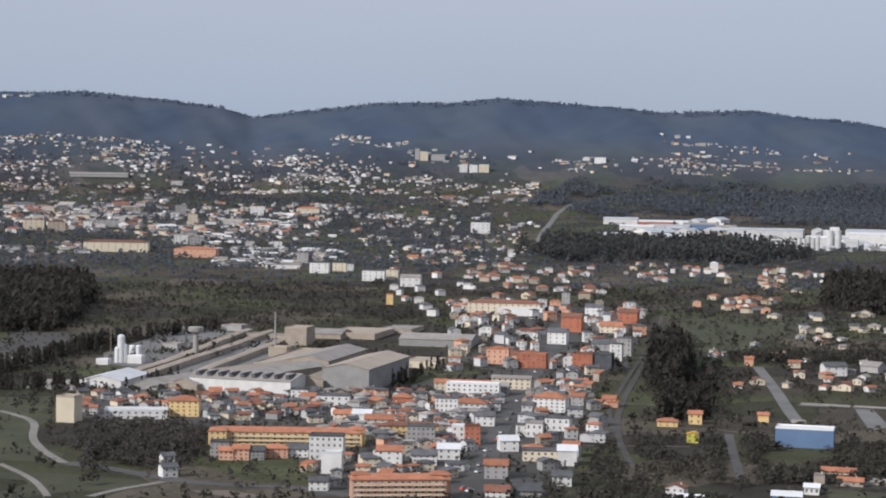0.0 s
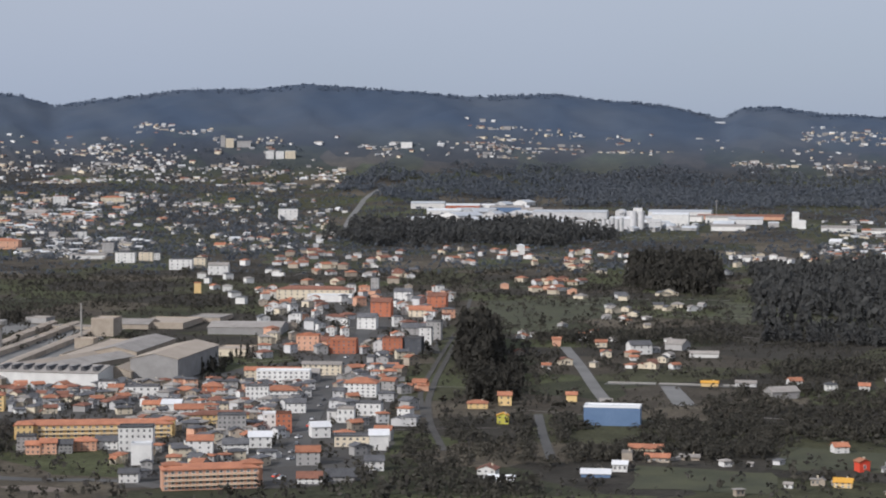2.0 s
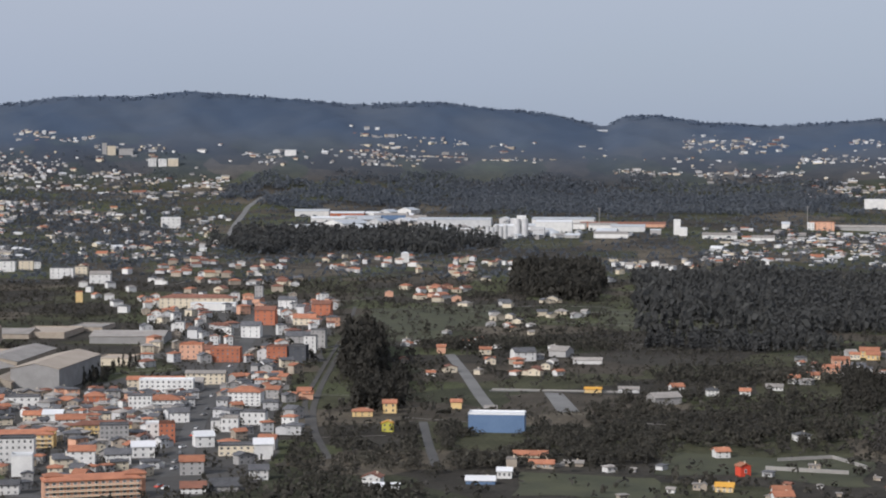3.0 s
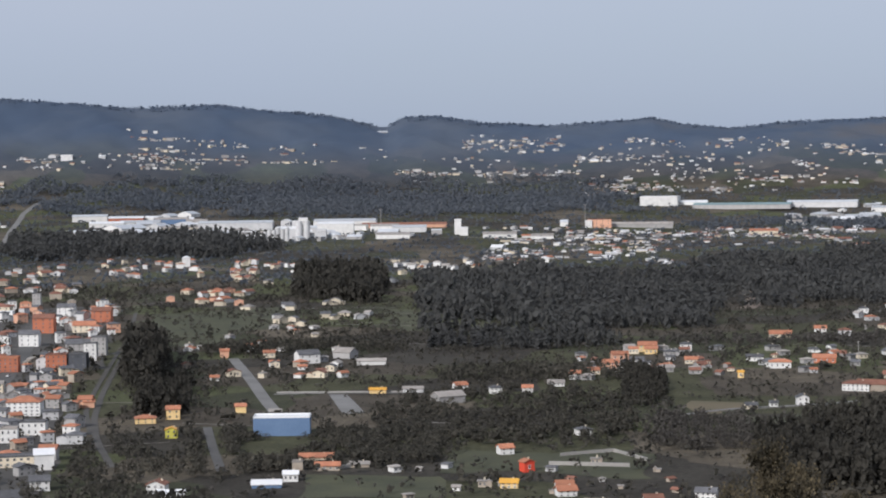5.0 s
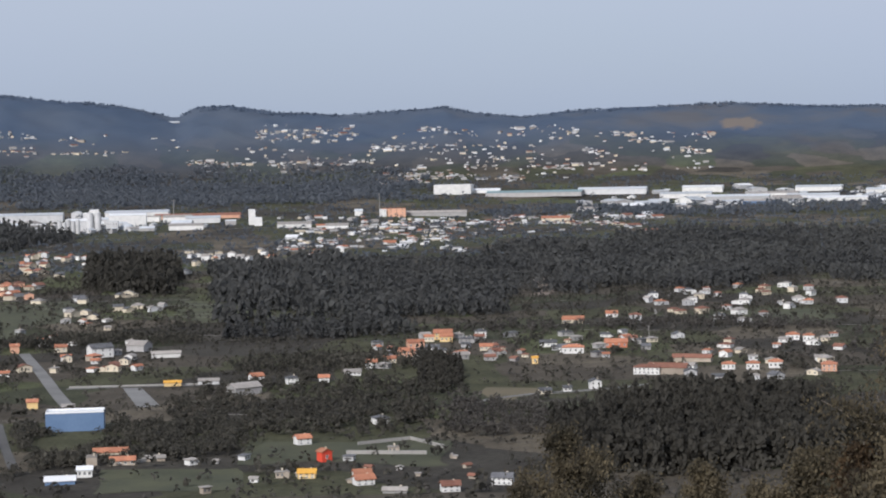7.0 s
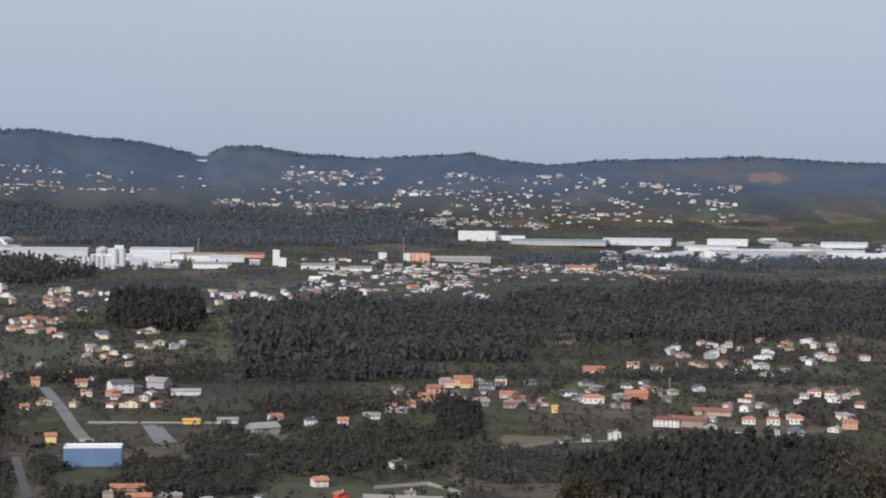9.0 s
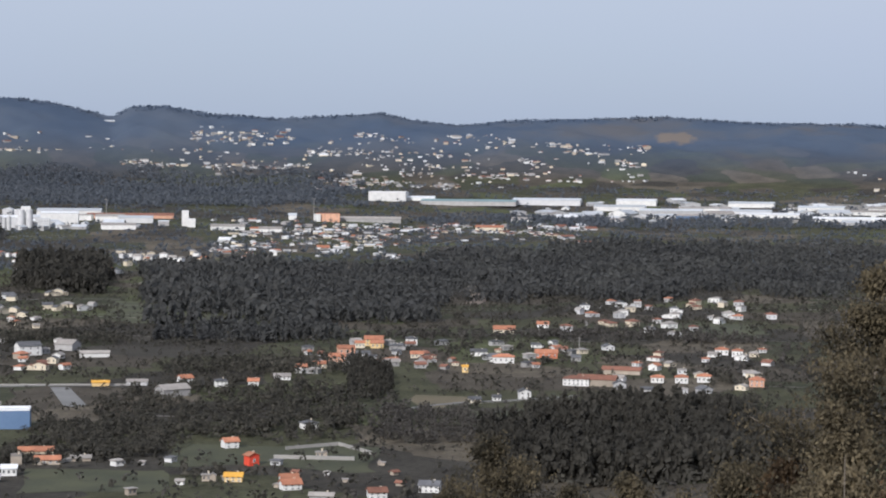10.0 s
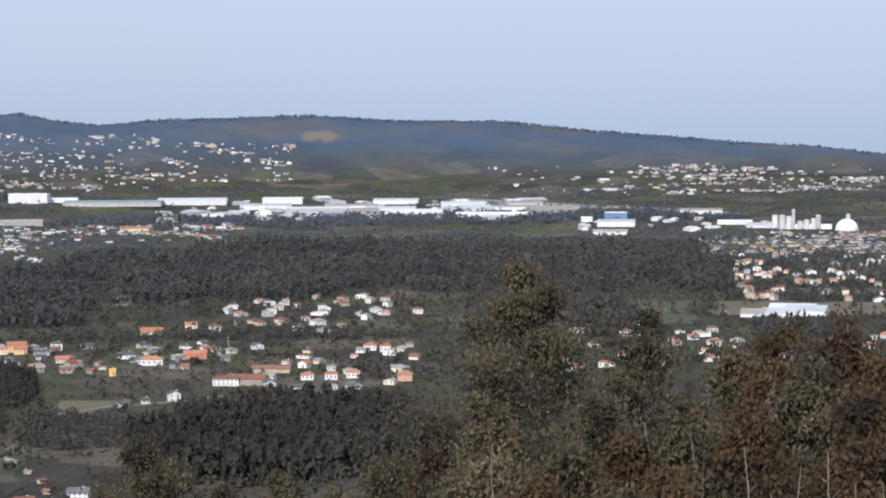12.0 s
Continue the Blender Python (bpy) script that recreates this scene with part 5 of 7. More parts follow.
building("house", 82, 727, 7.9, 5.5, 3.0, -10, "white", "slate", chimney=True, framed=True, shape='gable', storeys=2, cols=4, group='valley houses', category='house')
building("house", 39, 712, 9.2, 3.7, 1.3, -10, "grey", "fibre", chimney=True, framed=True, shape='gable', storeys=0, cols=0, group='valley houses', category='house')
building("house", 170, 1038, 6.5, 5.9, 4.3, 10, "white", "slate", chimney=True, framed=True, shape='gable', storeys=2, cols=2, along='y', group='valley houses', category='house')
building("house", 153, 1030, 4.3, 3.9, 2.4, 10, "white", "slate", chimney=True, framed=True, shape='gable', storeys=1, cols=2, group='valley houses', category='house')
building("house", 140, 1025, 6.4, 5.1, 1.9, 10, "cream", "slate", chimney=True, framed=True, shape='gable', storeys=1, cols=2, group='valley houses', category='house')
building("house", 212, 1101, 15.6, 7.8, 4.1, -12, "white", "rust", chimney=True, framed=True, shape='hip', storeys=2, cols=6, group='valley houses', category='house')
building("house", 224, 1099, 23.1, 9.2, 4.1, -12, "stone", "rust", chimney=True, framed=True, shape='gable', storeys=0, cols=0, group='valley houses', category='house')
building("house", 252, 1160, 24.4, 7.3, 2.7, -12, "stone", "rust", chimney=True, framed=True, shape='gable', storeys=0, cols=0, group='valley houses', category='house')
building("house", 185, 1237, 12.9, 7.7, 3.4, 0, "white", "slate", chimney=True, framed=True, shape='gable', storeys=1, cols=4, group='valley houses', category='house')
building("house", 187, 1229, 14.1, 8.4, 4.0, 0, "white", "orange", chimney=True, framed=True, shape='hip', storeys=1, cols=4, group='valley houses', category='house')
building("house", 221, 1259, 15.1, 9.1, 3.5, 0, "brick", "orange", chimney=True, framed=True, shape='gable', storeys=1, cols=4, group='valley houses', category='house')
building("house", 177, 1276, 11.3, 6.8, 2.9, 0, "white", "slate", chimney=True, framed=True, shape='gable', storeys=1, cols=3, group='valley houses', category='house')
building("house", 133, 1265, 8.5, 6.8, 2.9, 0, "cream", "orange", chimney=True, framed=True, shape='gable', storeys=1, cols=3, group='valley houses', category='house')
building("house", 112, 1337, 9.0, 7.2, 3.7, 0, "yellow", "orange", chimney=True, framed=True, shape='gable', storeys=1, cols=3, group='valley houses', category='house')
building("house", 100, 1340, 6.9, 5.5, 3.7, 0, "cream", "orange", chimney=True, framed=True, shape='gable', storeys=1, cols=3, group='valley houses', category='house')
building("house", 154, 1173, 3.7, 3.3, 3.8, 0, "yellow", "ochre", chimney=True, framed=True, shape='gable', storeys=1, cols=1, group='valley houses', category='house')
building("house", 139, 1360, 8.4, 7.6, 4.4, 0, "white", "slate", chimney=True, framed=True, shape='hip', storeys=2, cols=2, group='valley houses', category='house')
building("house", 264, 1114, 7.7, 6.9, 3.1, 0, "white", "orange", chimney=True, framed=True, shape='hip', storeys=1, cols=3, group='valley houses', category='house')
building("house", 278, 1110, 7.7, 6.9, 3.6, 0, "white", "orange", chimney=True, framed=True, shape='hip', storeys=1, cols=3, group='valley houses', category='house')
building("house", 293, 1114, 8.3, 7.5, 3.7, 0, "white", "orange", chimney=True, framed=True, shape='hip', storeys=1, cols=3, group='valley houses', category='house')
building("house", 319, 1090, 8.8, 7.9, 4.1, 0, "salmon", "orange", chimney=True, framed=True, shape='hip', storeys=2, cols=3, group='valley houses', category='house')
building("house", 247, 1059, 11.2, 5.6, 2.5, 0, "white", "slate", chimney=True, framed=True, shape='gable', storeys=1, cols=4, group='valley houses', category='house')
building("house", 349, 1280, 8.9, 8.0, 3.6, 0, "white", "orange", chimney=True, framed=True, shape='hip', storeys=1, cols=3, group='valley houses', category='house')
building("house", 356, 1265, 7.4, 6.7, 4.2, 0, "white", "orange", chimney=True, framed=True, shape='hip', storeys=1, cols=3, group='valley houses', category='house')
building("house", 255, 1470, 9.2, 8.3, 4.8, 0, "white", "orange", chimney=True, framed=True, shape='gable', storeys=2, cols=3, group='valley houses', category='house')
building("house", 221, 1451, 16.6, 10.0, 2.7, 0, "cream", "orange", chimney=True, framed=True, shape='gable', storeys=1, cols=4, group='valley houses', category='house')

building("house", -137, 757, 7.6, 6.4, 3.9, -15, "white", "rust", chimney=True, framed=True, shape='gable', storeys=2, cols=3, along='y', group='valley houses', category='house')
building("house", -129, 743, 10.5, 5.0, 1.9, -8, "white", "white", shape='gable', storeys=1, cols=4, group='valley houses', category='house')
building("house", -118, 1010, 6.5, 5.0, 2.6, 0, "white", "fibre", shape='gable', storeys=1, cols=2, group='valley houses', category='house')
building("house", -26, 1064, 17.0, 10.0, 4.2, 30, "grey", "fibre", shape='gable', storeys=0, cols=0, group='valley houses', category='house', note="and wide doors")
building("house", -48, 1118, 12.0, 5.0, 2.4, -4, "pale", "fibre", shape='gable', storeys=0, cols=0, group='valley houses', category='house')
hamlet(-9.4, -4.6, 1190, 1330, 12, (5.5, 9.0), (2.4, 3.6), ['white', 'cream', 'pale', 'stone'], ['orange', 'slate', 'fibre', 'rust'], "house", "valley houses", ('gable', 'hip'), 0, "", 1, 60)
hamlet(-5.0, 4.5, 715, 830, 6, (3.2, 6.0), (1.6, 2.6), ['white', 'pale', 'stone'], ['orange', 'slate', 'fibre', 'rust'], "house", "valley houses", ('gable', 'hip'), 0, "", 1, 61)

# ---- details of the works ----
silo("storage_silo", -597, 1163, 2.6, 17.3, ROOF["white"], "tall white storage silo of the works", 0.7, "silo", "works silos")
silo("storage_silo", -599, 1161, 1.8, 9.4, ROOF["white"], "white storage silo of the works", 0.7, "silo", "works silos")
silo("storage_silo", -595, 1164, 1.8, 11.8, ROOF["white"], "white storage silo of the works", 0.7, "silo", "works silos")
silo("storage_silo", -617, 1219, 2.1, 5.7, ROOF["white"], "short white storage silo of the works", 0.5, "silo", "works silos")
silo("storage_silo", -613, 1221, 2.1, 5.7, ROOF["white"], "short white storage silo of the works", 0.5, "silo", "works silos")
mast("mast", -607, 1167, 23.7, 0.5, BARK, "tall thin dark lattice mast", 2, "mast")
mast("chimney_stack", -530, 1276, 29.9, 1.0, CONCRETE, "tall slender concrete chimney of the works", 0, "chimney")
water_tower(-569, 1223)
building("works_shed", -586, 1164, 10.1, 8.1, 4.7, -20, "white", "white", shape='flat', storeys=0, cols=0, group='works sheds', category='shed')
building("works_shed", -602, 1147, 8.5, 6.8, 3.1, -20, "white", "white", shape='flat', storeys=0, cols=0, group='works sheds', category='shed')
building("works_shed", -538, 1410, 26.9, 30.0, 3.6, -18, "stone", "fibre", shape='gable', storeys=0, cols=0, along='x', group='works sheds', category='shed')
building("works_shed", -581, 1386, 36.0, 10.0, 2.3, -30, "stone", "fibre", shape='flat', storeys=0, cols=0, along='x', group='works sheds', category='shed')
building("works_shed", -628, 1427, 18.7, 14.0, 4.2, -30, "grey", "fibre", shape='flat', storeys=0, cols=0, along='x', group='works sheds', category='shed')
building("works_shed", -608, 1270, 12.6, 14.0, 4.2, -30, "grey", "fibre", shape='flat', storeys=0, cols=0, along='x', group='works sheds', category='shed')
building("works_shed", -517, 1254, 13.8, 12.0, 6.5, -18, "stone", "tan", shape='flat', storeys=0, cols=0, along='x', group='works sheds', category='shed')
building("works_shed", -662, 1148, 15.8, 14.0, 2.0, -20, "grey", "fibre", shape='flat', storeys=0, cols=0, along='x', group='works sheds', category='shed')
long_shed([(-535, 1070), (-552, 1172), (-568, 1273), (-589, 1409)])
long_shed([(-493, 1024), (-519, 1145), (-545, 1294), (-558, 1393)])
long_shed([(-548, 1079), (-562, 1167), (-592, 1307), (-609, 1409)])

# ---- far works ----
building("industrial_hall", -316, 2950, 44.0, 20.0, 15.5, -4, "pale", "white", shape='gable', storeys=0, cols=0, group='industrial estate', category='factory')
building("industrial_hall", -297, 2955, 14.0, 14.0, 31.0, -4, "white", "white", shape='flat', storeys=4, cols=2, group='industrial estate', category='factory')
building("industrial_hall", -309, 2960, 12.0, 12.0, 26.0, -4, "pale", "white", shape='flat', storeys=0, cols=0, group='industrial estate', category='factory')
silo("grain_silo", -302, 2938, 5.0, 27.5, WALL["pale"], "tall pale concrete silo of the white works", 0.2, "silo", "white works silos")
silo("grain_silo", -290, 2938, 5.0, 27.5, WALL["pale"], "tall pale concrete silo of the white works", 0.2, "silo", "white works silos")
building("industrial_hall", -250, 3010, 58.0, 24.0, 17.0, -4, "white", "white", shape='gable', storeys=0, cols=0, group='industrial estate', category='factory')
silo("storage_dome", -247, 2950, 11.0, 2.5, ROOF["zinc"], "low pale storage dome beside the white works", 0.6, "dome", "")
mast("mast", -182, 3080, 34.0, 0.6, CONCRETE, "thin far mast over the sheds", 1, "mast")
for k, tall in enumerate((14.5, 18.5, 17.0, 21.0, 18.0, 20.5)):
    silo("grain_silo", -351 + 6.9 * k, 2900, 3.2, tall, WALL["pale"], "pale concrete silo of the white works", 0.2, "silo", "white works silos")
building("industrial_hall", -370, 2905, 22.0, 14.0, 9.0, -4, "pale", "white", shape='flat', storeys=0, cols=0, group='industrial estate', category='factory')
building("industrial_hall", -268, 2937, 18.0, 18.0, 14.1, -4, "pale", "zinc", shape='flat', storeys=2, cols=4, group='industrial estate', category='factory')
building("industrial_hall", -382, 2920, 17.7, 10.6, 14.1, -4, "grey", "white", shape='flat', storeys=2, cols=3, group='industrial estate', category='factory')
building("industrial_hall", -427, 3137, 122.4, 60.0, 11.3, -4, "pale", "zinc", shape='gable', storeys=0, cols=0, group='industrial estate', category='factory')
building("industrial_hall", -247, 3174, 104.2, 60.0, 7.6, -4, "white", "zinc", shape='gable', storeys=0, cols=0, group='industrial estate', category='factory')
building("industrial_hall", -465, 3131, 37.8, 30.0, 8.5, -4, "white", "white", shape='gable', storeys=0, cols=0, group='industrial estate', category='factory')
building("industrial_hall", -610, 3251, 69.1, 40.0, 5.9, -4, "pale", "zinc", shape='gable', storeys=0, cols=0, group='industrial estate', category='factory')
building("industrial_hall", -718, 3350, 61.4, 40.0, 8.2, -4, "white", "zinc", shape='gable', storeys=0, cols=0, group='industrial estate', category='factory')
building("industrial_hall", -664, 3231, 59.2, 30.0, 5.9, -4, "white", "white", shape='gable', storeys=0, cols=0, group='industrial estate', category='factory')
building("industrial_hall", -648, 3323, 60.7, 40.0, 7.1, -4, "brick", "white", shape='gable', storeys=0, cols=0, group='industrial estate', category='factory')
building("industrial_hall", -562, 3288, 59.8, 40.0, 7.0, -4, "blue", "fibre", shape='gable', storeys=0, cols=0, group='industrial estate', category='factory')
building("industrial_hall", -511, 3121, 75.6, 30.0, 5.7, -4, "cream", "fibre", shape='gable', storeys=0, cols=0, group='industrial estate', category='factory')
building("industrial_hall", -619, 3057, 46.6, 30.0, 4.7, -4, "white", "fibre", shape='gable', storeys=0, cols=0, group='industrial estate', category='factory')
building("industrial_hall", -145, 3115, 140.0, 20.0, 4.7, -2, "salmon", "rust", shape='gable', storeys=0, cols=0, group='industrial estate', category='factory')
building("industrial_hall", -133, 3038, 54.5, 30.0, 7.3, -2, "pale", "zinc", shape='gable', storeys=0, cols=0, group='industrial estate', category='factory')
building("industrial_hall", -175, 3064, 45.9, 30.0, 7.3, -2, "white", "fibre", shape='gable', storeys=0, cols=0, group='industrial estate', category='factory')
building("industrial_hall", -154, 2919, 52.4, 30.0, 6.1, -2, "white", "fibre", shape='gable', storeys=0, cols=0, group='industrial estate', category='factory')
building("industrial_hall", -54, 2980, 10.7, 12.0, 23.2, 0, "white", "white", shape='flat', storeys=0, cols=0, group='industrial estate', category='factory')
building("industrial_hall", -44, 2958, 12.4, 12.0, 12.4, 0, "white", "white", shape='flat', storeys=0, cols=0, group='industrial estate', category='factory')
building("industrial_hall", 12, 2919, 52.3, 30.0, 5.2, 0, "white", "fibre", shape='gable', storeys=0, cols=0, group='industrial estate', category='factory')
building("industrial_hall", 77, 2887, 34.6, 20.0, 4.3, 0, "white", "fibre", shape='gable', storeys=0, cols=0, group='industrial estate', category='factory')
building("industrial_hall", 160, 3119, 11.2, 14.0, 11.2, 0, "white", "white", shape='flat', storeys=3, cols=2, group='industrial estate', category='factory')
building("industrial_hall", 178, 3122, 39.4, 14.0, 13.1, 0, "salmon", "rust", shape='flat', storeys=3, cols=4, group='industrial estate', category='factory')
building("industrial_hall", 120, 3135, 13.2, 14.0, 7.5, 0, "white", "zinc", shape='gable', storeys=0, cols=0, group='industrial estate', category='factory')
building("industrial_hall", 249, 3138, 103.7, 20.0, 5.7, 0, "grey", "fibre", shape='gable', storeys=0, cols=0, group='industrial estate', category='factory')
building("industrial_hall", 430, 2990, 45.1, 30.0, 5.4, 0, "cream", "orange", shape='gable', storeys=0, cols=0, group='industrial estate', category='factory')
building("industrial_hall", 320, 3582, 70.7, 60.0, 15.0, -6, "white", "white", shape='flat', storeys=0, cols=0, group='industrial estate', category='factory')
building("industrial_hall", 470, 3531, 179.8, 80.0, 5.3, -6, "grey", "teal", shape='gable', storeys=0, cols=0, group='industrial estate', category='factory')
building("industrial_hall", 377, 3583, 64.7, 30.0, 4.3, -4, "white", "white", shape='gable', storeys=0, cols=0, group='industrial estate', category='factory')
building("industrial_hall", 620, 3538, 128.4, 60.0, 7.5, -4, "pale", "zinc", shape='gable', storeys=0, cols=0, group='industrial estate', category='factory')
building("industrial_hall", 736, 3421, 93.9, 50.0, 6.3, -4, "white", "zinc", shape='gable', storeys=0, cols=0, group='industrial estate', category='factory')
building("industrial_hall", 788, 3512, 75.1, 50.0, 7.5, -4, "white", "white", shape='gable', storeys=0, cols=0, group='industrial estate', category='factory')
building("industrial_hall", 806, 3311, 111.9, 40.0, 7.1, -4, "pale", "zinc", shape='gable', storeys=0, cols=0, group='industrial estate', category='factory')
building("industrial_hall", 880, 3352, 93.1, 40.0, 6.2, -4, "white", "fibre", shape='gable', storeys=0, cols=0, group='industrial estate', category='factory')
building("industrial_hall", 824, 3219, 59.6, 30.0, 5.0, -4, "blue", "fibre", shape='gable', storeys=0, cols=0, group='industrial estate', category='factory')
building("industrial_hall", 990, 3434, 85.4, 40.0, 6.4, -4, "white", "zinc", shape='gable', storeys=0, cols=0, group='industrial estate', category='factory')
building("industrial_hall", 963, 3198, 119.7, 40.0, 5.0, -4, "white", "white", shape='gable', storeys=0, cols=0, group='industrial estate', category='factory')
building("industrial_hall", 939, 3295, 92.1, 40.0, 4.1, -4, "pale", "zinc", shape='gable', storeys=0, cols=0, group='industrial estate', category='factory')
building("industrial_hall", 1092, 3333, 83.9, 30.0, 5.2, -4, "white", "zinc", shape='gable', storeys=0, cols=0, group='industrial estate', category='factory')
building("industrial_hall", 1061, 3081, 126.7, 30.0, 3.9, -4, "white", "white", shape='gable', storeys=0, cols=0, group='industrial estate', category='factory')
building("industrial_hall", 1048, 3014, 47.7, 30.0, 3.8, -4, "pale", "zinc", shape='gable', storeys=0, cols=0, group='industrial estate', category='factory')
building("industrial_hall", 1141, 3206, 91.6, 30.0, 5.1, -4, "white", "fibre", shape='gable', storeys=0, cols=0, group='industrial estate', category='factory')
building("industrial_hall", 1193, 3274, 62.5, 30.0, 5.2, -4, "white", "fibre", shape='gable', storeys=0, cols=0, group='industrial estate', category='factory')
building("industrial_hall", 1214, 3127, 50.2, 20.0, 4.0, -4, "white", "fibre", shape='gable', storeys=0, cols=0, group='industrial estate', category='factory')
building("industrial_hall", 1162, 2894, 18.7, 20.0, 7.5, -4, "white", "white", shape='flat', storeys=0, cols=0, group='industrial estate', category='factory')
building("industrial_hall", 1214, 2893, 37.5, 30.0, 13.1, -4, "blue", "white", shape='flat', storeys=0, cols=0, group='industrial estate', category='factory')
building("industrial_hall", 1177, 2804, 60.0, 30.0, 7.3, -4, "white", "zinc", shape='gable', storeys=0, cols=0, group='industrial estate', category='factory')
building("industrial_hall", 1109, 2666, 51.9, 20.0, 4.3, -4, "white", "fibre", shape='gable', storeys=0, cols=0, group='industrial estate', category='factory')
building("industrial_hall", 1394, 2947, 72.2, 20.0, 6.8, -4, "white", "fibre", shape='gable', storeys=0, cols=0, group='industrial estate', category='factory')
building("industrial_hall", 1357, 2743, 55.0, 20.0, 3.7, -4, "white", "white", shape='gable', storeys=0, cols=0, group='industrial estate', category='factory')
building("industrial_hall", 1368, 2666, 53.8, 20.0, 4.5, -4, "pale", "zinc", shape='gable', storeys=0, cols=0, group='industrial estate', category='factory')
building("industrial_hall", 1413, 2612, 80.0, 20.0, 6.2, -4, "white", "white", shape='flat', storeys=0, cols=0, group='industrial estate', category='factory')
building("industrial_hall", 758, 1446, 29.1, 40.0, 2.9, -6, "white", "zinc", shape='gable', storeys=0, cols=0, group='industrial estate', category='factory')
building("industrial_hall", 784, 1446, 34.2, 40.0, 4.4, -6, "white", "zinc", shape='gable', storeys=0, cols=0, group='industrial estate', category='factory')
building("industrial_hall", 783, 1469, 39.6, 30.0, 4.0, -6, "white", "white", shape='gable', storeys=0, cols=0, group='industrial estate', category='factory')
building("industrial_hall", 735, 1450, 19.4, 30.0, 2.9, -6, "white", "fibre", shape='gable', storeys=0, cols=0, group='industrial estate', category='factory')
building("industrial_hall", 541, 1227, 9.6, 12.0, 3.2, -6, "white", "fibre", shape='gable', storeys=0, cols=0, group='industrial estate', category='factory')
silo("grain_silo", 1368, 2627, 4.9, 21.4, WALL["pale"], "pale concrete silo in a row of towers", 0.15, "silo", "cement works silos")
silo("grain_silo", 1378, 2622, 4.9, 21.4, WALL["pale"], "pale concrete silo in a row of towers", 0.15, "silo", "cement works silos")
silo("grain_silo", 1387, 2617, 4.4, 19.6, WALL["pale"], "pale concrete silo in a row of towers", 0.15, "silo", "cement works silos")
silo("grain_silo", 1393, 2614, 2.7, 30.2, WALL["pale"], "pale concrete silo in a row of towers", 0.15, "silo", "cement works silos")
silo("grain_silo", 1401, 2607, 4.4, 12.4, WALL["pale"], "pale concrete silo in a row of towers", 0.15, "silo", "cement works silos")
silo("grain_silo", 1410, 2603, 4.4, 14.2, WALL["pale"], "pale concrete silo in a row of towers", 0.15, "silo", "cement works silos")
silo("grain_silo", 1419, 2598, 4.0, 16.0, WALL["pale"], "pale concrete silo in a row of towers", 0.15, "silo", "cement works silos")
silo("grain_silo", 1425, 2594, 4.0, 21.3, WALL["pale"], "pale concrete silo in a row of towers", 0.15, "silo", "cement works silos")
silo("storage_dome", 1450, 2551, 17.6, 0.9, ROOF["white"], "white storage dome with a small tower beside it", 0.95, "dome", "")
silo("grain_silo", 1495, 2626, 3.6, 18.2, WALL["pale"], "pale tower behind the storage dome", 0.2, "silo", "cement works silos")
mast("mast", 155, 3132, 37.7, 0.6, CONCRETE, "thin far telecommunication mast", 1, "mast")
mast("mast", 244, 1261, 13.9, 0.3, CONCRETE, "thin grey mast among the houses", 1, "mast")
building("far_house", 68, 2430, 10.2, 9.2, 5.8, 0, "white", "white", shape='hip', storeys=0, cols=0, group='scattered houses', category='house')
building("far_house", -393, 2405, 10.2, 9.2, 11.7, 0, "white", "white", shape='hip', storeys=0, cols=0, group='scattered houses', category='house')
mast("mast", 545, 1257, 18.1, 0.35, WALL["white"], "slender white mast among the trees", 0, "mast")

# ---- city ----
building("apartment_block", -1224, 2368, 89.2, 26.8, 12.7, -6, "cream", "rust", shape='hip', storeys=3, cols=9, group='city blocks', category='building')
building("apartment_block", -1087, 2336, 56.9, 28.5, 10.8, -10, "salmon", "orange", shape='hip', storeys=2, cols=6, group='city blocks', category='building')
building("apartment_block", -831, 2139, 23.4, 14.0, 12.4, -8, "white", "slate", shape='flat', storeys=3, cols=3, group='city blocks', category='building')
building("apartment_block", -816, 2168, 16.7, 10.0, 11.1, -8, "cream", "slate", shape='flat', storeys=3, cols=2, group='city blocks', category='building')
building("apartment_block", -729, 2050, 26.0, 15.6, 11.7, -8, "white", "slate", shape='flat', storeys=3, cols=4, group='city blocks', category='building')
building("apartment_block", -717, 2075, 17.1, 10.3, 11.8, -8, "cream", "slate", shape='flat', storeys=3, cols=3, group='city blocks', category='building')
building("apartment_block", -665, 1993, 22.6, 13.6, 10.1, -8, "white", "fibre", shape='gable', storeys=2, cols=3, group='city blocks', category='building')
building("apartment_block", -919, 2304, 14.9, 8.9, 13.4, -8, "grey", "slate", shape='flat', storeys=3, cols=2, group='city blocks', category='building')
building("apartment_block", -605, 1748, 6.7, 6.0, 10.0, 0, "yellow", "orange", shape='flat', storeys=0, cols=0, group='city blocks', category='building')
building("apartment_block", -893, 3041, 32.3, 19.4, 17.1, 0, "white", "white", shape='flat', storeys=3, cols=4, group='city blocks', category='building')
building("apartment_block", -1512, 2642, 32.8, 16.4, 16.4, 0, "cream", "rust", shape='flat', storeys=4, cols=4, group='city blocks', category='building')
building("apartment_block", -1472, 2643, 27.2, 13.6, 14.5, 0, "stone", "rust", shape='flat', storeys=4, cols=4, group='city blocks', category='building')
building("apartment_block", -1450, 2704, 12.9, 7.7, 12.9, 0, "white", "slate", shape='flat', storeys=3, cols=2, group='city blocks', category='building')
building("apartment_block", -1447, 2766, 37.4, 18.7, 11.2, 0, "grey", "slate", shape='flat', storeys=3, cols=4, group='city blocks', category='building')
building("apartment_block", -1344, 2870, 15.2, 10.6, 19.0, 0, "cream", "slate", shape='flat', storeys=4, cols=2, group='city blocks', category='building')
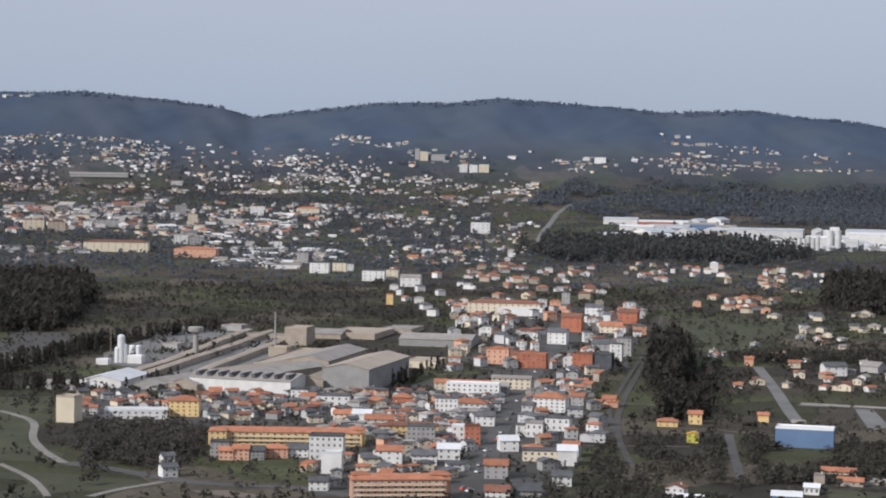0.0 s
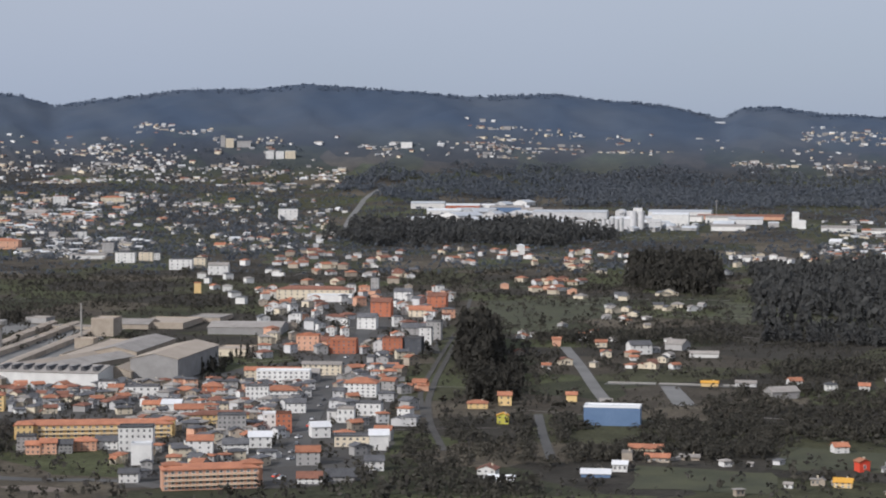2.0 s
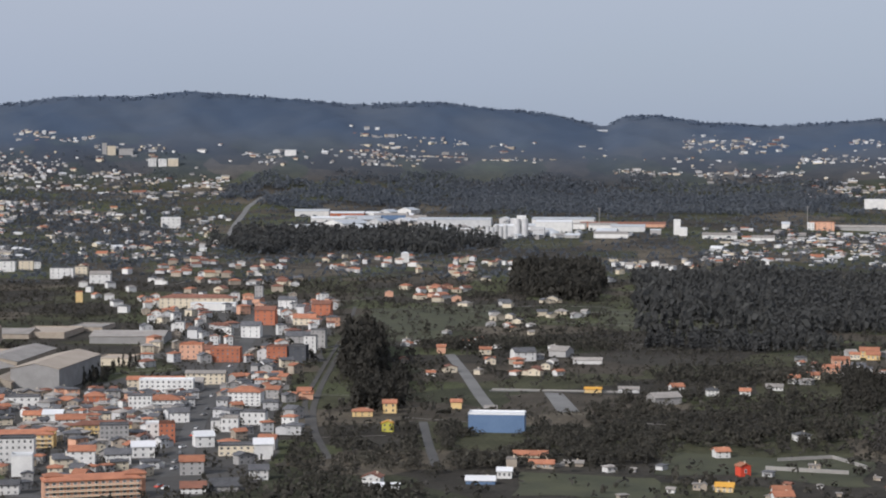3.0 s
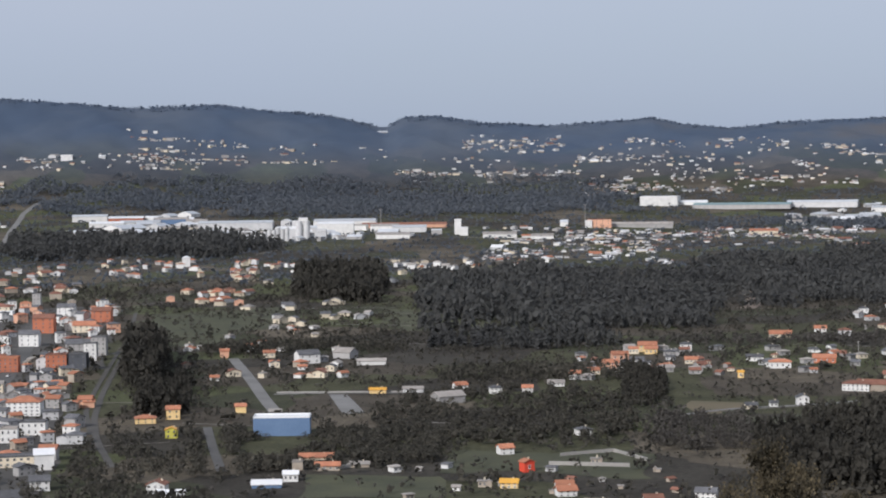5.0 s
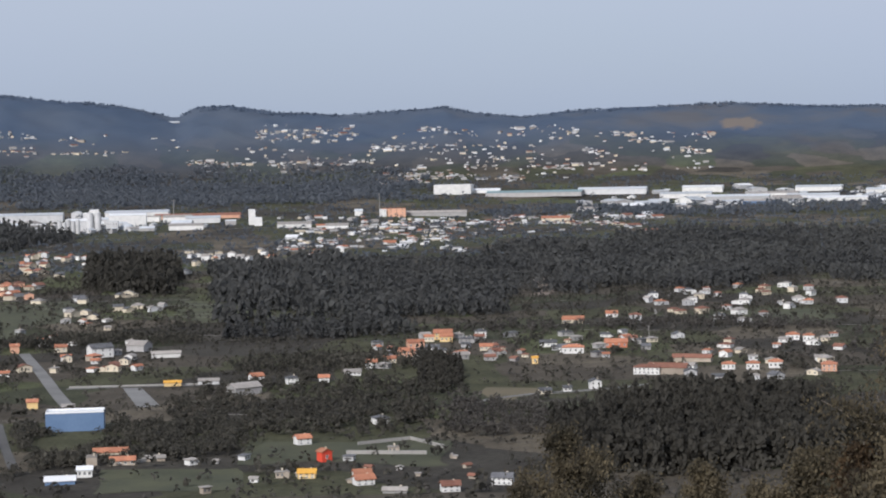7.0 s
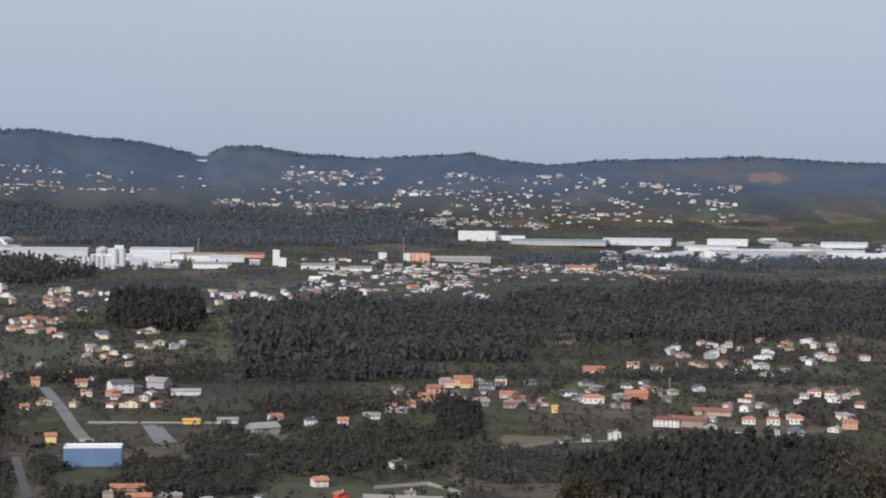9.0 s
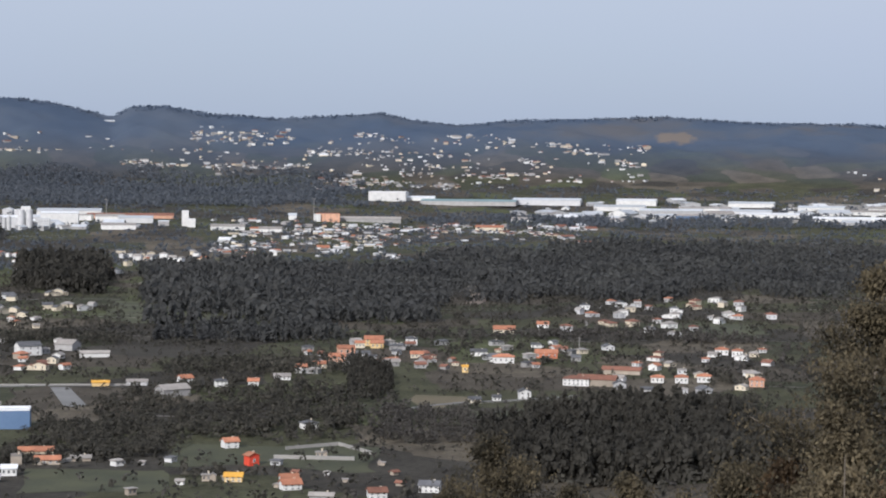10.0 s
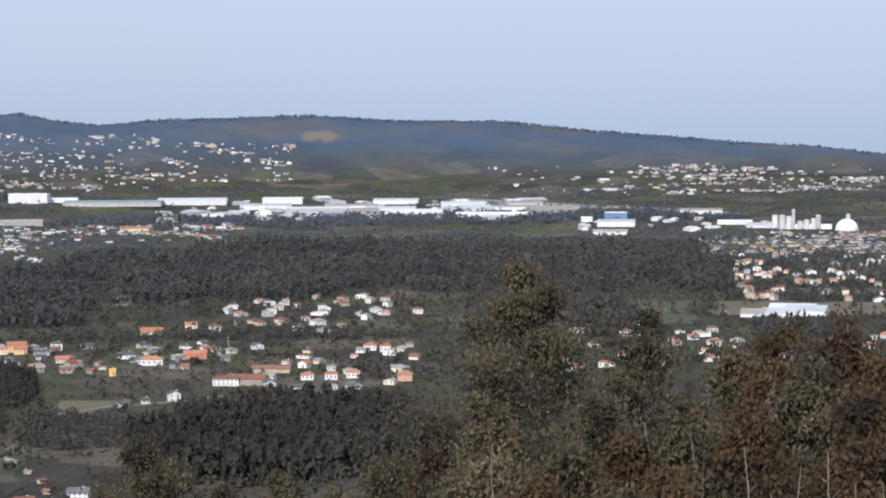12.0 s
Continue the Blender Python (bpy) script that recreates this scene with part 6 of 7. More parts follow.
building("apartment_block", -1478, 3107, 20.6, 14.4, 16.5, 0, "grey", "slate", shape='flat', storeys=4, cols=2, group='city blocks', category='building')
building("apartment_block", -1205, 2534, 20.2, 12.1, 13.5, 0, "white", "slate", shape='flat', storeys=3, cols=3, group='city blocks', category='building')
building("apartment_block", -1178, 2526, 16.7, 10.0, 11.7, 0, "grey", "slate", shape='flat', storeys=3, cols=3, group='city blocks', category='building')
building("apartment_block", -1052, 2533, 16.4, 9.9, 9.9, 0, "white", "slate", shape='flat', storeys=3, cols=2, group='city blocks', category='building')
building("apartment_block", -1352, 3161, 24.7, 14.8, 16.5, 0, "white", "orange", shape='flat', storeys=3, cols=3, group='city blocks', category='building')
building("apartment_block", -1286, 3245, 41.8, 20.9, 10.5, 0, "cream", "orange", shape='hip', storeys=2, cols=5, group='city blocks', category='building')
building("apartment_block", -811, 2191, 8.4, 5.0, 8.4, 0, "white", "slate", shape='flat', storeys=2, cols=2, group='city blocks', category='building')
building("apartment_block", -903, 2195, 42.6, 20.0, 4.3, 0, "white", "fibre", shape='flat', storeys=0, cols=0, group='city blocks', category='building')
building("apartment_block", -1204, 3960, 17.4, 7.0, 14.9, 0, "white", "white", shape='flat', storeys=3, cols=2, group='city blocks', category='building')
building("apartment_block", -1182, 3963, 17.4, 6.9, 14.9, 0, "white", "white", shape='flat', storeys=3, cols=2, group='city blocks', category='building')
building("apartment_block", -1161, 3972, 22.3, 8.9, 14.9, 0, "cream", "white", shape='flat', storeys=3, cols=2, group='city blocks', category='building')
building("apartment_block", -1916, 3621, 122.6, 30.0, 3.7, 0, "grey", "fibre", shape='gable', storeys=0, cols=0, group='city blocks', category='building')
building("apartment_block", -1320, 3986, 10.1, 14.0, 22.7, 0, "grey", "slate", shape='flat', storeys=0, cols=0, group='city blocks', category='building')
building("apartment_block", -1305, 3989, 17.6, 14.0, 17.6, 0, "cream", "slate", shape='flat', storeys=0, cols=0, group='city blocks', category='building')
building("apartment_block", -1276, 4000, 30.2, 14.0, 11.3, 0, "grey", "slate", shape='flat', storeys=0, cols=0, group='city blocks', category='building')
building("apartment_block", -927, 4091, 25.2, 14.0, 10.1, 0, "white", "white", shape='flat', storeys=0, cols=0, group='city blocks', category='building')
building("far_house", *polar(-3.3, 4500), 24.0, 12.0, 3.6, 0, "grey", "zinc", shape='gable', storeys=0, cols=0, group='scattered houses', category='house')
village(-11.1, -10.0, 4365, 4400, 10, (6.0, 15.0), (2.0, 3.2), ['white', 'pale'], ['fibre', 'white'], "small white settlement high on the hillside", 3, 0.3, 62)
village(-30.7, -29.8, 4545, 4570, 8, (6.0, 15.0), (2.0, 3.2), ['white', 'pale'], ['fibre', 'white'], "small white settlement near the hilltop", 2, 0.3, 63)
village(-30.8, -26.6, 3000, 3644, 326, (7.9, 20.0), (3.0, 5.8), ['white', 'pale', 'cream', 'pale', 'grey', 'stone'], ['slate', 'rust', 'fibre'], "crowded far city quarter of pale blocks", 12, 0.2, 17)
village(-26.8, -20.0, 2732, 3730, 462, (5.9, 14.5), (2.4, 4.8), ['white', 'pale', 'cream', 'pale', 'grey', 'stone'], ['slate', 'orange', 'fibre', 'white'], "crowded far city quarter of white houses", 14, 0.15, 18)
village(-24.4, -20.3, 2376, 2740, 190, (6.1, 15.4), (1.5, 2.7), ['white', 'pale', 'pale', 'cream', 'grey'], ['slate', 'fibre', 'white'], "far rows of white town houses", 6, 0.2, 19)
village(-30.7, -28.3, 2446, 2798, 69, (5.5, 12.6), (1.6, 3.2), ['white', 'pale', 'cream', 'pale', 'grey', 'stone'], ['slate', 'rust', 'fibre'], "far houses at the edge of the city", 4, 0.2, 20)
village(-20.0, -14.6, 2468, 3702, 244, (4.8, 12.0), (2.3, 3.7), ['white', 'pale', 'pale', 'cream', 'grey'], ['slate', 'orange', 'fibre', 'white'], "far scattered white houses in the fields", 10, 0.12, 21)
village(-31.1, -25.8, 4126, 4292, 707, (4.4, 12.6), (1.6, 3.1), ['pale', 'cream', 'stone', 'grey', 'white', 'grey'], ['slate', 'rust', 'white', 'fibre'], "far village of small white and grey houses on the slope", 16, 0.08, 22)
village(-25.8, -18.6, 3932, 4302, 652, (4.4, 11.1), (1.6, 3.0), ['pale', 'cream', 'stone', 'grey', 'white', 'grey'], ['slate', 'rust', 'white', 'fibre'], "far village of small white and grey houses on the slope", 18, 0.07, 23)
village(-30.8, -25.8, 3710, 4130, 299, (5.2, 14.1), (1.8, 3.2), ['pale', 'cream', 'stone', 'grey', 'white', 'grey'], ['slate', 'rust', 'fibre'], "far village of small white and grey houses on the slope", 8, 0.10, 24)
village(-18.6, -14.5, 3708, 4252, 272, (5.3, 13.1), (1.8, 3.2), ['pale', 'cream', 'stone', 'grey', 'white', 'grey'], ['slate', 'rust', 'white', 'fibre'], "far village of small white and grey houses on the slope", 8, 0.08, 25)
village(-14.2, -8.7, 4150, 4228, 163, (5.5, 13.9), (1.9, 2.8), ['pale', 'cream', 'stone', 'grey', 'white', 'grey'], ['slate', 'rust', 'white', 'fibre'], "far village of small white and grey houses on the slope", 7, 0.07, 26)
village(-21.0, -19.8, 4278, 4348, 69, (4.5, 10.4), (1.7, 2.9), ['pale', 'cream', 'stone', 'grey', 'white', 'grey'], ['slate', 'rust', 'white', 'fibre'], "far village of small white and grey houses on the slope", 3, 0.17, 27)
village(-10.9, -3.0, 4184, 4336, 244, (4.5, 12.8), (1.6, 2.6), ['pale', 'cream', 'stone', 'grey', 'white', 'grey'], ['slate', 'rust', 'white', 'fibre'], "far village of small white and grey houses on the slope", 10, 0.06, 28)
village(-3.0, 2.7, 4074, 4236, 244, (4.4, 12.5), (1.6, 2.8), ['pale', 'cream', 'stone', 'grey', 'white', 'grey'], ['slate', 'rust', 'white', 'fibre'], "far village of small white and grey houses on the slope", 8, 0.07, 29)
village(-0.9, 2.2, 4276, 4426, 163, (4.6, 10.5), (1.7, 3.0), ['pale', 'cream', 'stone', 'grey', 'white', 'grey'], ['slate', 'rust', 'white', 'fibre'], "far village of small white and grey houses on the slope", 5, 0.10, 30)
village(2.6, 8.9, 3788, 4380, 516, (4.3, 11.0), (1.6, 2.4), ['pale', 'cream', 'stone', 'grey', 'white', 'grey'], ['slate', 'rust', 'white', 'fibre'], "far village of small white and grey houses on the slope", 18, 0.07, 31)
village(8.9, 13.0, 3974, 4306, 190, (4.4, 11.2), (1.6, 2.5), ['pale', 'cream', 'stone', 'grey', 'white', 'grey'], ['slate', 'rust', 'white', 'fibre'], "far village of small white and grey houses on the slope", 7, 0.07, 32)
village(18.8, 30.7, 3664, 4142, 489, (4.2, 11.8), (1.5, 2.6), ['pale', 'cream', 'stone', 'grey', 'white', 'grey'], ['slate', 'rust', 'white', 'fibre'], "far village of small white and grey houses on the slope", 14, 0.05, 33)
village(25.1, 30.8, 2438, 2896, 353, (4.2, 12.9), (1.4, 2.4), ['white', 'pale', 'cream', 'pale', 'grey', 'stone'], ['slate', 'rust', 'fibre'], "far crowded village of pale houses", 8, 0.16, 34)
village(-0.3, 5.6, 2370, 3100, 326, (4.3, 13.1), (1.4, 2.5), ['white', 'pale', 'pale', 'cream', 'grey'], ['slate', 'fibre', 'white', 'orange'], "far white houses along the lanes", 12, 0.12, 35)
village(5.6, 11.5, 2664, 3160, 190, (4.6, 15.8), (1.4, 2.3), ['white', 'pale', 'pale', 'cream', 'grey'], ['fibre', 'white', 'rust'], "far white houses along the lanes", 8, 0.12, 36)
village(-13.1, -8.8, 3052, 3458, 78, (13.7, 43.0), (2.4, 5.9), ['white', 'pale', 'grey', 'pale'], ['white', 'zinc', 'fibre', 'zinc'], "far white sheds of an industrial estate", 9, 0.15, 37)
village(-8.8, -1.3, 2896, 3236, 117, (11.1, 36.8), (2.8, 7.4), ['white', 'pale', 'grey', 'pale'], ['white', 'zinc', 'fibre', 'zinc'], "far white sheds of an industrial estate", 10, 0.14, 38)
village(8.9, 21.2, 3208, 3640, 195, (14.4, 61.7), (2.1, 5.1), ['white', 'pale', 'grey', 'pale'], ['white', 'zinc', 'fibre', 'zinc'], "far white sheds of an industrial estate", 14, 0.12, 39)
village(21.6, 27.3, 2912, 3192, 52, (9.2, 33.0), (1.8, 4.6), ['white', 'pale', 'grey', 'pale'], ['white', 'zinc', 'fibre', 'zinc'], "far white sheds of an industrial estate", 6, 0.12, 40)

# ---- scattered houses ----
hamlet(-16.7, -12.4, 1960, 2502, 44, (6.7, 12.1), (3.4, 6.0), ['white', 'pale', 'cream', 'stone', 'grey'], ['rust', 'slate', 'fibre', 'orange'], "far_house", "scattered houses", ('gable', 'hip'), 0, "", 0, 41)
hamlet(-19.3, -16.7, 1724, 2352, 16, (6.1, 11.0), (3.7, 6.1), ['white', 'white', 'cream'], ['orange', 'slate', 'rust', 'fibre'], "far_house", "scattered houses", ('gable', 'hip'), 0, "", 0, 42)
hamlet(-12.2, -8.7, 2242, 2574, 22, (5.8, 10.1), (2.9, 5.8), ['white', 'pale', 'cream', 'grey'], ['orange', 'slate', 'rust', 'fibre'], "far_house", "scattered houses", ('gable', 'hip'), 0, "", 0, 43)
hamlet(-8.0, -5.8, 2114, 2486, 22, (5.5, 11.1), (3.5, 6.2), ['white', 'pale', 'cream', 'grey'], ['orange', 'rust', 'slate'], "far_house", "scattered houses", ('gable', 'hip'), 0, "", 0, 44)
hamlet(-9.8, -7.3, 1827, 2010, 14, (6.9, 11.5), (3.5, 5.2), ['cream', 'pale', 'salmon', 'white'], ['orange', 'rust', 'slate'], "far_house", "scattered houses", ('gable', 'hip'), 0, "", 0, 45)
hamlet(-7.5, -3.7, 1574, 1831, 14, (7.2, 11.2), (2.6, 4.1), ['white', 'pale', 'cream'], ['slate', 'fibre'], "far_house", "scattered houses", ('gable', 'hip'), 0, "", 0, 46)
hamlet(-4.1, -0.3, 2120, 2516, 22, (5.6, 10.4), (2.8, 5.6), ['white', 'pale', 'cream'], ['slate', 'orange', 'fibre'], "far_house", "scattered houses", ('gable', 'hip'), 0, "", 0, 47)
hamlet(26.3, 30.8, 1706, 2084, 26, (5.7, 10.2), (2.8, 5.1), ['white', 'pale', 'cream', 'stone'], ['rust', 'slate', 'fibre', 'orange'], "far_house", "scattered houses", ('gable', 'hip'), 0, "", 0, 48)
hamlet(25.1, 30.8, 2008, 2402, 40, (5.3, 10.6), (2.6, 4.6), ['white', 'pale', 'cream'], ['slate', 'fibre', 'orange'], "far_house", "scattered houses", ('gable', 'hip'), 0, "", 0, 49)
hamlet(24.3, 30.8, 1264, 1480, 16, (4.9, 9.1), (2.1, 3.7), ['white', 'pale', 'cream'], ['slate', 'fibre', 'orange'], "far_house", "scattered houses", ('gable', 'hip'), 0, "", 0, 50)
hamlet(10.5, 16.7, 1459, 1832, 36, (5.4, 9.9), (2.5, 4.4), ['white', 'pale', 'cream', 'pale'], ['rust', 'slate', 'fibre', 'orange'], "far_house", "scattered houses", ('gable', 'hip'), 0, "", 1, 51)
hamlet(2.6, 10.9, 1173, 1381, 44, (4.2, 7.7), (1.9, 3.1), ['white', 'pale', 'cream', 'grey'], ['rust', 'slate', 'fibre', 'orange'], "far_house", "scattered houses", ('gable', 'hip'), 0, "", 1, 52)
hamlet(11.0, 16.7, 1069, 1372, 24, (4.8, 8.1), (2.2, 3.3), ['white', 'pale', 'cream'], ['orange', 'slate', 'rust', 'fibre'], "far_house", "scattered houses", ('gable', 'hip'), 0, "", 1, 53)
hamlet(20.9, 26.7, 1180, 1492, 20, (5.6, 9.6), (2.4, 4.0), ['white', 'pale', 'cream'], ['orange', 'slate', 'rust', 'fibre'], "far_house", "scattered houses", ('gable', 'hip'), 0, "", 1, 54)
hamlet(-9.6, -4.2, 1210, 1588, 16, (4.6, 8.4), (2.1, 3.4), ['white', 'pale', 'cream'], ['orange', 'fibre'], "far_house", "scattered houses", ('gable', 'hip'), 0, "", 1, 55)
hamlet(-3.1, 6.9, 735, 817, 10, (1.9, 3.7), (1.2, 1.9), ['white', 'grey', 'stone'], ['fibre', 'rust'], "garden_shed", "sheds", ('gable', 'hip'), 0, "", 0, 56)

# ---- woods ----
wood("tall_wood", -11.2, -9.95, 1150, 1430, 330, (16, 25), "pine", "dark tall conifers in a dense stand beside the railway", 1, 44, 0.062, 1.0, 57, True, 3.0, 0.0)
wood("tall_wood", -11.0, -9.1, 1005, 1190, 230, (7, 13), "pine", "lower dark conifers before the tall stand", 1, 44, 0.062, 1.1, 210, True, 3.0, 0.15)
wood("dark_wood", -32.0, -28.0, 1531, 2116, 1710, (14, 20), "pine", "dark conifer wood at the valley edge", 0, 19, 0.09, 1.1, 58, True, 3.0, 0.0)
tree_row("conifer_row", (-619, 1028), (-668, 1269), 110, (9, 13), "pine", "row of dark conifers beside the works", 59)
tree_row("conifer_row", (-668, 1269), (-645, 1446), 60, (8, 12), "pine", "row of dark conifers beside the works", 60)
tree_row("conifer_row", (-583, 981), (-541, 1001), 40, (7, 11), "pine", "row of dark conifers beside the works", 61)
tree_row("conifer_row", (-371, 1084), (-390, 1210), 24, (6, 10), "pine", "row of dark conifers beside the works", 62)
tree_row("conifer_row", (-511, 1015), (-515, 1094), 26, (5, 9), "pine", "row of dark conifers beside the works", 63)
wood("bare_wood", -28.6, -24.3, 788, 968, 300, (4, 8), "bare", "leafless trees and scrub below the houses", 1, 44, 0.062, 1.1, 64, True, 3.0, 0.0)
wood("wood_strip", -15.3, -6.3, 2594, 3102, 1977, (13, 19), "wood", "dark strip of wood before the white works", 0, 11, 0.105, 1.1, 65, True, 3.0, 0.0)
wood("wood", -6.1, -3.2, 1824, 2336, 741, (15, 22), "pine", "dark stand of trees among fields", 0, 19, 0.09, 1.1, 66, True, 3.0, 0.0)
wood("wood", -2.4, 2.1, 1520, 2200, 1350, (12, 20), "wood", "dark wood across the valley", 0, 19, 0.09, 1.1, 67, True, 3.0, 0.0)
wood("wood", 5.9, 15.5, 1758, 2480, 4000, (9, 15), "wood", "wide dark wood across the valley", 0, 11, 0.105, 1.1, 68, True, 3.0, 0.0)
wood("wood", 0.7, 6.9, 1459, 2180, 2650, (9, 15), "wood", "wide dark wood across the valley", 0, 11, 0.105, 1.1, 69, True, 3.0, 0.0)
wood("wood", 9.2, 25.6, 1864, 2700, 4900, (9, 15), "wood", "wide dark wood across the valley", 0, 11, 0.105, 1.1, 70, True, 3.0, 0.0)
wood("wood", 3.8, 5.4, 1039, 1250, 170, (6, 10), "pine", "tall dark trees behind the meadow", 1, 44, 0.062, 1.1, 71, True, 3.0, 0.0)
wood("hedge", -9.3, -0.7, 814, 961, 620, (3, 6.5), "broad", "dark hedges and bushes between the plots", 1, 44, 0.062, 1.2, 72, True, 3.0, 0.0)
wood("hedge", -3.8, 4.5, 870, 1128, 600, (4, 8), "broad", "dark trees and bushes between the plots", 1, 44, 0.062, 1.2, 73, True, 3.0, 0.1)
wood("scrub", 4.5, 8.9, 868, 991, 240, (5, 9), "bare", "pale leafless scrub beside the meadow", 1, 44, 0.062, 1.2, 74, True, 3.0, 0.0)
wood("conifers", 7.8, 17.8, 710, 962, 1500, (10, 17), "pine", "dark conifers on the near slope", 1, 44, 0.062, 1.0, 75, True, 3.0, 0.15)
wood("conifers", 8.3, 17.4, 707, 949, 787, (10, 17), "pine", "dark conifers on the near slope", 1, 44, 0.062, 1.0, 76, True, 3.0, 0.1)
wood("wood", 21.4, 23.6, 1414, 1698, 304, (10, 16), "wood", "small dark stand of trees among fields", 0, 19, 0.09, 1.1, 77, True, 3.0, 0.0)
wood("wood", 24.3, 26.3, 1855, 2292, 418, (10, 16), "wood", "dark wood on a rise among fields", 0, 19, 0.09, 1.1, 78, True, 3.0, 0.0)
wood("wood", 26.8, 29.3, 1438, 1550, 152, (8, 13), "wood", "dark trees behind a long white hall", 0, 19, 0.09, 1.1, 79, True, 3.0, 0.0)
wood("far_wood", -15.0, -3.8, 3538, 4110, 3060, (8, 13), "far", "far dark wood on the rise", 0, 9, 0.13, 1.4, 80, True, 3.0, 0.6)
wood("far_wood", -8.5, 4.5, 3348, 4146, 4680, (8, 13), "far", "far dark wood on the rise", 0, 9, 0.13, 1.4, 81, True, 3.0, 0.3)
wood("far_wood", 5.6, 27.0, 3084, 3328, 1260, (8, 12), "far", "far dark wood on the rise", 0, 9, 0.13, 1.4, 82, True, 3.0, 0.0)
wood("copse", -13.2, -7.6, 700, 960, 330, (3, 7), "broad", "dark garden trees and scrub beside the railway", 0, 22, 0.09, 1.2, 201, True, 2.5, 0.25)
wood("copse", -9.5, -2.0, 1375, 1450, 260, (5, 10), "broad", "dark belt of trees between the plots", 0, 22, 0.09, 1.2, 202, True, 2.5, 0.1)
wood("copse", -2.5, 5.5, 1160, 1250, 260, (4, 9), "broad", "dark belt of trees between the plots", 0, 22, 0.09, 1.2, 203, True, 2.5, 0.15)
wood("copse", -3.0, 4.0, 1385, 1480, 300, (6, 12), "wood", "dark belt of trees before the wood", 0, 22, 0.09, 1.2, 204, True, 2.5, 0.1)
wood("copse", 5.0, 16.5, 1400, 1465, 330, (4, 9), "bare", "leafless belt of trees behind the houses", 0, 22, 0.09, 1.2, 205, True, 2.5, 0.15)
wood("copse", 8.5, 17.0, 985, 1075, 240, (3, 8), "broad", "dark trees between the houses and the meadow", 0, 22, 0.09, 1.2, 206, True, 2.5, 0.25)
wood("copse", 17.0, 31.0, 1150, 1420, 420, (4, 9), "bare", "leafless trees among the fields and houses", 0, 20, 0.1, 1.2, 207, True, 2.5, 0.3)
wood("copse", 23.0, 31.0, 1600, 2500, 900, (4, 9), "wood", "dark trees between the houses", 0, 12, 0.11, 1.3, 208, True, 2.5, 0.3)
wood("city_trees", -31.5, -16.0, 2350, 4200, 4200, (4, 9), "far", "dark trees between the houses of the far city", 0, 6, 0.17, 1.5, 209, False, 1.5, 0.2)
wood("town_trees", -26.0, -12.4, 730, 1320, 330, (2, 5), "broad", "small dark garden trees between the town houses", 0, 16, 0.1, 1.2, 211, False, 0.5, 0.1)
tracks("farm_tracks", -33, 33, 820, 3000, 260, GRAVEL, "pale farm tracks between the plots", 90)
hedgerows("hedgerows", -33, 33, 720, 2200, 330, (2.5, 6.0), "broad", "dark hedgerows between the plots", 91)
wood("valley_trees", -33, 33, 640, 2100, 10500, (2.2, 6.5), "broad", "scattered broad-leaved trees and scrub of the valley", 0, 11, 0.14, 1.15, 72, False, 3.5, 0.5)
wood("valley_scrub", -33, 33, 640, 2100, 7500, (1.4, 4.5), "bare", "leafless scrub of the valley", 0, 8, 0.15, 1.4, 73, False, 3.0, 0.35)
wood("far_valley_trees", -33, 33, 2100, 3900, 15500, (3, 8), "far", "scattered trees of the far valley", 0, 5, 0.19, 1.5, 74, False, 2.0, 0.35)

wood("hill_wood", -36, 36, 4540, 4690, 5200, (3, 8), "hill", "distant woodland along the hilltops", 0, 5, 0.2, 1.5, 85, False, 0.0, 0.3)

# ---- parked cars ----
car(-230, 787, 70, "white")
car(-235, 806, 75, "grey")
car(-240, 831, 100, "dark")
car(-245, 852, 70, "white")
car(-251, 892, 75, "red")
car(-257, 918, 100, "white")
car(-267, 970, 70, "grey")
car(-272, 994, 75, "dark")
car(-286, 1055, 100, "white")
car(-222, 738, 70, "red")
car(-218, 733, 75, "white")
car(-234, 818, 100, "grey")
car(-311, 1182, 70, "dark")
car(-319, 1226, 75, "white")
car(-294, 1207, 100, "red")
car(-287, 1202, 70, "white")
car(-256, 723, 75, "grey")
car(-258, 715, 100, "dark")

# ---- trees near the lookout ----
gum_tree(20.09, 62, 15.9, 7.5, "gum", "tall eucalyptus with thin grey-green drooping leaves on the slope", 83, clusters=520, per=80, long=0.16, bare_below=0.3)
gum_tree(23.77, 55, 12.7, 5.0, "gum", "tall eucalyptus with thin grey-green drooping leaves on the slope", 84, clusters=230, per=60, long=0.16, bare_below=0.38)
gum_tree(26.06, 50, 10.8, 4.3, "gum", "tall eucalyptus with thin grey-green drooping leaves on the slope", 85, clusters=230, per=60, long=0.16, bare_below=0.42)
gum_tree(27.91, 48, 11.2, 2.8, "rusty", "rust-brown young eucalyptus with dry leaves on the slope", 86, clusters=140, per=60, long=0.16, bare_below=0.39)
gum_tree(29.65, 45, 10.4, 3.4, "rusty", "rust-brown young eucalyptus with dry leaves on the slope", 87, clusters=230, per=60, long=0.16, bare_below=0.4)
gum_tree(30.96, 42, 9.3, 2.8, "rusty", "rust-brown young eucalyptus with dry leaves on the slope", 88, clusters=230, per=60, long=0.16, bare_below=0.42)
gum_tree(32.10, 46, 10.7, 4.1, "rusty", "rust-brown young eucalyptus with dry leaves on the slope", 89, clusters=230, per=60, long=0.16, bare_below=0.39)
gum_tree(22.23, 50, 9.5, 4.3, "gum", "tall eucalyptus with thin grey-green drooping leaves on the slope", 90, clusters=230, per=60, long=0.16, bare_below=0.5)
gum_tree(24.88, 44, 8.4, 3.0, "gum", "tall eucalyptus with thin grey-green drooping leaves on the slope", 91, clusters=230, per=60, long=0.16, bare_below=0.5)
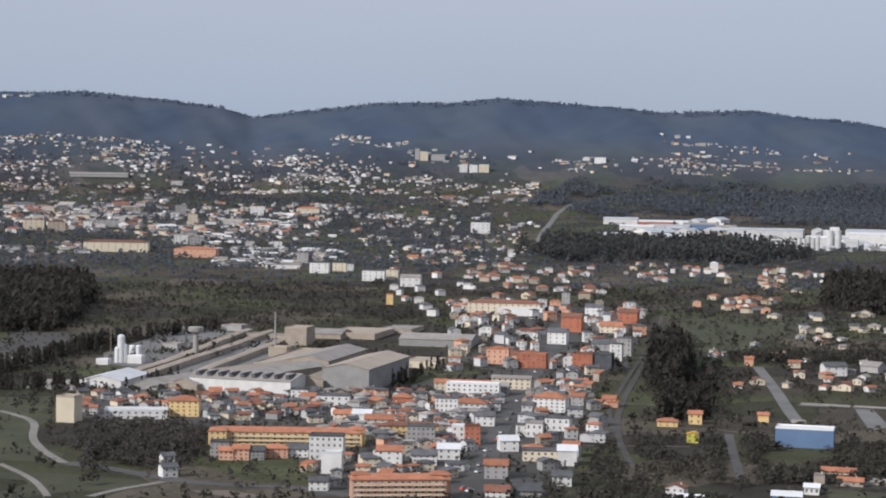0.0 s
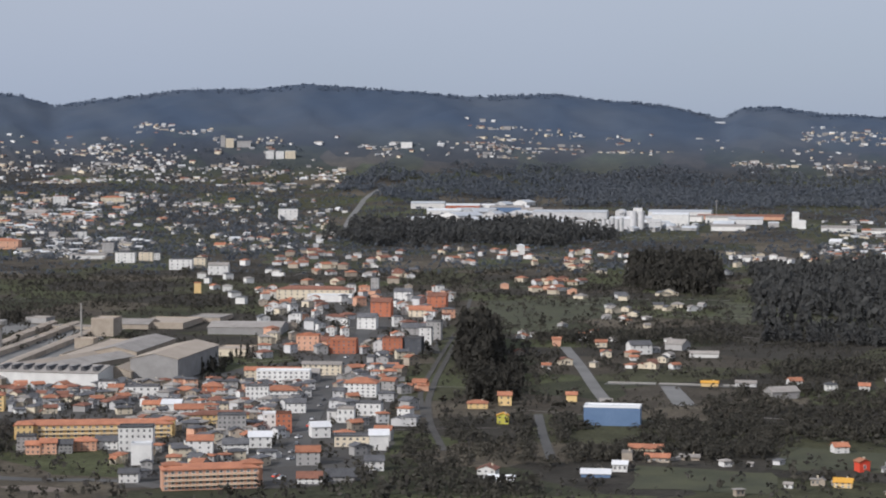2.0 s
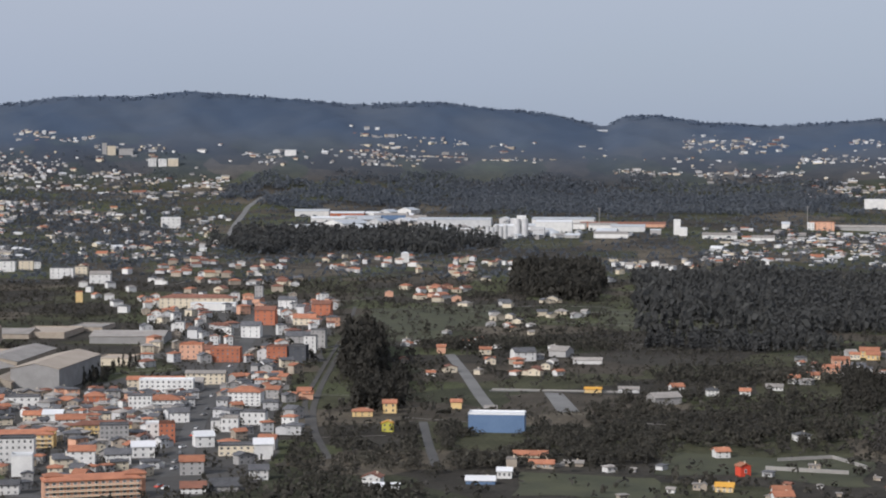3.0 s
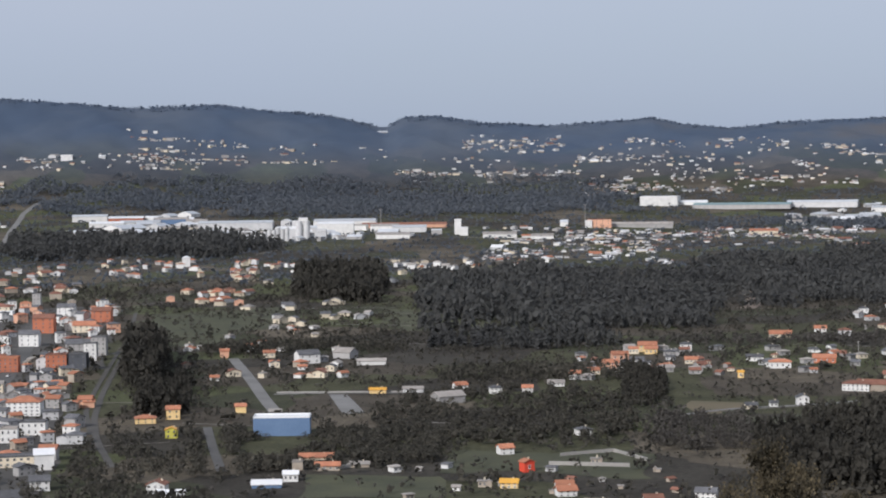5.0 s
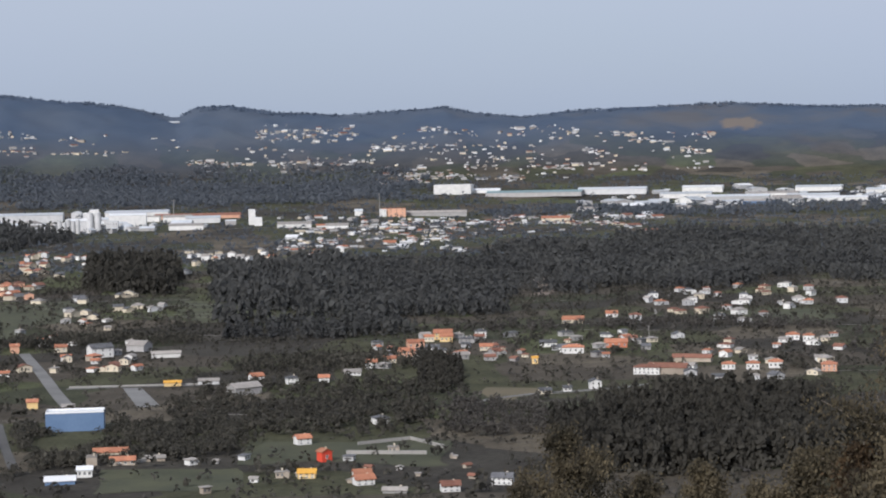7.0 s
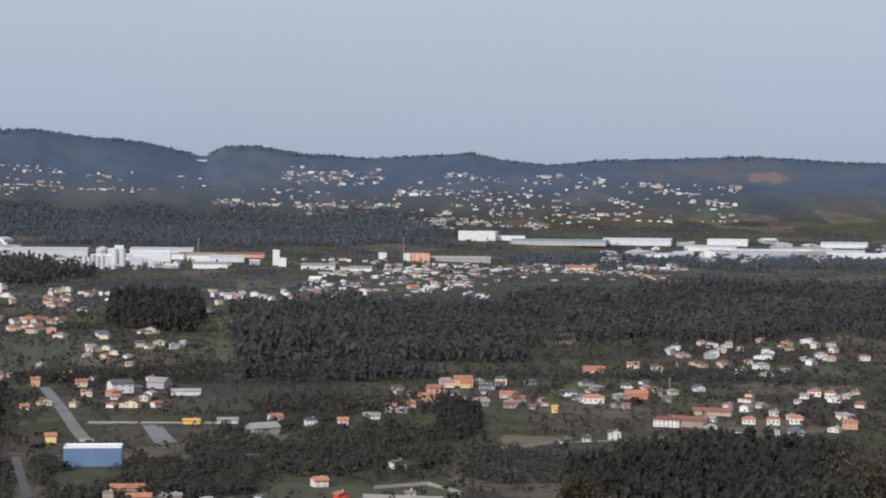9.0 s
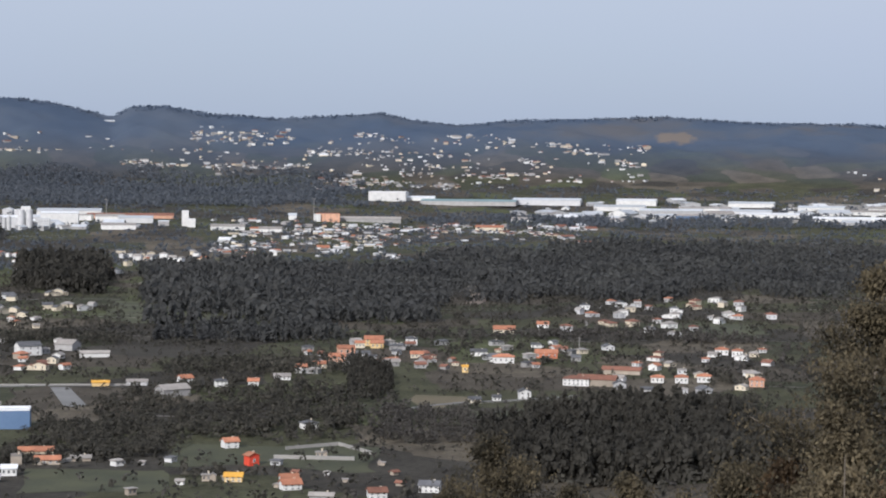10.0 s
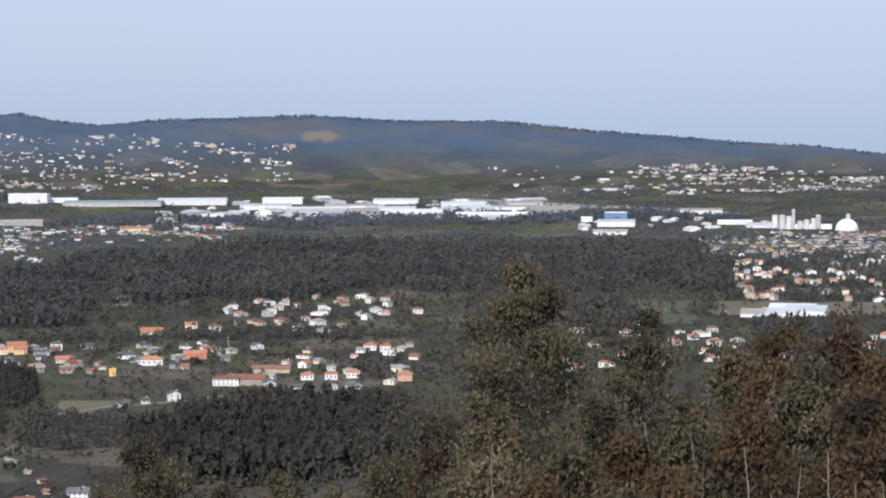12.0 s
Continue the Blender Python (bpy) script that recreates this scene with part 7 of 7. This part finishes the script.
gum_tree(28.66, 40, 8.4, 3.1, "gum", "tall eucalyptus with thin grey-green drooping leaves on the slope", 92, clusters=230, per=60, long=0.16, bare_below=0.46)
gum_tree(18.61, 52, 9.8, 3.5, "gum", "tall eucalyptus with thin grey-green drooping leaves on the slope", 93, clusters=230, per=60, long=0.16, bare_below=0.5)
gum_tree(8.31, 75, 12.1, 5.6, "gum", "tall eucalyptus with thin grey-green drooping leaves on the slope", 94, clusters=230, per=60, long=0.16, bare_below=0.55)
gum_tree(10.76, 80, 11.0, 4.0, "gum", "tall eucalyptus with thin grey-green drooping leaves on the slope", 95, clusters=140, per=60, long=0.16, bare_below=0.55)
gum_tree(12.73, 70, 9.9, 4.7, "gum", "tall eucalyptus with thin grey-green drooping leaves on the slope", 96, clusters=230, per=60, long=0.16, bare_below=0.55)
gum_tree(14.11, 66, 8.9, 3.6, "gum", "tall eucalyptus with thin grey-green drooping leaves on the slope", 97, clusters=140, per=60, long=0.16, bare_below=0.55)
gum_tree(16.01, 68, 10.3, 5.2, "gum", "tall eucalyptus with thin grey-green drooping leaves on the slope", 98, clusters=230, per=60, long=0.16, bare_below=0.55)
gum_tree(17.31, 62, 9.8, 3.6, "rusty", "rust-brown young eucalyptus with dry leaves on the slope", 99, clusters=140, per=60, long=0.16, bare_below=0.55)
gum_tree(19.13, 44, 6.9, 3.6, "gum", "tall eucalyptus with thin grey-green drooping leaves on the slope", 100, clusters=230, per=60, long=0.16, bare_below=0.55)
gum_tree(21.37, 42, 6.8, 3.6, "gum", "tall eucalyptus with thin grey-green drooping leaves on the slope", 101, clusters=230, per=60, long=0.16, bare_below=0.55)
gum_tree(23.26, 40, 6.7, 2.9, "rusty", "rust-brown young eucalyptus with dry leaves on the slope", 102, clusters=230, per=60, long=0.16, bare_below=0.55)
gum_tree(26.82, 38, 7.0, 2.9, "rusty", "rust-brown young eucalyptus with dry leaves on the slope", 103, clusters=230, per=60, long=0.16, bare_below=0.54)
gum_tree(30.32, 36, 7.0, 2.8, "rusty", "rust-brown young eucalyptus with dry leaves on the slope", 104, clusters=230, per=60, long=0.16, bare_below=0.51)
gum_tree(25.00, 40, 7.0, 1.3, "rusty", "slender half-bare young tree with a pale trunk on the slope", 105, clusters=14, per=20, long=0.16, bare_below=0.5)
gum_tree(23.60, 40, 7.2, 1.3, "rusty", "slender half-bare young tree with a pale trunk on the slope", 106, clusters=14, per=20, long=0.16, bare_below=0.5)
gum_tree(28.87, 40, 6.4, 1.3, "rusty", "slender half-bare young tree with a pale trunk on the slope", 107, clusters=14, per=20, long=0.16, bare_below=0.5)
gum_tree(30.08, 40, 6.8, 1.3, "rusty", "slender half-bare young tree with a pale trunk on the slope", 108, clusters=14, per=20, long=0.16, bare_below=0.5)
gum_tree(28.09, 40, 6.2, 1.3, "rusty", "slender half-bare young tree with a pale trunk on the slope", 109, clusters=14, per=20, long=0.16, bare_below=0.5)
gum_tree(18.95, 40, 6.7, 1.3, "rusty", "slender half-bare young tree with a pale trunk on the slope", 110, clusters=14, per=20, long=0.16, bare_below=0.5)
gum_tree(26.49, 40, 6.4, 1.3, "rusty", "slender half-bare young tree with a pale trunk on the slope", 111, clusters=14, per=20, long=0.16, bare_below=0.5)
gum_tree(14.62, 60, 8.1, 3.2, "gum", "tall eucalyptus with thin grey-green drooping leaves on the slope", 112, clusters=110, per=55, long=0.15, bare_below=0.55)
gum_tree(20.33, 38, 5.5, 2.9, "rusty", "rust-brown young eucalyptus with dry leaves on the slope", 113, clusters=110, per=55, long=0.15, bare_below=0.55)
gum_tree(24.28, 37, 5.6, 2.8, "rusty", "rust-brown young eucalyptus with dry leaves on the slope", 114, clusters=110, per=55, long=0.15, bare_below=0.55)
gum_tree(25.68, 38, 6.1, 2.7, "gum", "tall eucalyptus with thin grey-green drooping leaves on the slope", 115, clusters=110, per=55, long=0.15, bare_below=0.55)
gum_tree(29.33, 34, 5.6, 2.6, "rusty", "rust-brown young eucalyptus with dry leaves on the slope", 116, clusters=110, per=55, long=0.15, bare_below=0.55)
gum_tree(27.67, 33, 5.1, 2.5, "rusty", "rust-brown young eucalyptus with dry leaves on the slope", 117, clusters=110, per=55, long=0.15, bare_below=0.55)
gum_tree(31.14, 34, 6.0, 2.6, "rusty", "rust-brown young eucalyptus with dry leaves on the slope", 118, clusters=110, per=55, long=0.15, bare_below=0.55)
gum_tree(18.08, 45, 6.4, 3.0, "gum", "tall eucalyptus with thin grey-green drooping leaves on the slope", 119, clusters=110, per=55, long=0.15, bare_below=0.55)
gum_tree(22.91, 36, 5.3, 2.6, "gum", "tall eucalyptus with thin grey-green drooping leaves on the slope", 120, clusters=110, per=55, long=0.15, bare_below=0.55)
gum_tree(30.33, 31, 4.7, 2.2, "rusty", "rust-brown young eucalyptus with dry leaves on the slope", 121, clusters=110, per=55, long=0.15, bare_below=0.55)
gum_tree(7.12, 70, 9.5, 3.8, "gum", "tall eucalyptus with thin grey-green drooping leaves on the slope", 122, clusters=110, per=55, long=0.15, bare_below=0.55)
for k, (a, d, h) in enumerate([(24.2, 30, 4.6), (25.4, 28, 4.3), (26.6, 31, 5.4), (27.4, 29, 4.4), (28.3, 28, 4.7), (29.1, 30, 5.2), (29.9, 27, 4.3), (30.7, 29, 4.6)]):
    gum_tree(a, d, h, 1.5, "rusty", "slender half-bare young tree with a pale trunk on the slope", 130 + k, clusters=16, per=22, long=0.13, bare_below=0.62)
